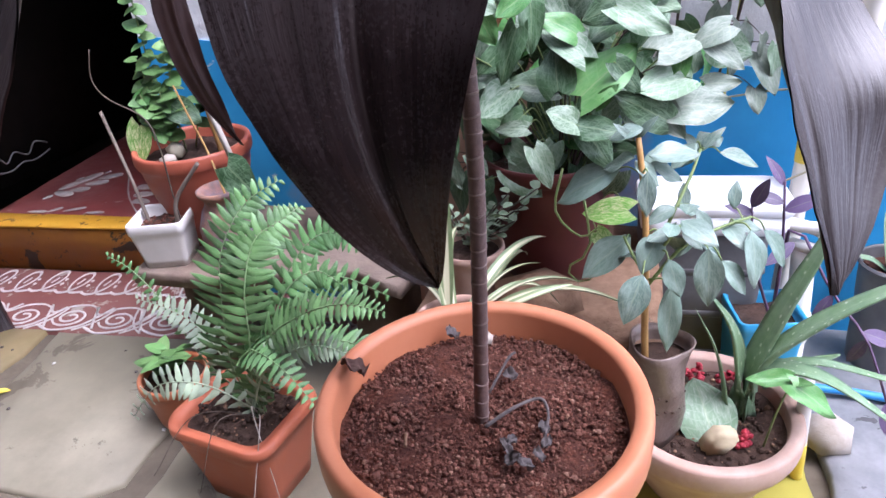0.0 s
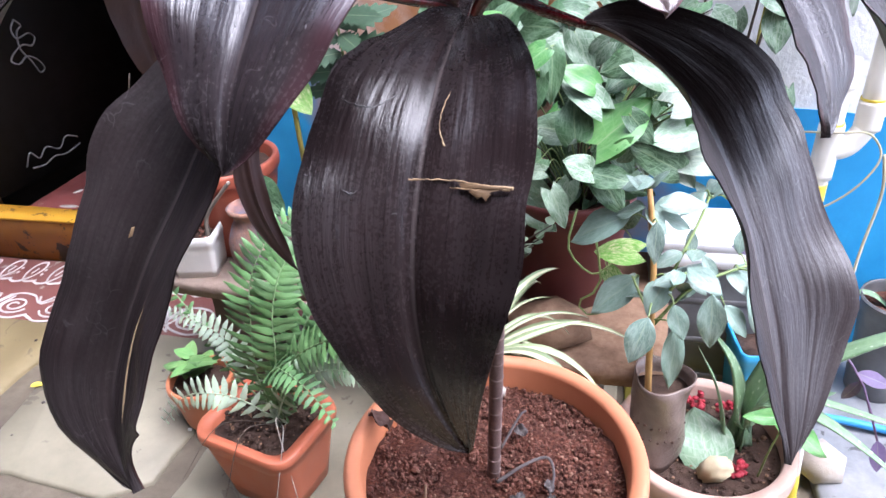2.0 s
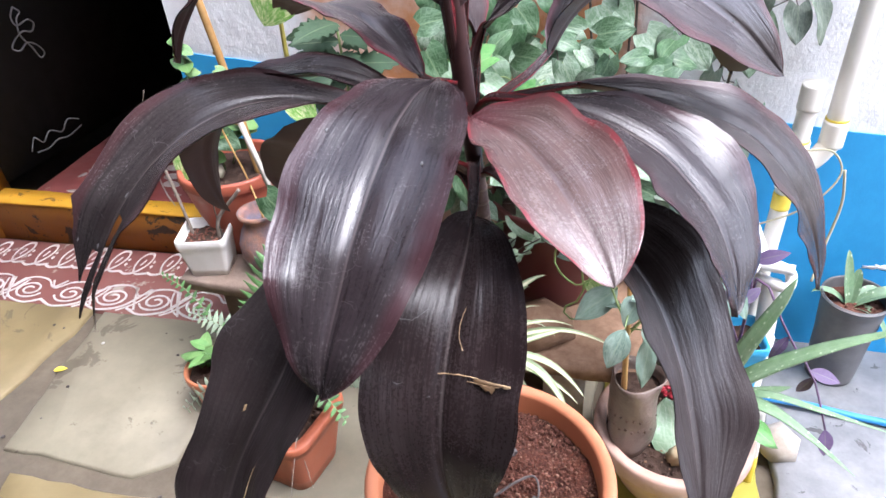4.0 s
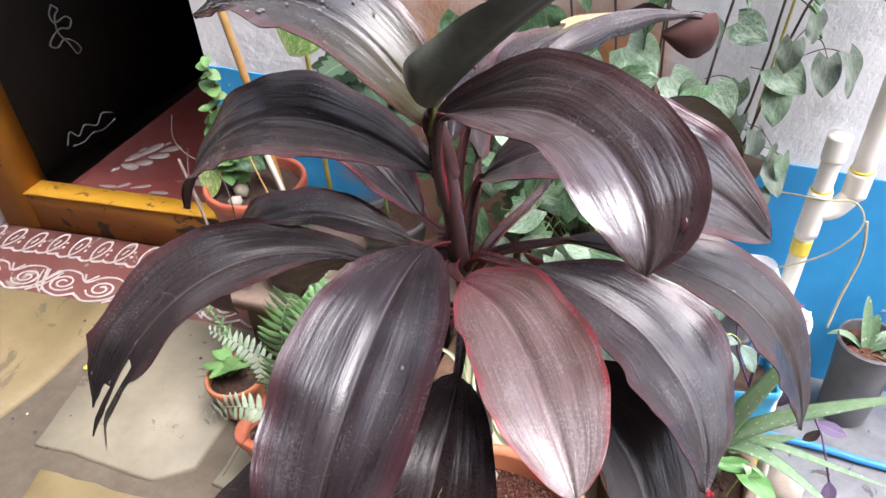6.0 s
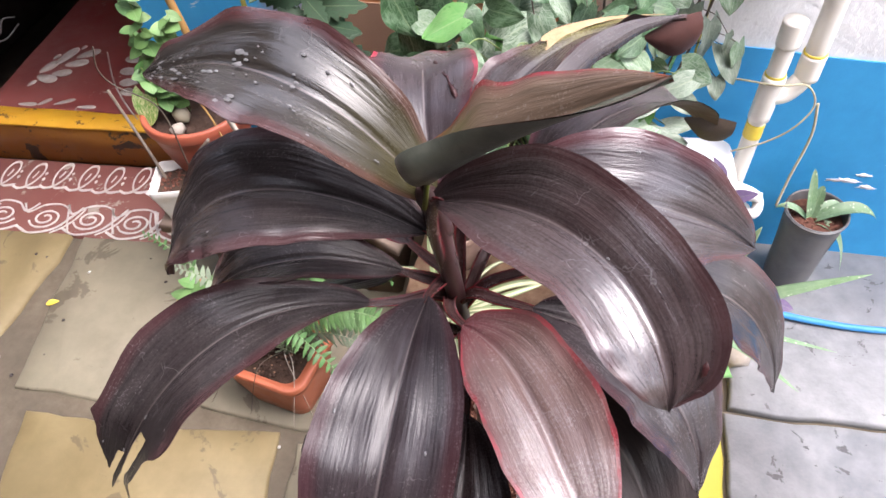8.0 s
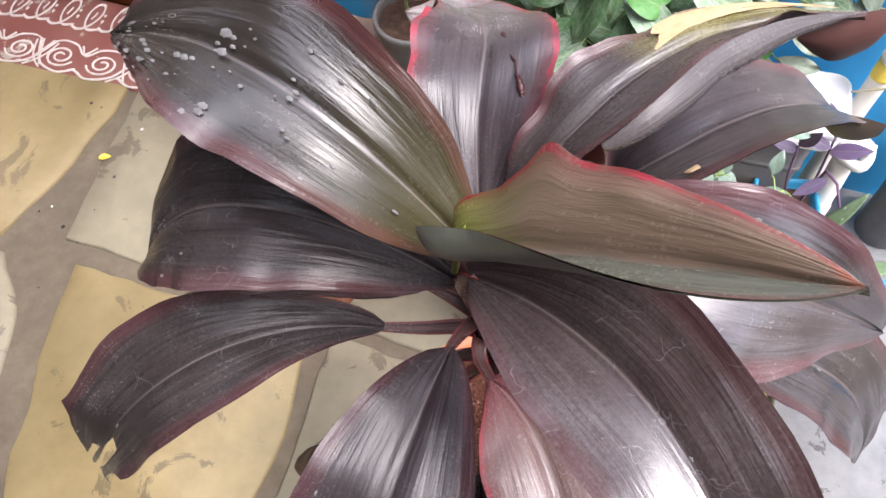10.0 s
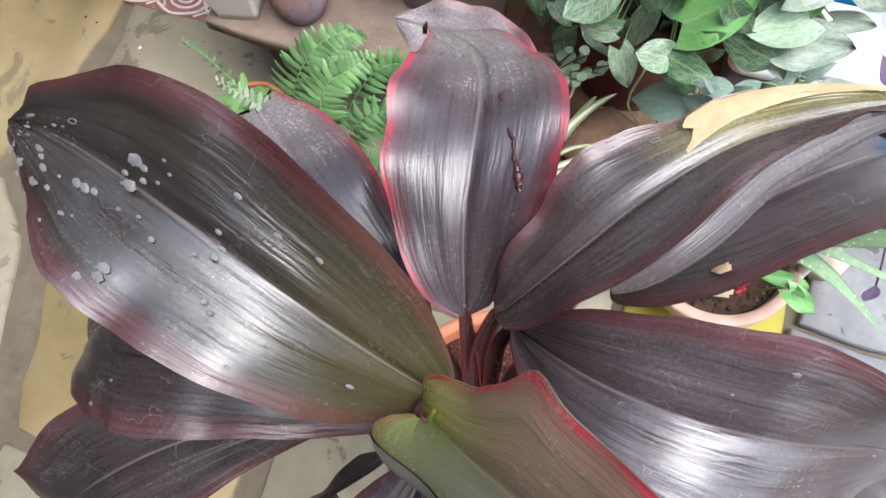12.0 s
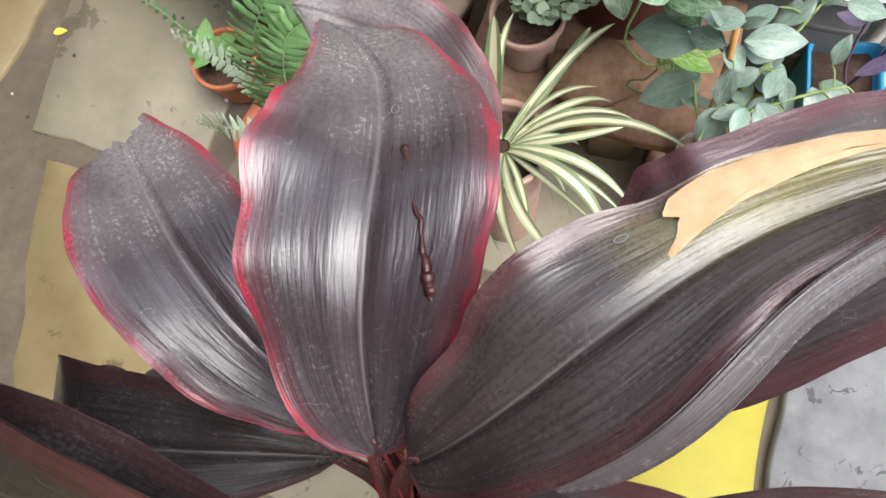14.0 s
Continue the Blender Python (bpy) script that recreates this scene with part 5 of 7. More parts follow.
SPEC['Y'] = ([(-0.015, 0.085, 1.085), (-0.03, 0.135, 1.118), (-0.06, 0.158, 1.114), (-0.09, 0.166, 1.11), (-0.122, 0.17, 1.106)], 180, 0.0300, 0.85, 0.00, -0.25, 0.15, 0.00, 0.00)
LEAF['Y'] = cordyline_leaf(*SPEC['Y'], LEAF_DUSTY, 1.05, 'dusty leaf with a pale worn tip', seed=21.9)
SHOOT = (-0.006, -0.058, 1.216)


def sheet(rows, thick=0.0006):
    """A curved strip of leaf from rows of points, with a thickness."""
    n, m = len(rows), len(rows[0])
    V = [Vector(p) - Vector((0, 0, 0.575)) for r in rows for p in r]
    U = [(0.25 + 0.5 * i / (m - 1), 0.2 + 0.6 * j / (n - 1)) for j in range(n) for i in range(m)]
    Fc = [(j * m + i, j * m + i + 1, (j + 1) * m + i + 1, (j + 1) * m + i) for j in range(n - 1) for i in range(m - 1)]
    d = [(V[f[1]] - V[f[0]]).cross(V[f[3]] - V[f[0]]) for f in Fc]
    down = sum(d, Vector()).normalized() * thick
    k = len(V)
    return V + [v - down for v in V], Fc + [tuple(i + k for i in f)[::-1] for f in Fc], U + U


def flap(n, a, b, drop, curl, start, material, label):
    """The curled end of a leaf: a rounded sheet hanging from the line a-b."""
    a, b, drop, curl, rows = Vector(a), Vector(b), Vector(drop), Vector(curl), []
    for j in range(17):
        u = j / 16
        deep = (start + (1 - start) * math.sin(0.5 * math.pi * min(1, 1.5 * u))) * (1 - 0.35 * max(0, u - 0.7) ** 2 / 0.09)
        rag = 1 + 0.06 * noise.noise(Vector((u * 6, a.x * 50, 0.3)))
        rows.append([a.lerp(b, u) + (drop * q + curl * math.sin(math.pi * q)) * deep * rag + Vector((0, 0, 0.003 * math.sin(math.pi * u) * (1 - q))) for q in [i / 8 for i in range(9)]])
    return part("curled_tip", sheet(rows), material, LEAF[n], label)


# the near edge of the leaf with the dry patch is turned down, its end curled over
rows = []
for j in range(27):
    f = 0.26 + 0.72 * j / 26
    edge = on_blade(*SPEC["K"], -1, f, 0.0)[0]
    deep = 0.018 * math.sin(math.pi * min(1, (f - 0.25) / 0.72) ** 0.8) ** 0.7 + 0.001
    sag = 0.0015 * noise.noise(Vector((f * 9, 0, 4)))
    rows.append([edge + (Vector((0.34, -0.16, -0.90)) * q + Vector((0.16, -0.20, 0.10)) * math.sin(math.pi * q)) * (deep + sag) for q in [i / 8 for i in range(9)]])
part("turned_edge", sheet(rows), LEAF_SHEEN, LEAF["K"], "turned-down edge, silver sheen put into its paler colour")
flap("K", (0.122, 0.107, 1.196), (0.160, 0.122, 1.207), (0.006, 0.004, -0.031), (0.002, -0.006, 0.0), 0.12, TIP_UNDER, "dark red curled tip")
flap("K2", (0.184, 0.190, 1.058), (0.236, 0.205, 1.042), (0.001, 0.012, -0.036), (0.0, -0.005, 0.0), 0.10, BROWN_TIP, "brown curled tip")

# the sheath below the young leaf
part("leaf_sheath", tube([(-0.003, -0.048, 0.575), (-0.007, -0.052, 0.600), (-0.010, -0.056, 0.615), (-0.011, -0.059, 0.624)], [0.0065, 0.0075, 0.0072, 0.0040], 14, 20), PETIOLE, LEAF["R"], "brown sheath below the young leaf")

part("young_shoot", moved(lathe([(0.0016, -0.030), (0.0017, -0.012), (0.0014, -0.004), (0.0009, 0.0), (0.0004, 0.002)], 14), pose(SHOOT[0], SHOOT[1], SHOOT[2] - 0.575, -12, 8, 0)), YELLOWGREEN, plant, "rolled yellow-green growing tip")


def scratch(n, line, radii, material, name, wobble=0.006, up=0.0010):
    """A thin uneven line along a leaf's upper side, from points in (across, along)."""
    pts = []
    for k in range(len(line) - 1):
        for q in range(5):
            a = line[k][0] + (line[k + 1][0] - line[k][0]) * q / 5
            b = line[k][1] + (line[k + 1][1] - line[k][1]) * q / 5
            pts.append((a, b))
    pts.append(line[-1])
    out = [on_blade(*SPEC[n], a + wobble * 2.5 * noise.noise(Vector((i * 0.8, a * 7, 1.3))), b + wobble * 0.5 * noise.noise(Vector((i * 0.7, b * 9, 7.7))), up)[0] - Vector((0, 0, 0.575)) for i, (a, b) in enumerate(pts)]
    rs = []
    for i in range(len(out)):
        f = i / (len(out) - 1) * (len(radii) - 1)
        m = min(int(f), len(radii) - 2)
        rs.append(max(0.00008, (radii[m] + (radii[m + 1] - radii[m]) * (f - m)) * (1 + 0.7 * noise.noise(Vector((i * 1.1, line[0][0] * 5, 0.4))))))
    part(name, tube(out, rs, 6), material, LEAF[n])


scratch("C", [(-0.24, 0.515), (-0.27, 0.50), (-0.33, 0.455), (-0.41, 0.395), (-0.47, 0.36), (-0.55, 0.31), (-0.62, 0.275), (-0.66, 0.255)], [0.0017, 0.0011, 0.0007, 0.0009, 0.0007, 0.0014, 0.0021, 0.0010], SAP, "sap_trail", 0.012, 0.0004)
mark(LEAF["C"], SPEC["C"], [(-0.58, 0.445), (-0.62, 0.44), (-0.62, 0.455), (-0.58, 0.46)], CHALK, "white_speck", 0.0)
mark(LEAF["G"], SPEC["G"], [(0.60, 0.81), (0.66, 0.80), (0.73, 0.815), (0.71, 0.84), (0.62, 0.845)], SAP, "black_spot", 0.5)
mark(LEAF["K"], SPEC["K"], [(0.16, 0.515), (0.36, 0.552), (0.56, 0.572), (0.64, 0.556), (0.80, 0.572), (0.95, 0.63), (0.97, 0.75), (0.97, 0.86), (0.95, 0.96), (0.80, 0.95), (0.68, 0.86), (0.57, 0.76), (0.46, 0.67), (0.32, 0.59)], TANDRY, "dry_patch", 0.06)
mark(LEAF["K2"], SPEC["K2"], [(-0.70, 0.27), (-0.80, 0.28), (-0.80, 0.30), (-0.66, 0.30)], TANDRY, "dry_fleck", 0.6)
scratch("U", [(-0.08, 0.462), (0.06, 0.459), (0.22, 0.458), (0.40, 0.460), (0.60, 0.463), (0.84, 0.466)], [0.00054, 0.00024, 0.00036, 0.00030, 0.00036, 0.00060], TANDRY, "crack", 0.006, 0.0003)
scratch("U", [(0.30, 0.470), (0.45, 0.471), (0.62, 0.472), (0.82, 0.470)], [0.00012, 0.00036, 0.00030, 0.00048], TANDRY, "crack", 0.006, 0.0003)
mark(LEAF["U"], SPEC["U"], [(0.36, 0.461), (0.58, 0.463), (0.80, 0.466), (0.82, 0.470), (0.60, 0.471), (0.40, 0.470)], AMBERDRY, "dry_band", 0.3, 0.0008)
mark(LEAF["U"], SPEC["U"], [(0.47, 0.471), (0.66, 0.471), (0.655, 0.480), (0.62, 0.489), (0.59, 0.482), (0.545, 0.487), (0.50, 0.480)], AMBERDRY, "dry_fleck", 0.7, 0.0008)
scratch("U", [(-0.80, 0.345), (-0.66, 0.350), (-0.52, 0.348), (-0.42, 0.330), (-0.34, 0.312)], [0.00012, 0.00030, 0.00018, 0.00024, 0.00012], LIME, "scratch", 0.006, 0.0003)
scratch("U", [(0.18, 0.29), (0.12, 0.33), (0.12, 0.36), (0.16, 0.385), (0.20, 0.40)], [0.00012, 0.00024, 0.00018, 0.00024, 0.00036], TANDRY, "scratch", 0.006, 0.0003)
scratch("U", [(-0.62, 0.492), (-0.55, 0.497), (-0.49, 0.490)], [0.00018, 0.00036, 0.00012], LIME, "scratch", 0.006, 0.0003)
scratch("U", [(-0.20, 0.523), (-0.14, 0.520)], [0.00018, 0.00036], LIME, "scratch", 0.006, 0.0003)
mark(LEAF["V"], SPEC["V"], [(-0.29, 0.475), (-0.25, 0.47), (-0.23, 0.49), (-0.28, 0.50)], TANDRY, "hole_edge", 0.2)
mark(LEAF["V"], SPEC["V"], [(0.50, 0.55), (0.525, 0.65), (0.53, 0.76), (0.50, 0.84), (0.505, 0.74), (0.505, 0.64)], TANDRY, "slit", 0.1)
random.seed(77)
for k in range(64):
    a, s, r = random.uniform(-0.3, 0.92), 0.93 - 0.40 * random.random() ** 1.5, 0.016 + 0.044 * random.random() ** 1.6
    if k > 46:
        a, s, r = random.uniform(-0.7, 0.8), random.uniform(0.15, 0.6), random.uniform(0.012, 0.03)
    mark(LEAF["A"], SPEC["A"], [(a + r * math.cos(q), s + 0.28 * r * math.sin(q)) for q in (0, 0.9, 1.8, 2.7, 3.6, 4.5, 5.4)], LIME, "lime_spot", 0.5, 0.0010)
for k in range(18):
    n = ("H", "G", "D", "E", "B", "S")[k % 6]
    a, s, r = random.uniform(-0.8, 0.9), random.uniform(0.3, 0.85), random.uniform(0.01, 0.035)
    mark(LEAF[n], SPEC[n], [(a + r * math.cos(q), s + 0.3 * r * math.sin(q)) for q in (0, 1.2, 2.4, 3.6, 4.8)], LIME, "lime_spot", 0.7, 0.0010)


def ring_stain(n, a, s, r):
    """A dried drop: a thin pale ring on a leaf."""
    pts = [on_blade(*SPEC[n], a + r * math.cos(q), s + 0.30 * r * math.sin(q), 0.0011)[0] - Vector((0, 0, 0.575)) for q in [2 * math.pi * i / 20 for i in range(21)]]
    part("ring_stain", tube(pts, 0.00028, 5, 60), LIME, LEAF[n])


for n, a, s, r in (("A", -0.30, 0.78, 0.035), ("C", -0.16, 0.60, 0.036), ("K", 0.62, 0.50, 0.03)):
    ring_stain(n, a, s, r)


# ---------------------------------------------------------------- other plants
def leaf_geo(L, W, shape="heart", droop=0.25, fold=0.25, n=10, m=6, wave=0.0, seed=0.0, jag=0.0):
    """A small leaf along +y from its stalk, upper side to +z, with a thickness."""
    n = 42 if jag else n
    V, U, Fc = [], [], []
    for j in range(n + 1):
        s = j / n
        if shape == "heart":
            w = W * math.sin(math.pi * min(1, (0.10 + 0.90 * s)) ** 0.75) ** 0.8 if s < 1 else 0.0
        elif shape == "round":
            w = W * math.sqrt(max(0.0, 1 - (2 * s - 1) ** 2)) * (0.8 + 0.35 * s)
        else:
            w = W * math.sin(math.pi * s ** 0.85) ** 0.9 if 0 < s < 1 else 0.0
        if jag:
            w *= 1 + jag * (((s * 7) % 1) - 0.5)
        y, z = L * s, -droop * L * s * s
        for i in range(m + 1):
            a = 2 * i / m - 1
            back = -0.20 * L * abs(a) * (1 - s) ** 3 if shape == "heart" else 0.0
            up = w * math.sin(fold) * abs(a) - 0.35 * w * a * a * fold + wave * math.sin(8 * s + 3 * a + seed) * abs(a)
            V.append(Vector((a * w * math.cos(fold), y + back, z + up)))
            U.append(((a + 1) / 2, s))
    for j in range(n):
        for i in range(m):
            a = j * (m + 1) + i
            Fc.append((a, a + 1, a + m + 2, a + m + 1))
    k = len(V)
    V += [v - Vector((0, 0, 0.0006)) for v in V[:k]]
    U += U[:k]
    Fc += [tuple(i + k for i in f)[::-1] for f in Fc[:]]
    return V, Fc, U


class LeafStock:
    """A few leaf meshes of one kind, shared by many leaf objects."""
    def __init__(self, sizes, material, shape, **kw):
        self.obs = []
        for i, (l, w) in enumerate(sizes):
            o = part("leaf", leaf_geo(l, w, shape, droop=0.08 + 0.12 * (i % 3), fold=0.06 + 0.07 * (i % 4), seed=i, **kw), material)
            self.obs.append(o.data)
            bpy.data.objects.remove(o)

    def put(self, parent, at, heading, pitch, roll=0.0, size=1.0, which=None):
        me = self.obs[which if which is not None else random.randrange(len(self.obs))]
        o = new("leaf", me)
        o.parent = parent
        o.matrix_basis = Matrix.LocRotScale(Vector(at), (Matrix.Rotation(radians(heading), 3, "Z") @ Matrix.Rotation(radians(pitch), 3, "X") @ Matrix.Rotation(radians(roll), 3, "Y")).to_quaternion(), (size,) * 3)
        return o


    def aim(self, parent, base, tip, face=(0, -0.75, 0.6), which=None, wide=1.0):
        """Lays a leaf from its stalk end to its tip, upper side towards face."""
        which = which if which is not None else random.randrange(len(self.obs))
        o = new("leaf", self.obs[which])
        o.parent = parent
        y = Vector(tip) - Vector(base)
        ln = y.length
        y.normalize()
        x = y.cross(Vector(face)).normalized()
        z = x.cross(y)
        k = ln / max(v.co.y for v in self.obs[which].vertices)
        o.matrix_basis = Matrix.LocRotScale(Vector(base), Matrix((x, y, z)).transposed().to_quaternion(), (k * wide, k, k))
        return o


HEARTS = [(0.075, 0.0275), (0.062, 0.0240), (0.085, 0.0300), (0.055, 0.0215)]
pothos_stock = LeafStock(HEARTS, POTHOS, "heart", wave=0.0035)
pale_stock = LeafStock(HEARTS, POTHOS_PALE, "heart", wave=0.0035)
green_stock = LeafStock(HEARTS, POTHOS_GREEN, "heart", wave=0.0035)
dusty_stock = LeafStock(HEARTS, POTHOS_DUSTY, "heart", wave=0.0035)
varieg_stock = LeafStock([(0.085, 0.034), (0.075, 0.030)], POTHOS_VARIEG, "heart")
pepper_stock = LeafStock([(0.088, 0.026), (0.072, 0.022), (0.10, 0.028), (0.05, 0.015)], PEPPER, "lance", wave=0.002)
mint_stock = LeafStock([(0.030, 0.011), (0.022, 0.009), (0.040, 0.014)], MINT, "heart")
succulent_stock = LeafStock([(0.018, 0.0085), (0.015, 0.007)], SUCCULENT, "round")
purple_stock = LeafStock([(0.075, 0.013), (0.06, 0.012), (0.09, 0.014)], PURPLE, "lance")
jagged_stock = LeafStock([(0.10, 0.024), (0.08, 0.020)], JAGGED, "lance", jag=0.5)


def stalk(parent, pts, r=0.0016, material=GREENSTALK):
    return part("stalk", tube(pts, [r, r * 0.7], 6, 10), material, parent)


# stone ledge behind the pots, on blocks
ledge = thing("stone_ledge", (-0.55, 0.76, 0), "rough weathered brown stone slab lying on two blocks", "ledge")
part("slab", prism([(-0.29, -0.135), (-0.10, -0.150), (0.06, -0.125), (0.20, -0.105), (0.29, -0.165), (0.33, -0.02), (0.28, 0.18), (-0.24, 0.19), (-0.31, 0.03)], 0.300, 0.330, 0.014), LEDGESTONE, ledge)
for x in (-0.20, 0.2):
    part("support", moved(box(0.10, 0.20, 0.300, 0.006), pose(x, 0.05, 0)), LEDGESTONE, ledge)
bench = thing("stone_bench", (0.02, 0.72, 0), "dark stone shelf carrying the creeper pots", "ledge")
part("top", prism([(-0.24, -0.22), (0.20, -0.22), (0.22, 0.20), (-0.22, 0.22)], 0.27, 0.30, 0.01), HUSK, bench)
for x in (-0.15, 0.05):
    part("support", moved(box(0.09, 0.3, 0.27, 0.006), pose(x, 0, 0)), BROWNSTONE, bench)

white_pot = square_pot("square_white_pot", (-0.775, 0.685, 0.330), 0.058, 0.055, 0.105, WHITEPLASTIC, "dirty white square plastic pot of dry soil on the slab", turn=12, rim=0.006, corner=0.012, taper=0.76)
for pts, r, mt, label in (
    ([(-0.815, 0.695, 0.405), (-0.828, 0.70, 0.50), (-0.865, 0.72, 0.643)], 0.0042, STICKBROWN, "straight brown dry stick stuck in the white pot"),
    ([(-0.736, 0.69, 0.41), (-0.737, 0.69, 0.48), (-0.735, 0.69, 0.583), (-0.752, 0.69, 0.640), (-0.816, 0.69, 0.678), (-0.836, 0.69, 0.717), (-0.820, 0.69, 0.770)], 0.0017, VINE, "thin dark bent twig stuck in the white pot"),
    ([(-0.745, 0.69, 0.41), (-0.731, 0.69, 0.466), (-0.662, 0.69, 0.544)], 0.0052, STICKBROWN, "short grey stick leaning in the white pot"),
    ([(-0.622, 0.70, 0.43), (-0.628, 0.70, 0.487), (-0.666, 0.74, 0.551), (-0.691, 0.75, 0.614), (-0.715, 0.76, 0.68)], 0.0024, BAMBOO, "thin reddish stick leaning out of the clay pot")):
    t = thing("dry_stick", pts[0], label, "stick")
    part("stick", tube([Vector(p) - Vector(pts[0]) for p in pts], [r, r * 0.8], 7, 30), mt, t)
vase = thing("clay_vase", (-0.635, 0.70, 0.330), "weathered narrow-necked clay pot with flaking blue paint", "vase")
part("vase_wall", lathe([(r, 1.22 * z) for r, z in [(0.030, 0), (0.046, 0.012), (0.058, 0.040), (0.058, 0.065), (0.046, 0.092), (0.036, 0.105), (0.038, 0.114), (0.047, 0.122), (0.048, 0.128), (0.042, 0.130), (0.034, 0.120), (0.032, 0.09)]], 40), simple_mat("flaking_clay", (0.16, 0.12, 0.10), (0.36, 0.17, 0.11), 60, 0.9, 0.2, 0.7, 0.003, stain=(0.12, 0.22, 0.42)), vase)
white_stick = thing("white_stick", (-0.572, 0.705, 0.44), "pale flat garden stick standing in the clay pot", "stick")
part("stick", moved(box(0.013, 0.005, 0.285, 0.002), pose(0, 0, 0.0, 0, -11, 10)), WOODGREY, white_stick)
vase_leaf = thing("fallen_dark_leaf", (-0.582, 0.66, 0.549), "broad dark green leaf caught on the clay pot", "leaf")
pothos_stock.aim(vase_leaf, (0, 0, 0), (0.058, -0.024, -0.048), (-0.2, -0.8, 0.5), wide=1.25)
round_pot("orange_pot", (-0.745, 0.815, 0.330), 0.125, 0.215, REDPOT, "red-brown round plastic pot with a leafy herb", rim=0.014, drop=0.03, soil=DARKSOIL, taper=0.66, lip=0.035)
ball = thing("smooth_stone", (-0.765, 0.775, 0.527), "smooth grey and white pebbles on the soil", "stone")
part("stone", moved(pebble(0.022, 3, 0.85), pose(0.005, 0, 0.012)), STONE_GREY, ball)
part("stone", moved(pebble(0.020, 5, 0.7), pose(0.012, -0.045, 0.008)), BROWNSTONE, ball)

random.seed(11)
herb = thing("potted_herb", (-0.78, 0.83, 0.52), "leggy small-leaved green herb in the round pot", "plant")
for pts, n, spread in (
    ([(0.01, -0.02, 0), (0.0, -0.04, 0.10), (0.004, -0.04, 0.21), (0.008, -0.04, 0.34)], 24, 0.033),
    ([(0.02, -0.02, 0), (0.035, -0.04, 0.12), (0.05, -0.04, 0.20), (0.075, -0.04, 0.26)], 17, 0.032),
    ([(0.0, -0.02, 0), (-0.01, -0.05, 0.08), (-0.03, -0.05, 0.14)], 15, 0.038),
    ([(0.0, -0.02, 0), (0.02, -0.05, 0.08), (0.02, -0.055, 0.145)], 15, 0.038),
    ([(0.02, 0.02, 0), (0.06, 0.01, 0.09), (0.085, 0.0, 0.12)], 12, 0.035),
    ([(-0.02, 0.02, 0), (-0.05, 0.02, 0.11), (-0.05, 0.0, 0.20)], 13, 0.032)):
    line = spline(pts, 24)
    stalk(herb, pts, 0.0020)
    for i in range(n):
        p = line[int(23 * (0.34 + 0.66 * i / (n - 1)))]
        b = 2.4 * i + random.uniform(-0.4, 0.4)
        mint_stock.aim(herb, p, p + Vector((math.cos(b), 0.6 * math.sin(b) - 0.2, random.uniform(-0.5, 0.35))).normalized() * spread * random.uniform(0.7, 1.15), (random.uniform(-0.4, 0.4), -0.55, 0.85), wide=1.25)
for st, b, c, wd in ((varieg_stock, (-0.045, -0.06, 0.075), (-0.062, -0.08, -0.005), 0.95), (pothos_stock, (0.035, -0.05, 0.115), (0.095, -0.06, 0.085), 1.1), (green_stock, (-0.02, -0.05, 0.135), (-0.062, -0.06, 0.085), 1.0)):
    st.aim(herb, b, c, (0, -0.7, 0.6), wide=wd)
    stalk(herb, [(0, -0.02, 0.0), Vector(b) * 0.6, b], 0.0016)
stake = thing("bamboo_stake", (-0.70, 0.84, 0.50), "brown bamboo stake leaning in the pot", "stake")
part("cane", tube([(0.022, -0.02, 0.0), (0.0, -0.02, 0.24), (-0.03, -0.02, 0.47), (-0.075, -0.02, 0.85)], 0.0085, 10, 30), BAMBOO, stake)
for z in (0.14, 0.30, 0.46):
    part("node", tube([(0.008 - z * 0.08, -0.024 + z * 0.05, z), (0.007 - z * 0.08, -0.024 + z * 0.05, z + 0.006)], 0.0098, 10), BAMBOO, stake)

# boston fern in its scalloped square pot
fern_pot = square_pot("square_terracotta_pot", (-0.525, 0.415, 0.0), 0.118, 0.098, 0.185, ORANGEPOT, "square orange plastic pot with a sagging rounded rim", turn=-14, rim=0.020, corner=0.045, taper=0.70, scallop=0.012, drop=0.03)


def frond(pts, W, face, pairs=26, droop=0.25):
    """A fern frond along a curve, with paired wavy leaflets turned towards face."""
    out = [tube(pts, [0.0019, 0.0006], 5, 30)]
    rib = spline(pts, pairs)
    for i in range(1, pairs):
        t = i / pairs
        ln = W * min(1.0, 0.40 + 2.6 * t) * max(0.0, 1 - t ** 2.6) ** 0.8 + 0.004
        d = (rib[min(i + 1, pairs - 1)] - rib[i - 1]).normalized()
        side = d.cross(Vector(face)).normalized()
        up = side.cross(d)
        for s in (1, -1):
            ax = (side * s + d * random.uniform(0.10, 0.30) - up * random.uniform(0.0, droop)).normalized()
            hw = min(0.0064, 0.14 * ln + 0.0014)
            a = rib[i] + d * (0.003 * s)
            V, U = [], []
            for q in range(6):
                f = q / 5
                w = hw * (0.75, 1.15, 0.92, 0.95, 0.62, 0.05)[q]
                c = a + ax * ln * f + up * 0.10 * ln * math.sin(2.4 * f) + d * 0.10 * ln * f * f
                wob = 0.0012 * math.sin(5 * f + i)
                for b in (-1, 0, 1):
                    V.append(c + d * b * w + up * (wob * b - 0.0016 * abs(b)))
                    U.append((0.5 + 0.4 * b, f))
            out.append((V, [(3 * q + r, 3 * q + r + 1, 3 * q + r + 4, 3 * q + r + 3) for q in range(5) for r in range(2)], U))
    return join(*out)


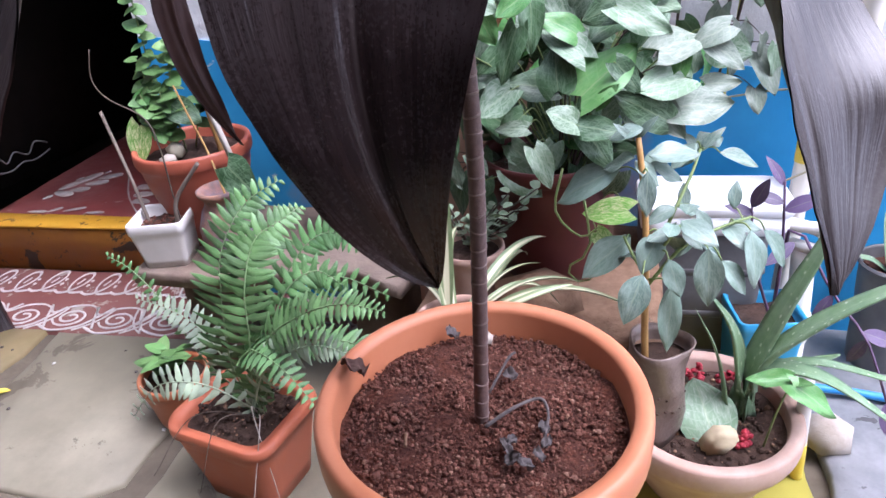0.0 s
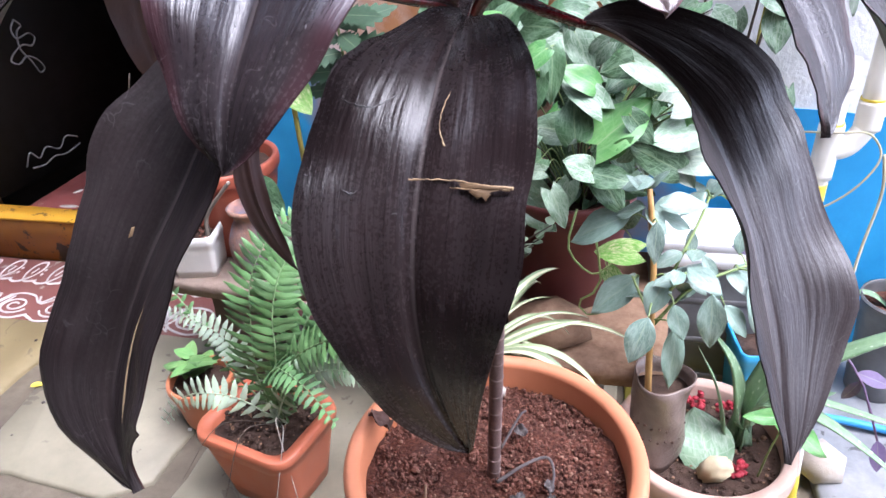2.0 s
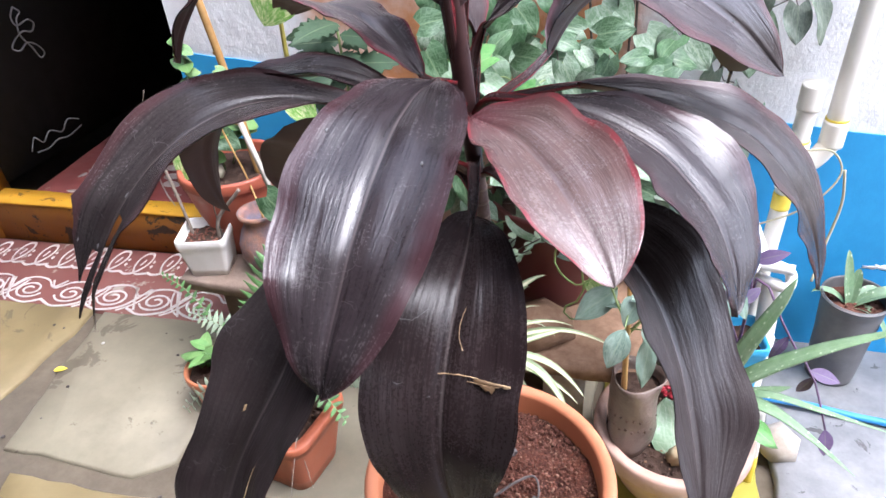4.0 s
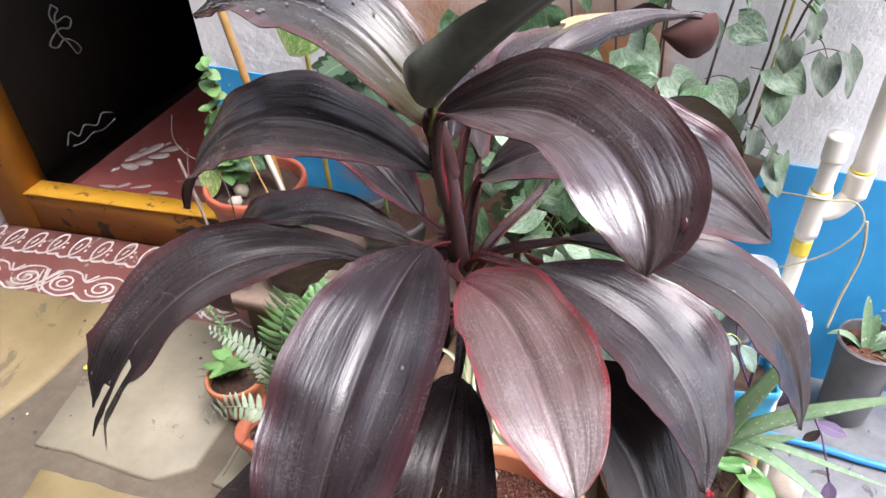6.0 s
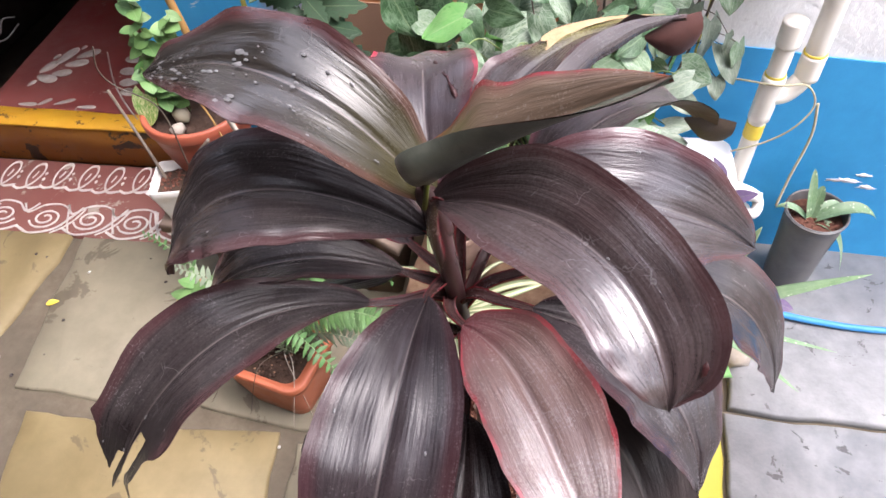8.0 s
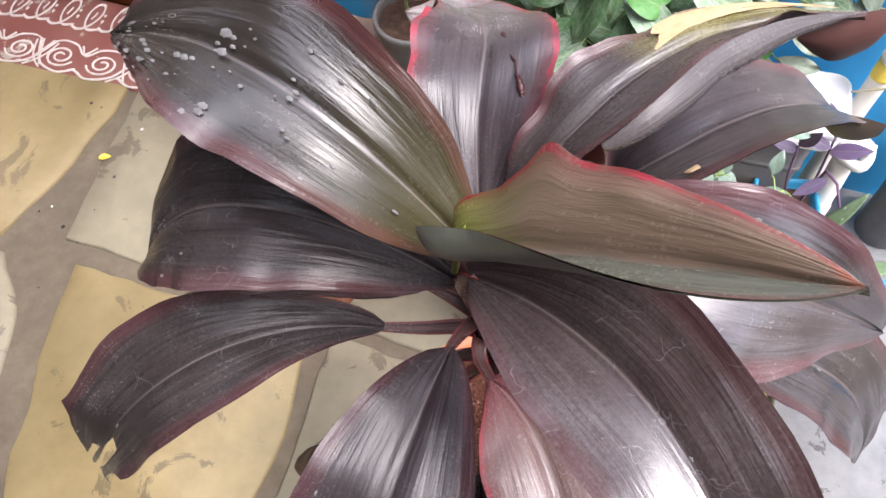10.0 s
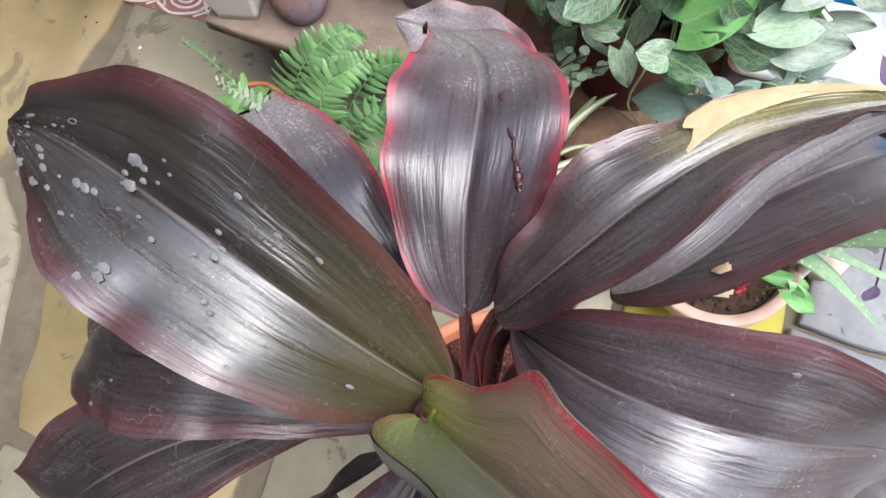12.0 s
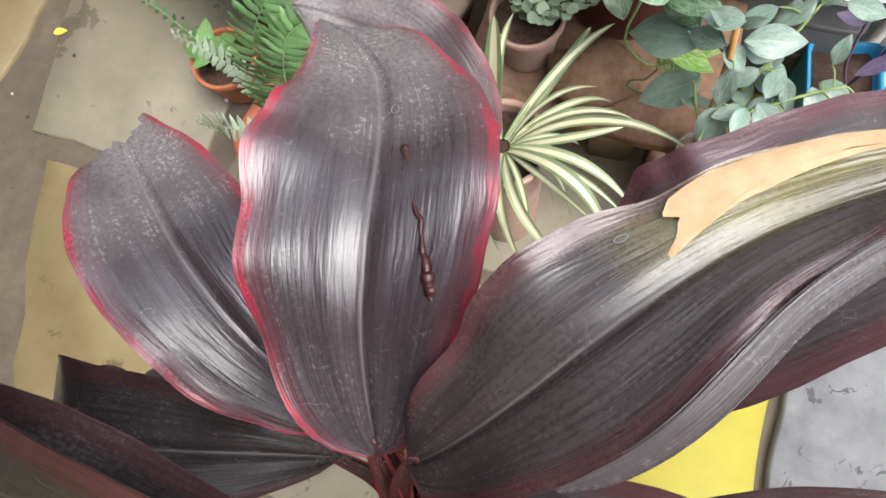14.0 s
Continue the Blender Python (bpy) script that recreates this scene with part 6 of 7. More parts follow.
fern = thing("boston_fern", (-0.50, 0.42, 0.155), "arching green sword fern with dusty leaflets", "fern")
random.seed(21)
ROOT = Vector((0, 0, 0))
CAMSIDE = (0.1, -0.85, 0.5)
OVER = (0, -0.35, 0.93)
for pts, W, face, mt, n in (
    ([(-0.02, -0.005, 0.10), (-0.018, -0.005, 0.173), (-0.011, 0.005, 0.255), (-0.004, 0.02, 0.322), (0.022, 0.04, 0.377), (0.05, 0.065, 0.41), (0.093, 0.09, 0.43)], 0.060, CAMSIDE, FERN, 38),
    ([(0.02, -0.02, 0.10), (0.038, -0.02, 0.20), (0.041, -0.01, 0.267), (0.051, 0.01, 0.323), (0.066, 0.03, 0.358), (0.102, 0.055, 0.377), (0.125, 0.08, 0.388)], 0.056, CAMSIDE, FERN, 36),
    ([(0.06, 0.0, 0.17), (0.10, 0.02, 0.26), (0.15, 0.04, 0.29), (0.20, 0.03, 0.27)], 0.042, CAMSIDE, FERN, 22),
    ([(0.08, -0.05, 0.20), (0.16, -0.07, 0.275), (0.24, -0.09, 0.315), (0.31, -0.11, 0.32)], 0.042, (0, -0.55, 0.85), FERN, 34),
    ([(0.07, -0.06, 0.15), (0.14, -0.08, 0.215), (0.20, -0.10, 0.245), (0.25, -0.12, 0.25)], 0.036, CAMSIDE, FERN_PALE, 24),
    ([(-0.05, 0.01, 0.13), (-0.10, 0.03, 0.18), (-0.16, 0.045, 0.20), (-0.22, 0.057, 0.208)], 0.036, CAMSIDE, FERN_PALE, 24),
    ([(-0.04, -0.04, 0.09), (-0.09, -0.06, 0.12), (-0.16, -0.05, 0.09), (-0.24, -0.03, 0.0)], 0.036, CAMSIDE, FERN_PALE, 22),
    ([(-0.09, 0.02, 0.10), (-0.16, 0.05, 0.20), (-0.22, 0.07, 0.26), (-0.27, 0.08, 0.285)], 0.018, CAMSIDE, FERN, 24),
    ([(0.06, 0.0, 0.18), (0.13, 0.03, 0.25), (0.19, 0.04, 0.28), (0.27, 0.03, 0.255)], 0.038, CAMSIDE, FERN, 24),
    ([(0.05, 0.06, 0.20), (0.10, 0.10, 0.29), (0.15, 0.12, 0.32), (0.20, 0.11, 0.30)], 0.045, CAMSIDE, FERN, 26),
    ([(0.0, 0.08, 0.20), (0.0, 0.15, 0.26), (0.02, 0.19, 0.27), (0.03, 0.22, 0.24)], 0.045, OVER, FERN, 24),
    ([(0.10, -0.02, 0.16), (0.18, -0.03, 0.20), (0.24, -0.04, 0.20), (0.30, -0.06, 0.16)], 0.040, OVER, FERN, 26),
    ([(0.03, -0.03, 0.16), (0.08, -0.07, 0.20), (0.14, -0.11, 0.20), (0.19, -0.14, 0.17)], 0.036, OVER, FERN, 24)):
    k = len(fern.children)
    part("frond", frond([ROOT + Vector((0.012 * math.cos(k), 0.012 * math.sin(k), 0))] + [Vector(p) for p in pts], W * 0.92, face, int(0.80 * n)), mt, fern)
for k, (b, c) in enumerate((((-0.09, -0.06, 0.04), (-0.15, -0.13, -0.04)), ((0.05, -0.08, 0.05), (0.04, -0.15, -0.08)), ((-0.03, -0.08, 0.05), (-0.06, -0.14, -0.06)), ((0.03, -0.06, 0.06), (0.07, -0.11, -0.10)))):
    part("runner", tube([ROOT, Vector(b), Vector(c)], [0.0014, 0.0006], 5, 14), WOODGREY if k % 2 else VINE, fern)

random.seed(23)


def clods(parent, n, hx, hy, z, material=CLOD, big=0.004):
    """Loose crumbs of soil in a pot."""
    out = []
    for i in range(n):
        x, y = random.uniform(-hx, hx), random.uniform(-hy, hy)
        if (x / hx) ** 2 + (y / hy) ** 2 < 1:
            out.append(moved(pebble(random.uniform(0.0012, big), i, random.uniform(0.5, 1.0)), pose(x, y, z + random.uniform(-0.001, 0.003), 0, 0, random.uniform(0, 360))))
    return tagged(flat(part("soil_grain", join(*out), material, parent)), kind="stuff")


clods(fern_pot, 220, 0.095, 0.08, 0.163, DARKSOIL, 0.006)
clods(fern_pot, 60, 0.09, 0.075, 0.165, HUSK, 0.005)
clods(white_pot, 120, 0.046, 0.044, 0.083, CLOD, 0.005)
round_pot("small_orange_pot", (-0.77, 0.56, 0.0), 0.075, 0.12, TERRACOTTA, "small orange pot with a low green plant behind the fern", rim=0.010, drop=0.02, soil=DARKSOIL, lip=0.025)
low_plant = thing("low_green_plant", (-0.77, 0.56, 0.10), "low round-leaved green seedling", "plant")
random.seed(3)
for k in range(12):
    a = random.uniform(0, 360)
    mint_stock.put(low_plant, (0.02 * math.cos(a), 0.02 * math.sin(a), 0.02 + 0.05 * random.random()), a, random.uniform(5, 45), 0, random.uniform(1.0, 1.9))

# pothos in the maroon pot and up the wall
maroon_pot = round_pot("maroon_pot", (0.022, 0.765, 0.300), 0.135, 0.24, MAROONPOT, "large maroon plastic pot overgrown by a creeper", rim=0.014, drop=0.03, soil=DARKSOIL, taper=0.74, lip=0.03)
pothos = thing("pothos_bush", (0.05, 0.72, 0.52), "dense dusty heart-leaved creeper spilling from its pot", "plant")
BUSH = Vector((0.05, 0.72, 0.52))
random.seed(31)
for k in range(120):
    x, z = random.uniform(-0.21, 0.19), random.uniform(-0.03, 0.34)
    if z < 0.10 and x > 0.11:
        continue
    y = random.uniform(-0.09, 0.10) + 0.10 * abs(z - 0.14)
    base = Vector((x, y, z))
    way = Vector((random.uniform(-0.9, 0.9), random.uniform(-0.7, 0.2), random.uniform(-1.0, 0.25))).normalized() * random.uniform(0.045, 0.085)
    st = random.choices((pothos_stock, pale_stock, green_stock), (10, 3, 1.2))[0]
    st.aim(pothos, base, base + way, (random.uniform(-0.8, 0.8), random.uniform(-0.9, -0.2), random.uniform(0.1, 1.0)), wide=random.uniform(0.85, 1.15))
    if k % 3 == 0:
        stalk(pothos, [(0.02 * math.cos(k), 0.0, -0.03), (x * 0.5, y * 0.4, z * 0.7), (x, y, z)], 0.0017, GREENSTALK if k % 2 else VINE)


def pothos_leaves(rows):
    """Outer leaves of the bush, each from its stalk end to its tip, on a stalk from the pot."""
    for st, b, c, wd in rows:
        b, c = Vector(b) - BUSH, Vector(c) - BUSH
        st.aim(pothos, b, c, (random.uniform(-0.35, 0.35), -0.75, random.uniform(0.35, 0.8)), wide=wd)
        stalk(pothos, [(0.5 * b.x, 0.02, b.z - 0.10), (0.8 * b.x, 0.4 * b.y, b.z - 0.02), b], 0.0016, GREENSTALK)


pothos_leaves((
    (pothos_stock, (0.043, 0.570, 0.705), (0.033, 0.600, 0.768), 1.15), (green_stock, (0.077, 0.560, 0.698), (0.154, 0.580, 0.768), 1.05),
    (pale_stock, (-0.030, 0.580, 0.704), (-0.080, 0.550, 0.672), 1.25), (pothos_stock, (0.002, 0.600, 0.836), (0.008, 0.560, 0.766), 0.72),
    (pothos_stock, (-0.018, 0.580, 0.795), (-0.044, 0.560, 0.718), 0.72), (pale_stock, (0.080, 0.580, 0.750), (0.020, 0.600, 0.801), 0.9),
    (pale_stock, (0.125, 0.600, 0.816), (0.202, 0.580, 0.781), 0.85), (dusty_stock, (0.187, 0.600, 0.751), (0.259, 0.640, 0.770), 1.0),
    (pale_stock, (0.226, 0.600, 0.710), (0.154, 0.560, 0.704), 1.0), (dusty_stock, (0.208, 0.590, 0.669), (0.300, 0.600, 0.672), 1.0),
    (dusty_stock, (0.259, 0.620, 0.694), (0.311, 0.620, 0.696), 0.8), (green_stock, (0.218, 0.600, 0.722), (0.225, 0.620, 0.768), 0.85)))
pothos_leaves((
    (pothos_stock, (0.201, 0.570, 0.656), (0.134, 0.540, 0.703), 0.9), (pale_stock, (0.070, 0.530, 0.665), (0.029, 0.500, 0.696), 1.0),
    (pothos_stock, (0.074, 0.530, 0.663), (0.139, 0.510, 0.659), 0.85), (pothos_stock, (0.083, 0.540, 0.652), (0.126, 0.510, 0.610), 1.05),
    (pale_stock, (0.007, 0.560, 0.616), (0.039, 0.530, 0.568), 0.9), (pale_stock, (-0.092, 0.600, 0.841), (-0.045, 0.580, 0.819), 1.0),
    (green_stock, (-0.007, 0.580, 0.840), (-0.045, 0.560, 0.816), 1.0), (pothos_stock, (0.145, 0.620, 0.818), (0.076, 0.600, 0.803), 1.0),
    (green_stock, (0.069, 0.600, 0.779), (0.021, 0.580, 0.816), 1.0), (dusty_stock, (0.184, 0.590, 0.680), (0.229, 0.560, 0.630), 0.8),
    (dusty_stock, (0.266, 0.630, 0.747), (0.317, 0.620, 0.720), 0.9), (dusty_stock, (0.287, 0.640, 0.774), (0.234, 0.620, 0.754), 0.9)))
pothos_leaves((
    (varieg_stock, (0.151, 0.530, 0.526), (0.077, 0.550, 0.515), 0.75), (pothos_stock, (-0.01, 0.57, 0.668), (-0.045, 0.55, 0.640), 1.1),
    (pale_stock, (-0.005, 0.56, 0.650), (-0.05, 0.545, 0.655), 0.8), (green_stock, (0.100, 0.545, 0.690), (0.128, 0.535, 0.722), 0.7),
    (varieg_stock, (0.105, 0.545, 0.480), (0.135, 0.525, 0.455), 0.9), (pothos_stock, (0.125, 0.56, 0.745), (0.165, 0.55, 0.705), 0.9)))
for pts in ([(0.03, -0.16, 0.03), (0.045, -0.19, -0.06), (0.01, -0.19, -0.10), (0.04, -0.19, -0.125), (0.09, -0.19, -0.05)], [(0.0, -0.15, 0.06), (-0.01, -0.18, 0.0), (0.03, -0.19, -0.04), (0.06, -0.19, -0.02)]):
    stalk(pothos, pts, 0.0022)

climber = thing("wall_creeper", (0.10, 0.90, 0.55), "sparse dusty creeper climbing the wall on bare stems", "plant")
random.seed(41)
for k, (x0, x1, zt) in enumerate(((-0.10, -0.22, 1.0), (-0.02, -0.06, 1.1), (0.06, 0.10, 1.1), (0.15, 0.17, 1.0), (0.20, 0.32, 0.95), (0.22, 0.40, 0.72), (0.10, 0.02, 0.95), (0.25, 0.27, 1.1))):
    pts = [(x0 + (x1 - x0) * t + 0.035 * math.sin(5 * t + 1.7 * k) * t ** 0.5, wall_y(x0) - 0.93 - 0.01 * k % 0.03 + 0.0 * t, zt * t) for t in (0, 0.25, 0.5, 0.75, 1.0)]
    stalk(climber, pts, 0.003, VINE if k not in (7,) else YELLOWSTALK)
    for i in range(9):
        t = random.uniform(0.08, 1.0)
        p = Vector(pts[0]).lerp(Vector(pts[-1]), t)
        side = random.choice((-1, 1))
        q = p + Vector((side * random.uniform(0.02, 0.07), random.uniform(-0.07, -0.03), random.uniform(-0.02, 0.03)))
        stalk(climber, [p, p.lerp(q, 0.5) + Vector((0, 0, 0.012)), q], 0.0012, VINE)
        far = q.x > 0.12
        st = random.choices((pothos_stock, pale_stock, green_stock, dusty_stock), (0.5, 3, 0.2, 7) if far else (6, 3, 1, 0.5))[0]
        st.put(climber, q, 180 + side * random.uniform(0, 70), random.uniform(-85, -35), random.uniform(-25, 25), random.uniform(0.7, 1.1))
for k in range(60):
    x, z = random.uniform(-0.38, 0.02), -0.08 + 0.42 * random.random() ** 0.9
    y = random.uniform(-0.12, 0.0) - 0.04 * (1 - z)
    base = Vector((x, y, z))
    way = Vector((random.uniform(-1.0, 1.0), random.uniform(-0.6, 0.1), random.uniform(-1.0, 0.3))).normalized() * random.uniform(0.05, 0.085)
    (pothos_stock if k % 7 else pale_stock).aim(climber, base, base + way * random.uniform(0.7, 1.15), (random.uniform(-0.9, 0.9), -0.7, random.uniform(-0.1, 0.9)), wide=random.uniform(1.0, 1.5))
    if k % 2:
        stalk(climber, [(x * 0.7 + random.uniform(-0.05, 0.05), 0.0, z - 0.07), (x, y * 0.6, z - 0.01), (x, y, z)], 0.0013, VINE)
for st, b, c in ((pothos_stock, (-0.24, 0.90, 0.93), (-0.24, 0.87, 0.86)), (pale_stock, (-0.24, 0.88, 0.84), (-0.245, 0.85, 0.78)), (pothos_stock, (-0.14, 0.88, 0.89), (-0.15, 0.85, 0.83)), (pothos_stock, (-0.11, 0.90, 0.95), (-0.13, 0.87, 0.88)), (pothos_stock, (-0.06, 0.90, 0.91), (-0.07, 0.87, 0.97)), (pothos_stock, (0.0, 0.88, 0.93), (0.025, 0.85, 0.87)), (pothos_stock, (-0.07, 0.86, 0.89), (-0.03, 0.83, 0.85)), (pale_stock, (0.02, 0.86, 0.875), (0.025, 0.83, 0.82)), (pale_stock, (-0.01, 0.84, 0.82), (-0.01, 0.81, 0.75))):
    st.aim(climber, Vector(b) - Vector((0.10, 0.90, 0.55)), Vector(c) - Vector((0.10, 0.90, 0.55)), (random.uniform(-0.3, 0.3), -0.9, 0.4), wide=random.uniform(1.25, 1.6))
for st, b, c in ((green_stock, (-0.16, 0.84, 0.71), (-0.18, 0.81, 0.81)), (pale_stock, (0.09, 0.90, 0.885), (0.15, 0.87, 0.84)), (pale_stock, (0.06, 0.84, 0.81), (0.12, 0.81, 0.80)), (pothos_stock, (-0.05, 0.86, 0.84), (-0.11, 0.83, 0.80)), (green_stock, (-0.03, 0.80, 0.76), (-0.05, 0.77, 0.70)), (pale_stock, (0.18, 0.90, 0.83), (0.23, 0.87, 0.79)), (pale_stock, (0.28, 0.90, 0.94), (0.33, 0.87, 0.92)), (pale_stock, (0.36, 0.90, 0.86), (0.42, 0.87, 0.83)), (pale_stock, (0.29, 0.75, 0.72), (0.34, 0.72, 0.71)), (pale_stock, (0.26, 0.88, 0.82), (0.30, 0.85, 0.78))):
    st.aim(climber, Vector(b) - Vector((0.10, 0.90, 0.55)), Vector(c) - Vector((0.10, 0.90, 0.55)), (random.uniform(-0.3, 0.3), -0.9, 0.4), wide=random.uniform(1.25, 1.6))

# variegated creeper and dark mottled plant between herb and pothos
varieg = thing("variegated_creeper", (-0.54, 0.80, 0.55), "green and cream variegated creeper on an upright stalk", "plant")
stalk(varieg, [(0, 0, 0), (0.0, 0.0, 0.3), (0.01, 0, 0.55)], 0.006, YELLOWSTALK)
varieg_stock.aim(varieg, (0.02, -0.01, 0.435), (-0.035, -0.02, 0.325), which=0, wide=1.5)
for b, c in (((0.05, 0.0, 0.42), (0.12, -0.02, 0.45)), ((-0.02, 0.02, 0.46), (-0.08, 0.0, 0.50)), ((0.0, -0.01, 0.18), (0.05, -0.04, 0.12))):
    varieg_stock.aim(varieg, b, c)
mott = thing("mottled_plant", (-0.43, 0.82, 0.50), "dark green jagged plant with pale speckles", "plant")
random.seed(8)
stalk(mott, [(0.02, 0, -0.04), (0.01, 0, 0.16), (0, 0, 0.37)], 0.004)
for k in range(16):
    a = 137.5 * k
    z = 0.19 + 0.012 * k
    way = Vector((1.6 * math.cos(radians(a)), 0.5 * math.sin(radians(a)) - 0.35, random.uniform(-0.15, 0.30))).normalized() * random.uniform(0.10, 0.145)
    jagged_stock.aim(mott, (0.004, 0, z), Vector((0.004, 0, z)) + way, (0, -0.8, 0.7), wide=0.85)
round_pot("dark_pot", (-0.40, 0.82, 0.330), 0.085, 0.15, GREYPOT, "dark plastic pot under the mottled plant", rim=0.010, drop=0.02, soil=DARKSOIL, lip=0.02)

# small maroon pot with succulents
round_pot("pink_rim_pot", (-0.115, 0.615, 0.300), 0.062, 0.115, CLAY, "small dusty pink pot with a jade-like succulent", rim=0.008, drop=0.018, soil=DARKSOIL, lip=0.018)
succ = thing("succulent", (-0.115, 0.615, 0.40), "trailing small round-leaved succulent", "plant")
random.seed(17)
for k in range(15):
    a, H = random.uniform(0, 360), random.uniform(0.04, 0.15)
    ex, ey = 0.09 * math.cos(radians(a)) * random.random() + 0.04, 0.05 * math.sin(radians(a)) * random.random() - 0.02
    stalk(succ, [(0, 0, 0), (ex * 0.5, ey * 0.5, H * 0.6), (ex, ey, H)], 0.0018, VINE)
    for i in range(7):
        t = 0.35 + 0.65 * i / 6
        succulent_stock.put(succ, (ex * t, ey * t, H * t), 60 * i + a, random.uniform(10, 50), 0, random.uniform(0.9, 1.3))
husk = thing("coconut_husk", (0.01, 0.575, 0.30), "brown fibrous coconut husk lying between the pots", "husk")
part("husk", moved(pebble(0.075, 6, 0.6), pose(0, 0, 0.035, 0, 0, 20) @ Matrix.Diagonal((1.2, 0.8, 1, 1))), HUSK, husk)


# spider plant
def strap(L, W, arch, lean, n=16, bend=0.0):
    V, U, Fc = [], [], []
    for j in range(n + 1):
        s = j / n
        w = W * (math.sin(math.pi * (0.12 + 0.88 * s)) ** 0.6 if s < 1 else 0.0)
        y, z = L * s * (1 - 0.2 * arch * s), L * (lean * s - arch * s * s)
        for i in range(5):
            a = (i - 2) / 2
            V.append(Vector((a * w + bend * L * s * s, y, z + 0.5 * w * abs(a))))
            U.append(((a + 1) / 2, s))
    for j in range(n):
        for i in range(4):
            a = j * 5 + i
            Fc.append((a, a + 1, a + 6, a + 5))
    k = len(V)
    V += [v - Vector((0, 0, 0.0007)) for v in V[:k]]
    U += U[:k]
    Fc += [tuple(i + k for i in f)[::-1] for f in Fc[:]]
    return V, Fc, U


round_pot("brown_pot", (-0.10, 0.40, 0.0), 0.075, 0.40, CLAY, "tall weathered clay pot behind the big pot", rim=0.010, drop=0.025, soil=DARKSOIL, taper=0.8, lip=0.02)
spider = thing("spider_plant", (-0.10, 0.40, 0.385), "spider plant with cream-striped arching strap leaves", "plant")
random.seed(51)
for hd, ln, w, arch, lean in (
    (-28, 0.27, 0.0085, 0.75, 0.75), (-60, 0.20, 0.0075, 0.55, 0.75), (-66, 0.31, 0.0090, 0.62, 0.55), (-92, 0.24, 0.0085, 0.80, 0.70), (-118, 0.25, 0.0110, 0.95, 0.85), (-150, 0.23, 0.0085, 0.90, 0.75),
    (-130, 0.18, 0.0065, 0.80, 0.60), (-45, 0.16, 0.0055, 0.60, 0.95), (-80, 0.18, 0.0070, 0.40, 0.70), (-105, 0.16, 0.0060, 0.95, 0.60), (-165, 0.20, 0.0075, 0.95, 0.60), (-10, 0.24, 0.0080, 0.55, 0.90),
    (-38, 0.22, 0.0060, 0.95, 0.85), (175, 0.18, 0.0070, 1.0, 0.8), (150, 0.15, 0.0070, 0.8, 0.9), (60, 0.16, 0.0070, 0.7, 0.9), (30, 0.18, 0.0075, 0.6, 1.1), (-72, 0.14, 0.0050, 1.1, 0.9), (-142, 0.15, 0.0055, 1.0, 0.9), (-98, 0.21, 0.0055, 0.5, 0.45)):
    o = part("leaf", strap(ln, w, arch, lean, bend=random.uniform(-0.35, 0.35)), SPIDER, spider)
    o.matrix_basis = pose(0.012 * math.cos(radians(hd + 90)), 0.012 * math.sin(radians(hd + 90)), 0, 0, random.uniform(-25, 25), hd + random.uniform(-6, 6))
for hd, ln, lean, arch in ((5, 0.075, 3.4, 0.6), (25, 0.060, 3.0, 0.5)):
    o = part("leaf", strap(ln, 0.0125, arch, lean), SPIDER, spider)
    o.matrix_basis = pose(-0.02, 0.015, 0.02, 0, 0, hd)

# pepper plant in a grow bag
bag = thing("grow_bag", (0.207, 0.470, 0.138), "brown translucent grow bag with punched holes in the clay pot", "grow bag")
part("bag_wall", lathe([(r + 0.0012 * math.sin(70 * z), z) for r, z in [(0.040, -0.004), (0.0435, 0.02), (0.046, 0.06), (0.044, 0.10), (0.046, 0.14), (0.0475, 0.172), (0.049, 0.188), (0.0462, 0.190), (0.0445, 0.170), (0.043, 0.155)]], 40, 0.10), BAG, bag)
part("soil", lathe([(0.001, 0.166), (0.02, 0.165), (0.044, 0.158)], 24, 0.05), DARKSOIL, bag)
for k in range(18):
    a = radians(-155 + 16 * (k % 9))
    part("hole", moved(pebble(0.0030, k, 0.5), pose(0.0455 * math.cos(a), 0.0455 * math.sin(a), 0.075 + 0.028 * (k // 9) + 0.004 * (k % 2))), DARKSOIL, bag)
pepper = thing("pepper_plant", (0.165, 0.455, 0.28), "leafy grey-green pepper plant on a woody stem", "plant")
random.seed(61)
stalk(pepper, [(0.020, 0, 0.0), (0.014, 0.0, 0.10), (0.010, 0.015, 0.22), (0.0, 0.03, 0.32), (-0.008, 0.045, 0.375)], 0.006, BAMBOO)
PEP = Vector((0.165, 0.455, 0.28))


def pepper_leaves(rows):
    """Leaves of the pepper plant, each from its stalk end to its tip, on a stalk from the stem."""
    for b, c, wd in rows:
        b, c = Vector(b) - PEP, Vector(c) - PEP
        pepper_stock.aim(pepper, b, c, (random.uniform(-0.4, 0.4), -0.55, random.uniform(0.7, 1.0)), which=random.randrange(3), wide=0.95 * wd)
        root = min((p for p in twigs), key=lambda p: (p - b).length + 0.5 * max(0.0, p.z - b.z))
        stalk(pepper, [root, root.lerp(b, 0.6) + Vector((0, 0, 0.006)), b], 0.0016)


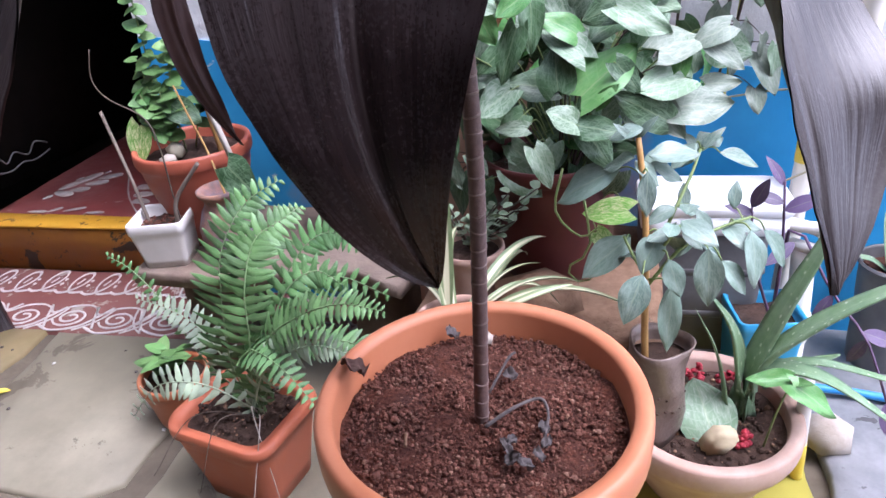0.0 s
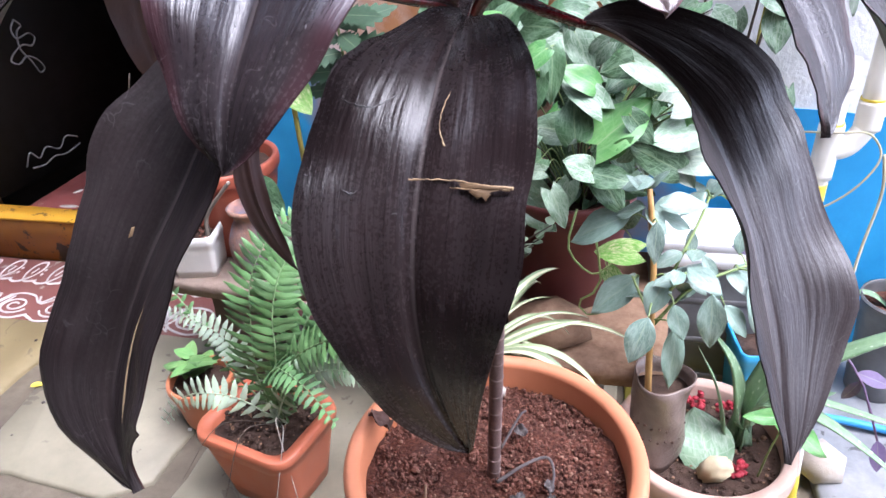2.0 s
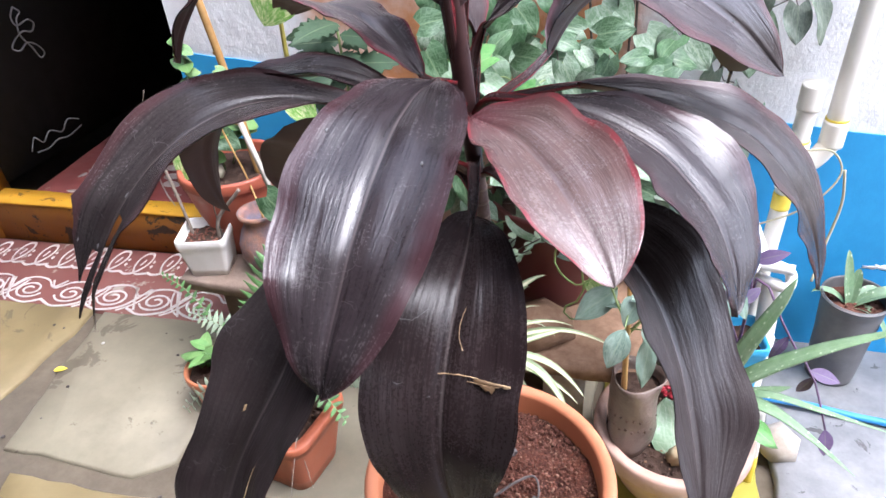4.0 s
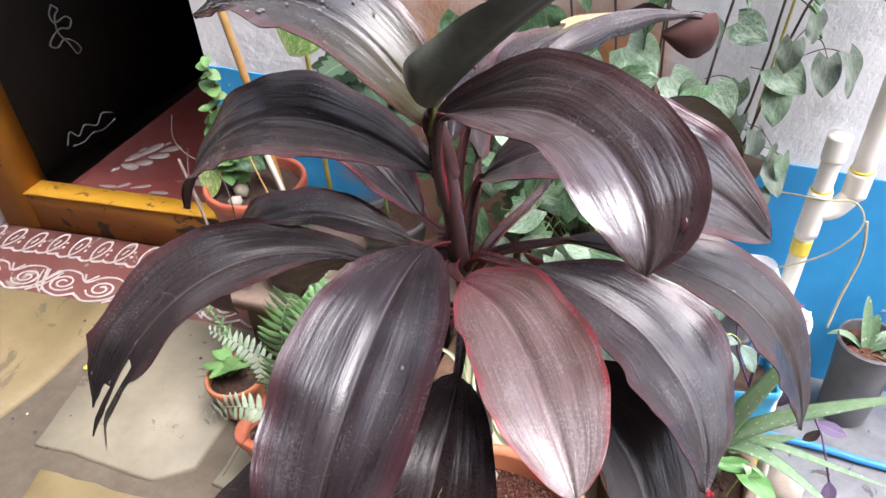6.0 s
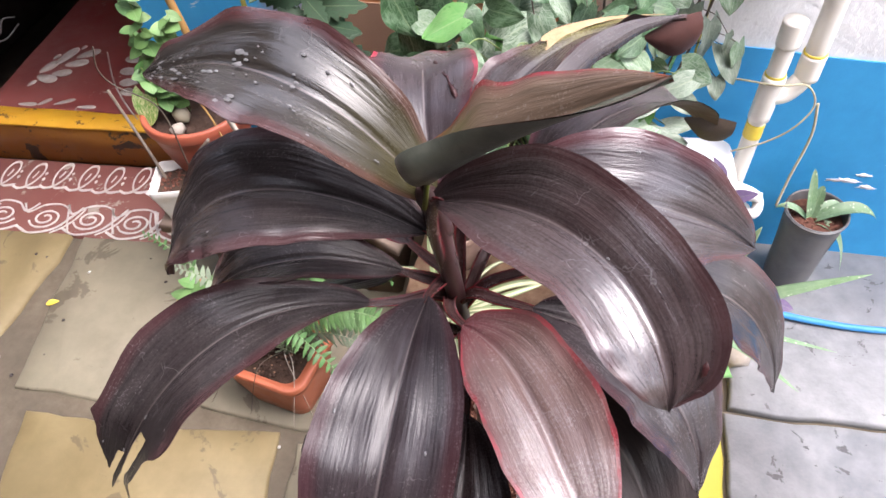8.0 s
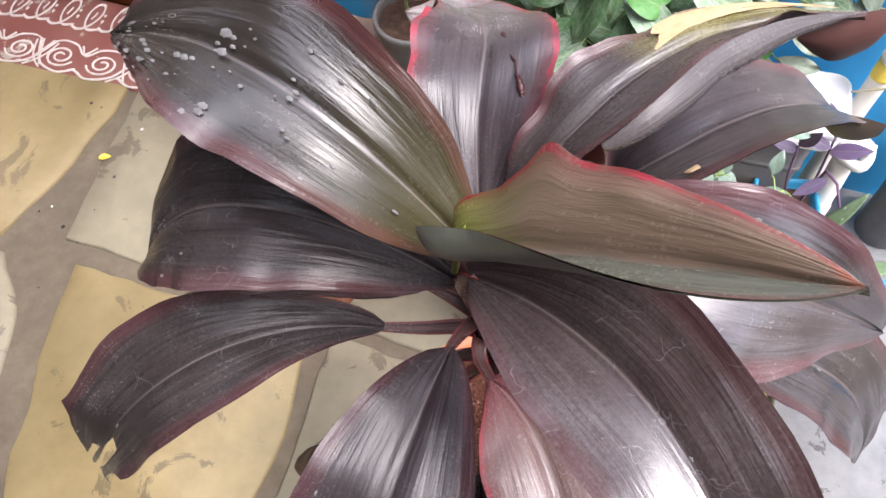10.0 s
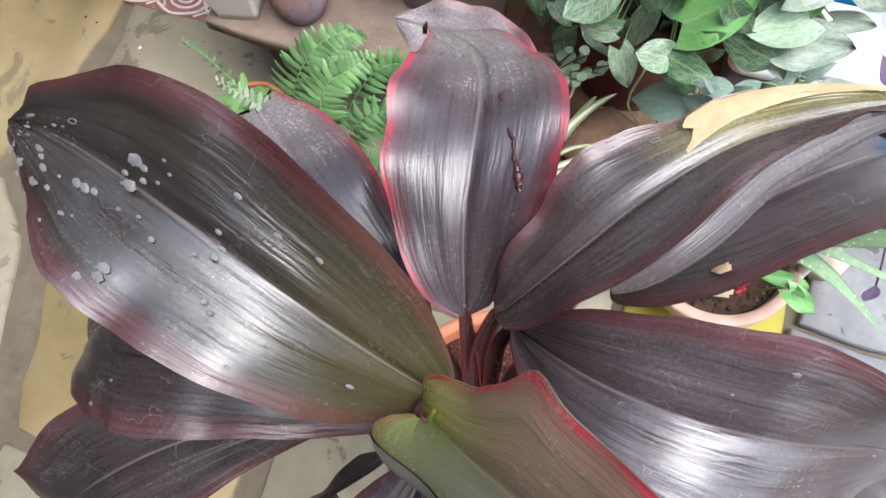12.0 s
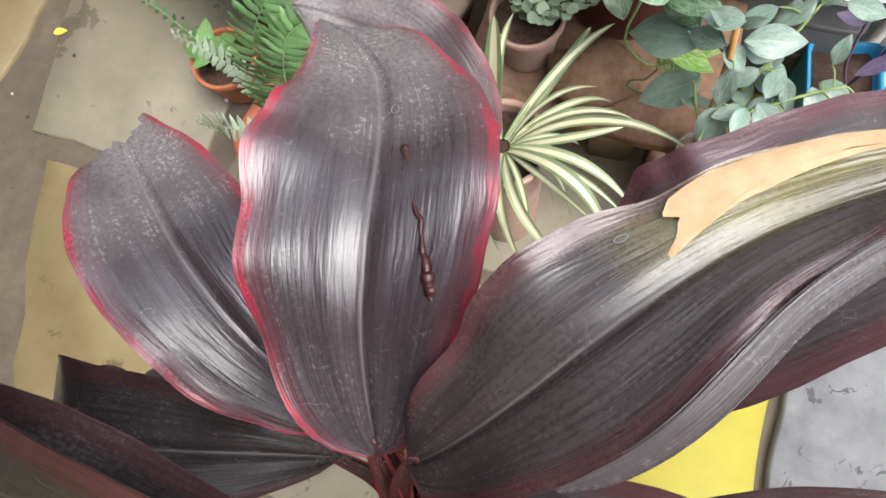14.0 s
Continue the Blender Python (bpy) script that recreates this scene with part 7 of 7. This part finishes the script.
BRANCHES = (
    [(0.020, 0, 0.0), (0.014, 0.0, 0.10), (0.010, 0.015, 0.22), (0.0, 0.03, 0.32), (-0.008, 0.045, 0.375)],
    [(0.012, 0.012, 0.17), (0.05, 0.06, 0.25), (0.075, 0.10, 0.29), (0.091, 0.129, 0.325)],
    [(0.013, 0.008, 0.15), (0.06, 0.03, 0.205), (0.11, 0.055, 0.225), (0.165, 0.08, 0.235)],
    [(0.012, 0.012, 0.18), (0.035, 0.0, 0.23), (0.055, 0.01, 0.255)],
    [(0.012, 0.012, 0.17), (-0.005, 0.03, 0.19), (-0.02, 0.06, 0.21)])
twigs = [q for pts in BRANCHES for q in spline(pts, 14)[5:]]
for pts in BRANCHES[1:]:
    stalk(pepper, pts, 0.0030)
pepper_leaves((
    ((0.133, 0.510, 0.604), (0.031, 0.530, 0.549), 0.85), ((0.170, 0.470, 0.616), (0.169, 0.440, 0.559), 0.75),
    ((0.156, 0.525, 0.483), (0.079, 0.490, 0.433), 0.95), ((0.192, 0.470, 0.521), (0.165, 0.430, 0.477), 1.1),
    ((0.168, 0.420, 0.479), (0.143, 0.375, 0.424), 1.15), ((0.203, 0.430, 0.499), (0.219, 0.400, 0.454), 1.0),
    ((0.260, 0.460, 0.501), (0.265, 0.420, 0.423), 0.95), ((0.285, 0.480, 0.470), (0.329, 0.460, 0.427), 0.9),
    ((0.323, 0.500, 0.511), (0.342, 0.460, 0.436), 0.8), ((0.350, 0.530, 0.496), (0.400, 0.520, 0.440), 0.8),
    ((0.248, 0.520, 0.535), (0.278, 0.490, 0.496), 0.75), ((0.233, 0.530, 0.530), (0.231, 0.550, 0.565), 0.85)))
pepper_leaves((
    ((0.309, 0.560, 0.516), (0.312, 0.580, 0.555), 0.85), ((0.301, 0.540, 0.502), (0.346, 0.530, 0.500), 0.9),
    ((0.206, 0.560, 0.617), (0.166, 0.540, 0.588), 0.9), ((0.248, 0.580, 0.616), (0.210, 0.550, 0.591), 0.9),
    ((0.287, 0.600, 0.593), (0.352, 0.600, 0.580), 0.8), ((0.225, 0.480, 0.520), (0.254, 0.460, 0.501), 0.9),
    ((0.213, 0.440, 0.452), (0.209, 0.410, 0.345), 0.55), ((0.150, 0.50, 0.650), (0.128, 0.49, 0.680), 0.6),
    ((0.158, 0.50, 0.655), (0.175, 0.49, 0.690), 0.6), ((0.256, 0.584, 0.600), (0.285, 0.60, 0.640), 0.7),
    ((0.256, 0.584, 0.600), (0.230, 0.59, 0.630), 0.7)))
for k in range(26):
    b = random.choice(twigs) + Vector((random.uniform(-0.012, 0.012), random.uniform(-0.005, 0.02), random.uniform(-0.01, 0.015)))
    if b.z < 0.17:
        continue
    a = random.uniform(0, 2 * math.pi)
    pepper_stock.aim(pepper, b, b + Vector((math.cos(a), math.sin(a), random.uniform(-0.8, 0.3))).normalized() * random.uniform(0.04, 0.075), (random.uniform(-0.3, 0.3), -0.5, 0.9), wide=0.9)

# aloe in the wide clay pot
aloe_pot = round_pot("clay_pot", (0.295, 0.508, 0.0), 0.158, 0.165, CLAY, "wide faded clay pot with a thick rounded rim", rim=0.024, drop=0.03, soil=DARKSOIL, taper=0.6, lip=0.05)


clods(aloe_pot, 320, 0.125, 0.125, 0.139, DARKSOIL, 0.006)
clods(aloe_pot, 70, 0.125, 0.125, 0.141, HUSK, 0.006)


def fat_leaf(pts, w, n=20):
    path = spline(pts, n)
    rings, U = [], []
    for k, p in enumerate(path):
        t = (path[min(k + 1, n - 1)] - path[max(k - 1, 0)]).normalized()
        s = t.cross(Vector((0, 0, 1))).normalized()
        up = s.cross(t)
        q = w * (1 - (k / (n - 1)) ** 1.6) ** 0.8 * (0.75 + 0.5 * min(1, 4 * k / n)) / 1.25 + 0.0006
        ring = [(1, 0.10), (0.6, 0.02), (0, -0.06), (-0.6, 0.02), (-1, 0.10), (-0.7, -0.30), (0, -0.50), (0.7, -0.30)]
        rings.append([p + s * a * q + up * b * q for a, b in ring])
        U += [((a + 1) / 2 if b > -0.1 else 0.9, k / n) for a, b in ring]
    V, Fc = loft(rings)
    return V, Fc, U


aloe = thing("aloe_plant", (0.365, 0.545, 0.135), "green aloe with thick tapering pale-flecked leaves", "aloe")
for pts, w in (
    ([(-0.006, -0.02, 0.0), (-0.004, -0.02, 0.10), (0.030, -0.01, 0.21), (0.075, 0.010, 0.31), (0.100, 0.030, 0.365)], 0.029),
    ([(0.0, -0.03, 0.0), (0.004, -0.03, 0.115), (0.060, -0.045, 0.205), (0.154, -0.055, 0.285), (0.280, -0.050, 0.345)], 0.030),
    ([(0.0, -0.035, 0.0), (0.004, -0.037, 0.115), (0.070, -0.072, 0.142), (0.140, -0.095, 0.112), (0.240, -0.125, 0.040)], 0.021),
    ([(-0.012, -0.02, 0.0), (-0.014, -0.02, 0.09), (-0.036, -0.010, 0.175), (-0.080, 0.0, 0.238)], 0.027),
    ([(-0.030, -0.04, 0.0), (-0.060, -0.045, 0.14), (-0.105, -0.045, 0.235)], 0.010),
    ([(0.004, -0.02, 0.0), (0.010, -0.02, 0.09), (0.080, -0.035, 0.135), (0.190, -0.045, 0.115), (0.320, -0.040, 0.07)], 0.014)):
    part("leaf", fat_leaf(pts, w), ALOE, aloe)
part("cut_leaf", fat_leaf([(0.02, -0.01, 0.06), (0.07, 0.005, 0.087), (0.105, 0.005, 0.105), (0.139, 0.005, 0.121)], 0.020), ALOE, aloe, "torn blunt green leaf")
offs = thing("round_leaf_weed", (0.38, 0.43, 0.14), "fresh green round-leaved weed at the pot's edge", "plant")
for b, c in (((0.006, -0.01, 0.165), (-0.053, -0.01, 0.160)), ((0.008, -0.03, 0.169), (0.074, -0.05, 0.132)), ((0.010, -0.02, 0.165), (0.026, -0.04, 0.185)), ((0.03, 0.0, 0.14), (0.06, 0.0, 0.10))):
    green_stock.aim(offs, b, c, (0, -0.5, 0.85), wide=0.62)
stalk(offs, [(0, 0.02, -0.01), (0.002, 0.0, 0.08), (0.008, -0.02, 0.168)], 0.002)
stone = thing("pale_stone", (0.297, 0.437, 0.142), "pale yellowish stone leaning in the pot", "stone")
part("stone", moved(box(0.044, 0.032, 0.060, 0.007), pose(0, 0, -0.004, 24, 10, 14)), simple_mat("pale_stone", (0.46, 0.38, 0.24), (0.64, 0.55, 0.38), 30, 0.8, stain=(0.36, 0.26, 0.10)), stone)
fleaf = thing("fallen_green_leaf", (0.29, 0.47, 0.15), "large grey-green fallen leaf standing against the stone", "leaf")
pale_stock.aim(fleaf, (0.01, -0.01, 0.0), (-0.012, 0.06, 0.062), (0.1, -0.8, 0.6), wide=1.35)
random.seed(71)
for at in ((0.345, 0.580, 0.165), (0.345, 0.447, 0.143), (0.289, 0.60, 0.150)):
    fl = thing("red_flower_cluster", at, "wilted red flower cluster dropped on the soil", "flower", "red flowers")
    part("petals", join(*[moved(pebble(random.uniform(0.004, 0.008), k), pose(random.gauss(0, 0.010), random.gauss(0, 0.008), abs(random.gauss(0, 0.010)))) for k in range(22)]), ROSE, fl)
peg = thing("white_peg", (0.467, 0.52, 0.0), "white wooden peg with a yellow painted end", "peg")
part("shaft", tube([(-0.007, -0.003, 0.085), (-0.014, -0.008, 0.16), (-0.022, -0.015, 0.235)], 0.0115, 14), WHITEPLASTIC, peg)
part("painted_end", tube([(0.0, 0.0, 0.001), (-0.004, -0.002, 0.05), (-0.007, -0.003, 0.086)], [0.010, 0.012, 0.0118], 14), YELLOWTAPE, peg, "yellow painted end")
rock = thing("grey_rock", (0.53, 0.60, 0.0), "rough grey-white rock beside the pot", "rock")
part("rock", moved(pebble(0.05, 22, 0.8), pose(0, 0, 0.035)), BROWNSTONE, rock)

# things against the right part of the wall
blue_pot = square_pot("blue_pot", (0.43, 0.74, 0.0), 0.065, 0.06, 0.22, BLUEPLASTIC, "bright blue square plastic pot", turn=8, rim=0.007, corner=0.015)
purple = thing("purple_spiderwort", (0.44, 0.72, 0.20), "trailing purple-leaved plant hanging over the blue pot", "plant")
random.seed(81)
PURPLESTALK = simple_mat("purple_stalk", (0.08, 0.04, 0.09), (0.14, 0.08, 0.14), 50, 0.5)
for pts in ([(0, 0, 0), (-0.01, -0.03, 0.15), (-0.024, -0.02, 0.30)], [(0, 0, 0), (-0.012, -0.06, 0.236), (0.05, -0.12, 0.141), (0.096, -0.17, 0.087), (0.126, -0.22, 0.002)], [(0, 0, 0), (-0.06, -0.05, 0.16), (-0.075, -0.04, 0.26)]):
    stalk(purple, pts, 0.003, PURPLESTALK)
for b, c in (((-0.024, -0.02, 0.292), (-0.049, -0.02, 0.344)), ((-0.025, -0.04, 0.269), (-0.073, -0.04, 0.29)), ((-0.02, -0.03, 0.25), (0.03, -0.05, 0.29)), ((0.05, -0.12, 0.141), (0.02, -0.14, 0.09)), ((0.096, -0.17, 0.087), (0.075, -0.17, 0.03)), ((0.09, -0.16, 0.095), (0.15, -0.17, 0.08)), ((0.126, -0.22, 0.002), (0.14, -0.24, -0.06)), ((-0.07, -0.04, 0.25), (-0.12, -0.05, 0.27)), ((-0.075, -0.04, 0.26), (-0.06, -0.06, 0.32)), ((0.0, -0.05, 0.20), (-0.05, -0.08, 0.17))):
    purple_stock.aim(purple, b, c, (0, -0.6, 0.7), wide=1.1)
crate = thing("dark_crate", (0.315, 0.845, 0.0), "dark plastic crate against the blue wall", "crate")
for z in (0.06, 0.16, 0.26):
    part("rib", loft([[(x * k, y * k, zz) for x, y in rounded_square(0.12, 0.065, 0.02)] for k, zz in ((0.95 + z * 0.12, z), (0.985 + z * 0.1, z + 0.004), (0.985 + z * 0.1, z + 0.012), (0.95 + z * 0.12, z + 0.016))]), GREYPOT, crate)
part("crate_wall", loft([[(x * k, y * k, z) for x, y in rounded_square(0.12, 0.065, 0.02)] for k, z in ((0.9, 0.0), (0.97, 0.2), (1.0, 0.355), (0.9, 0.36))]), GREYPOT, crate)
lid = thing("white_box", (0.328, 0.835, 0.36), "flat white plastic box lying on the dark crate", "box")
part("box_body", loft([[(x * k, y * k, z) for x, y in rounded_square(0.14, 0.078, 0.03)] for k, z in ((0.92, 0.0), (0.96, 0.006), (0.975, 0.040))]), WHITEBOX, lid)
part("lid", loft([[(x * k, y * k, z) for x, y in rounded_square(0.14, 0.078, 0.03)] for k, z in ((0.98, 0.0402), (1.0, 0.042), (1.0, 0.056), (0.985, 0.060), (0.94, 0.061), (0.93, 0.058), (0.5, 0.058))]), WHITEBOX, lid)
wall_pot = round_pot("grey_pot", (0.70, 0.865, 0.012), 0.072, 0.245, GREYPOT, "grey plastic pot of red soil against the blue wall", rim=0.006, drop=0.03, soil=CLOD, taper=0.74, lip=0.012)
clods(wall_pot, 120, 0.06, 0.06, 0.218, CLOD, 0.005)
lily = thing("strap_leaf_plant", (0.69, 0.86, 0.22), "young plant with broad green strap leaves", "plant")
for hd, ln, w, arch, lean in ((-88, 0.175, 0.019, 0.85, 0.95), (20, 0.055, 0.012, 0.3, 2.6), (-118, 0.15, 0.014, 1.3, 0.55), (-60, 0.085, 0.014, 0.6, 1.0), (75, 0.10, 0.011, 0.9, 1.1), (-20, 0.05, 0.013, 0.4, 2.0)):
    o = part("leaf", strap(ln, w, arch, lean), ALOE, lily)
    o.matrix_basis = pose(0, 0, 0, 0, 0, hd)
yl = thing("yellow_fallen_leaf", (-1.29, 0.575, 0.001), "small bright yellow leaf fallen on the floor", "leaf")
part("blade", moved(leaf_geo(0.035, 0.011, "lance", 0.1, 0.4), pose(0, 0, 0.004, 0, 0, -60)), YELLOWTAPE, yl)
random.seed(91)
for k in range(26):
    x, y = random.uniform(-1.6, -0.5), random.uniform(-0.2, 0.8)
    d = thing("floor_crumb", (x, y, 0.0), "tiny scrap of dirt on the flagstones", "debris", "floor crumbs")
    part("crumb", moved(pebble(random.uniform(0.002, 0.006), k, 0.5), pose(0, 0, 0.001)), DRY if k % 3 else WHITEPLASTIC, d)
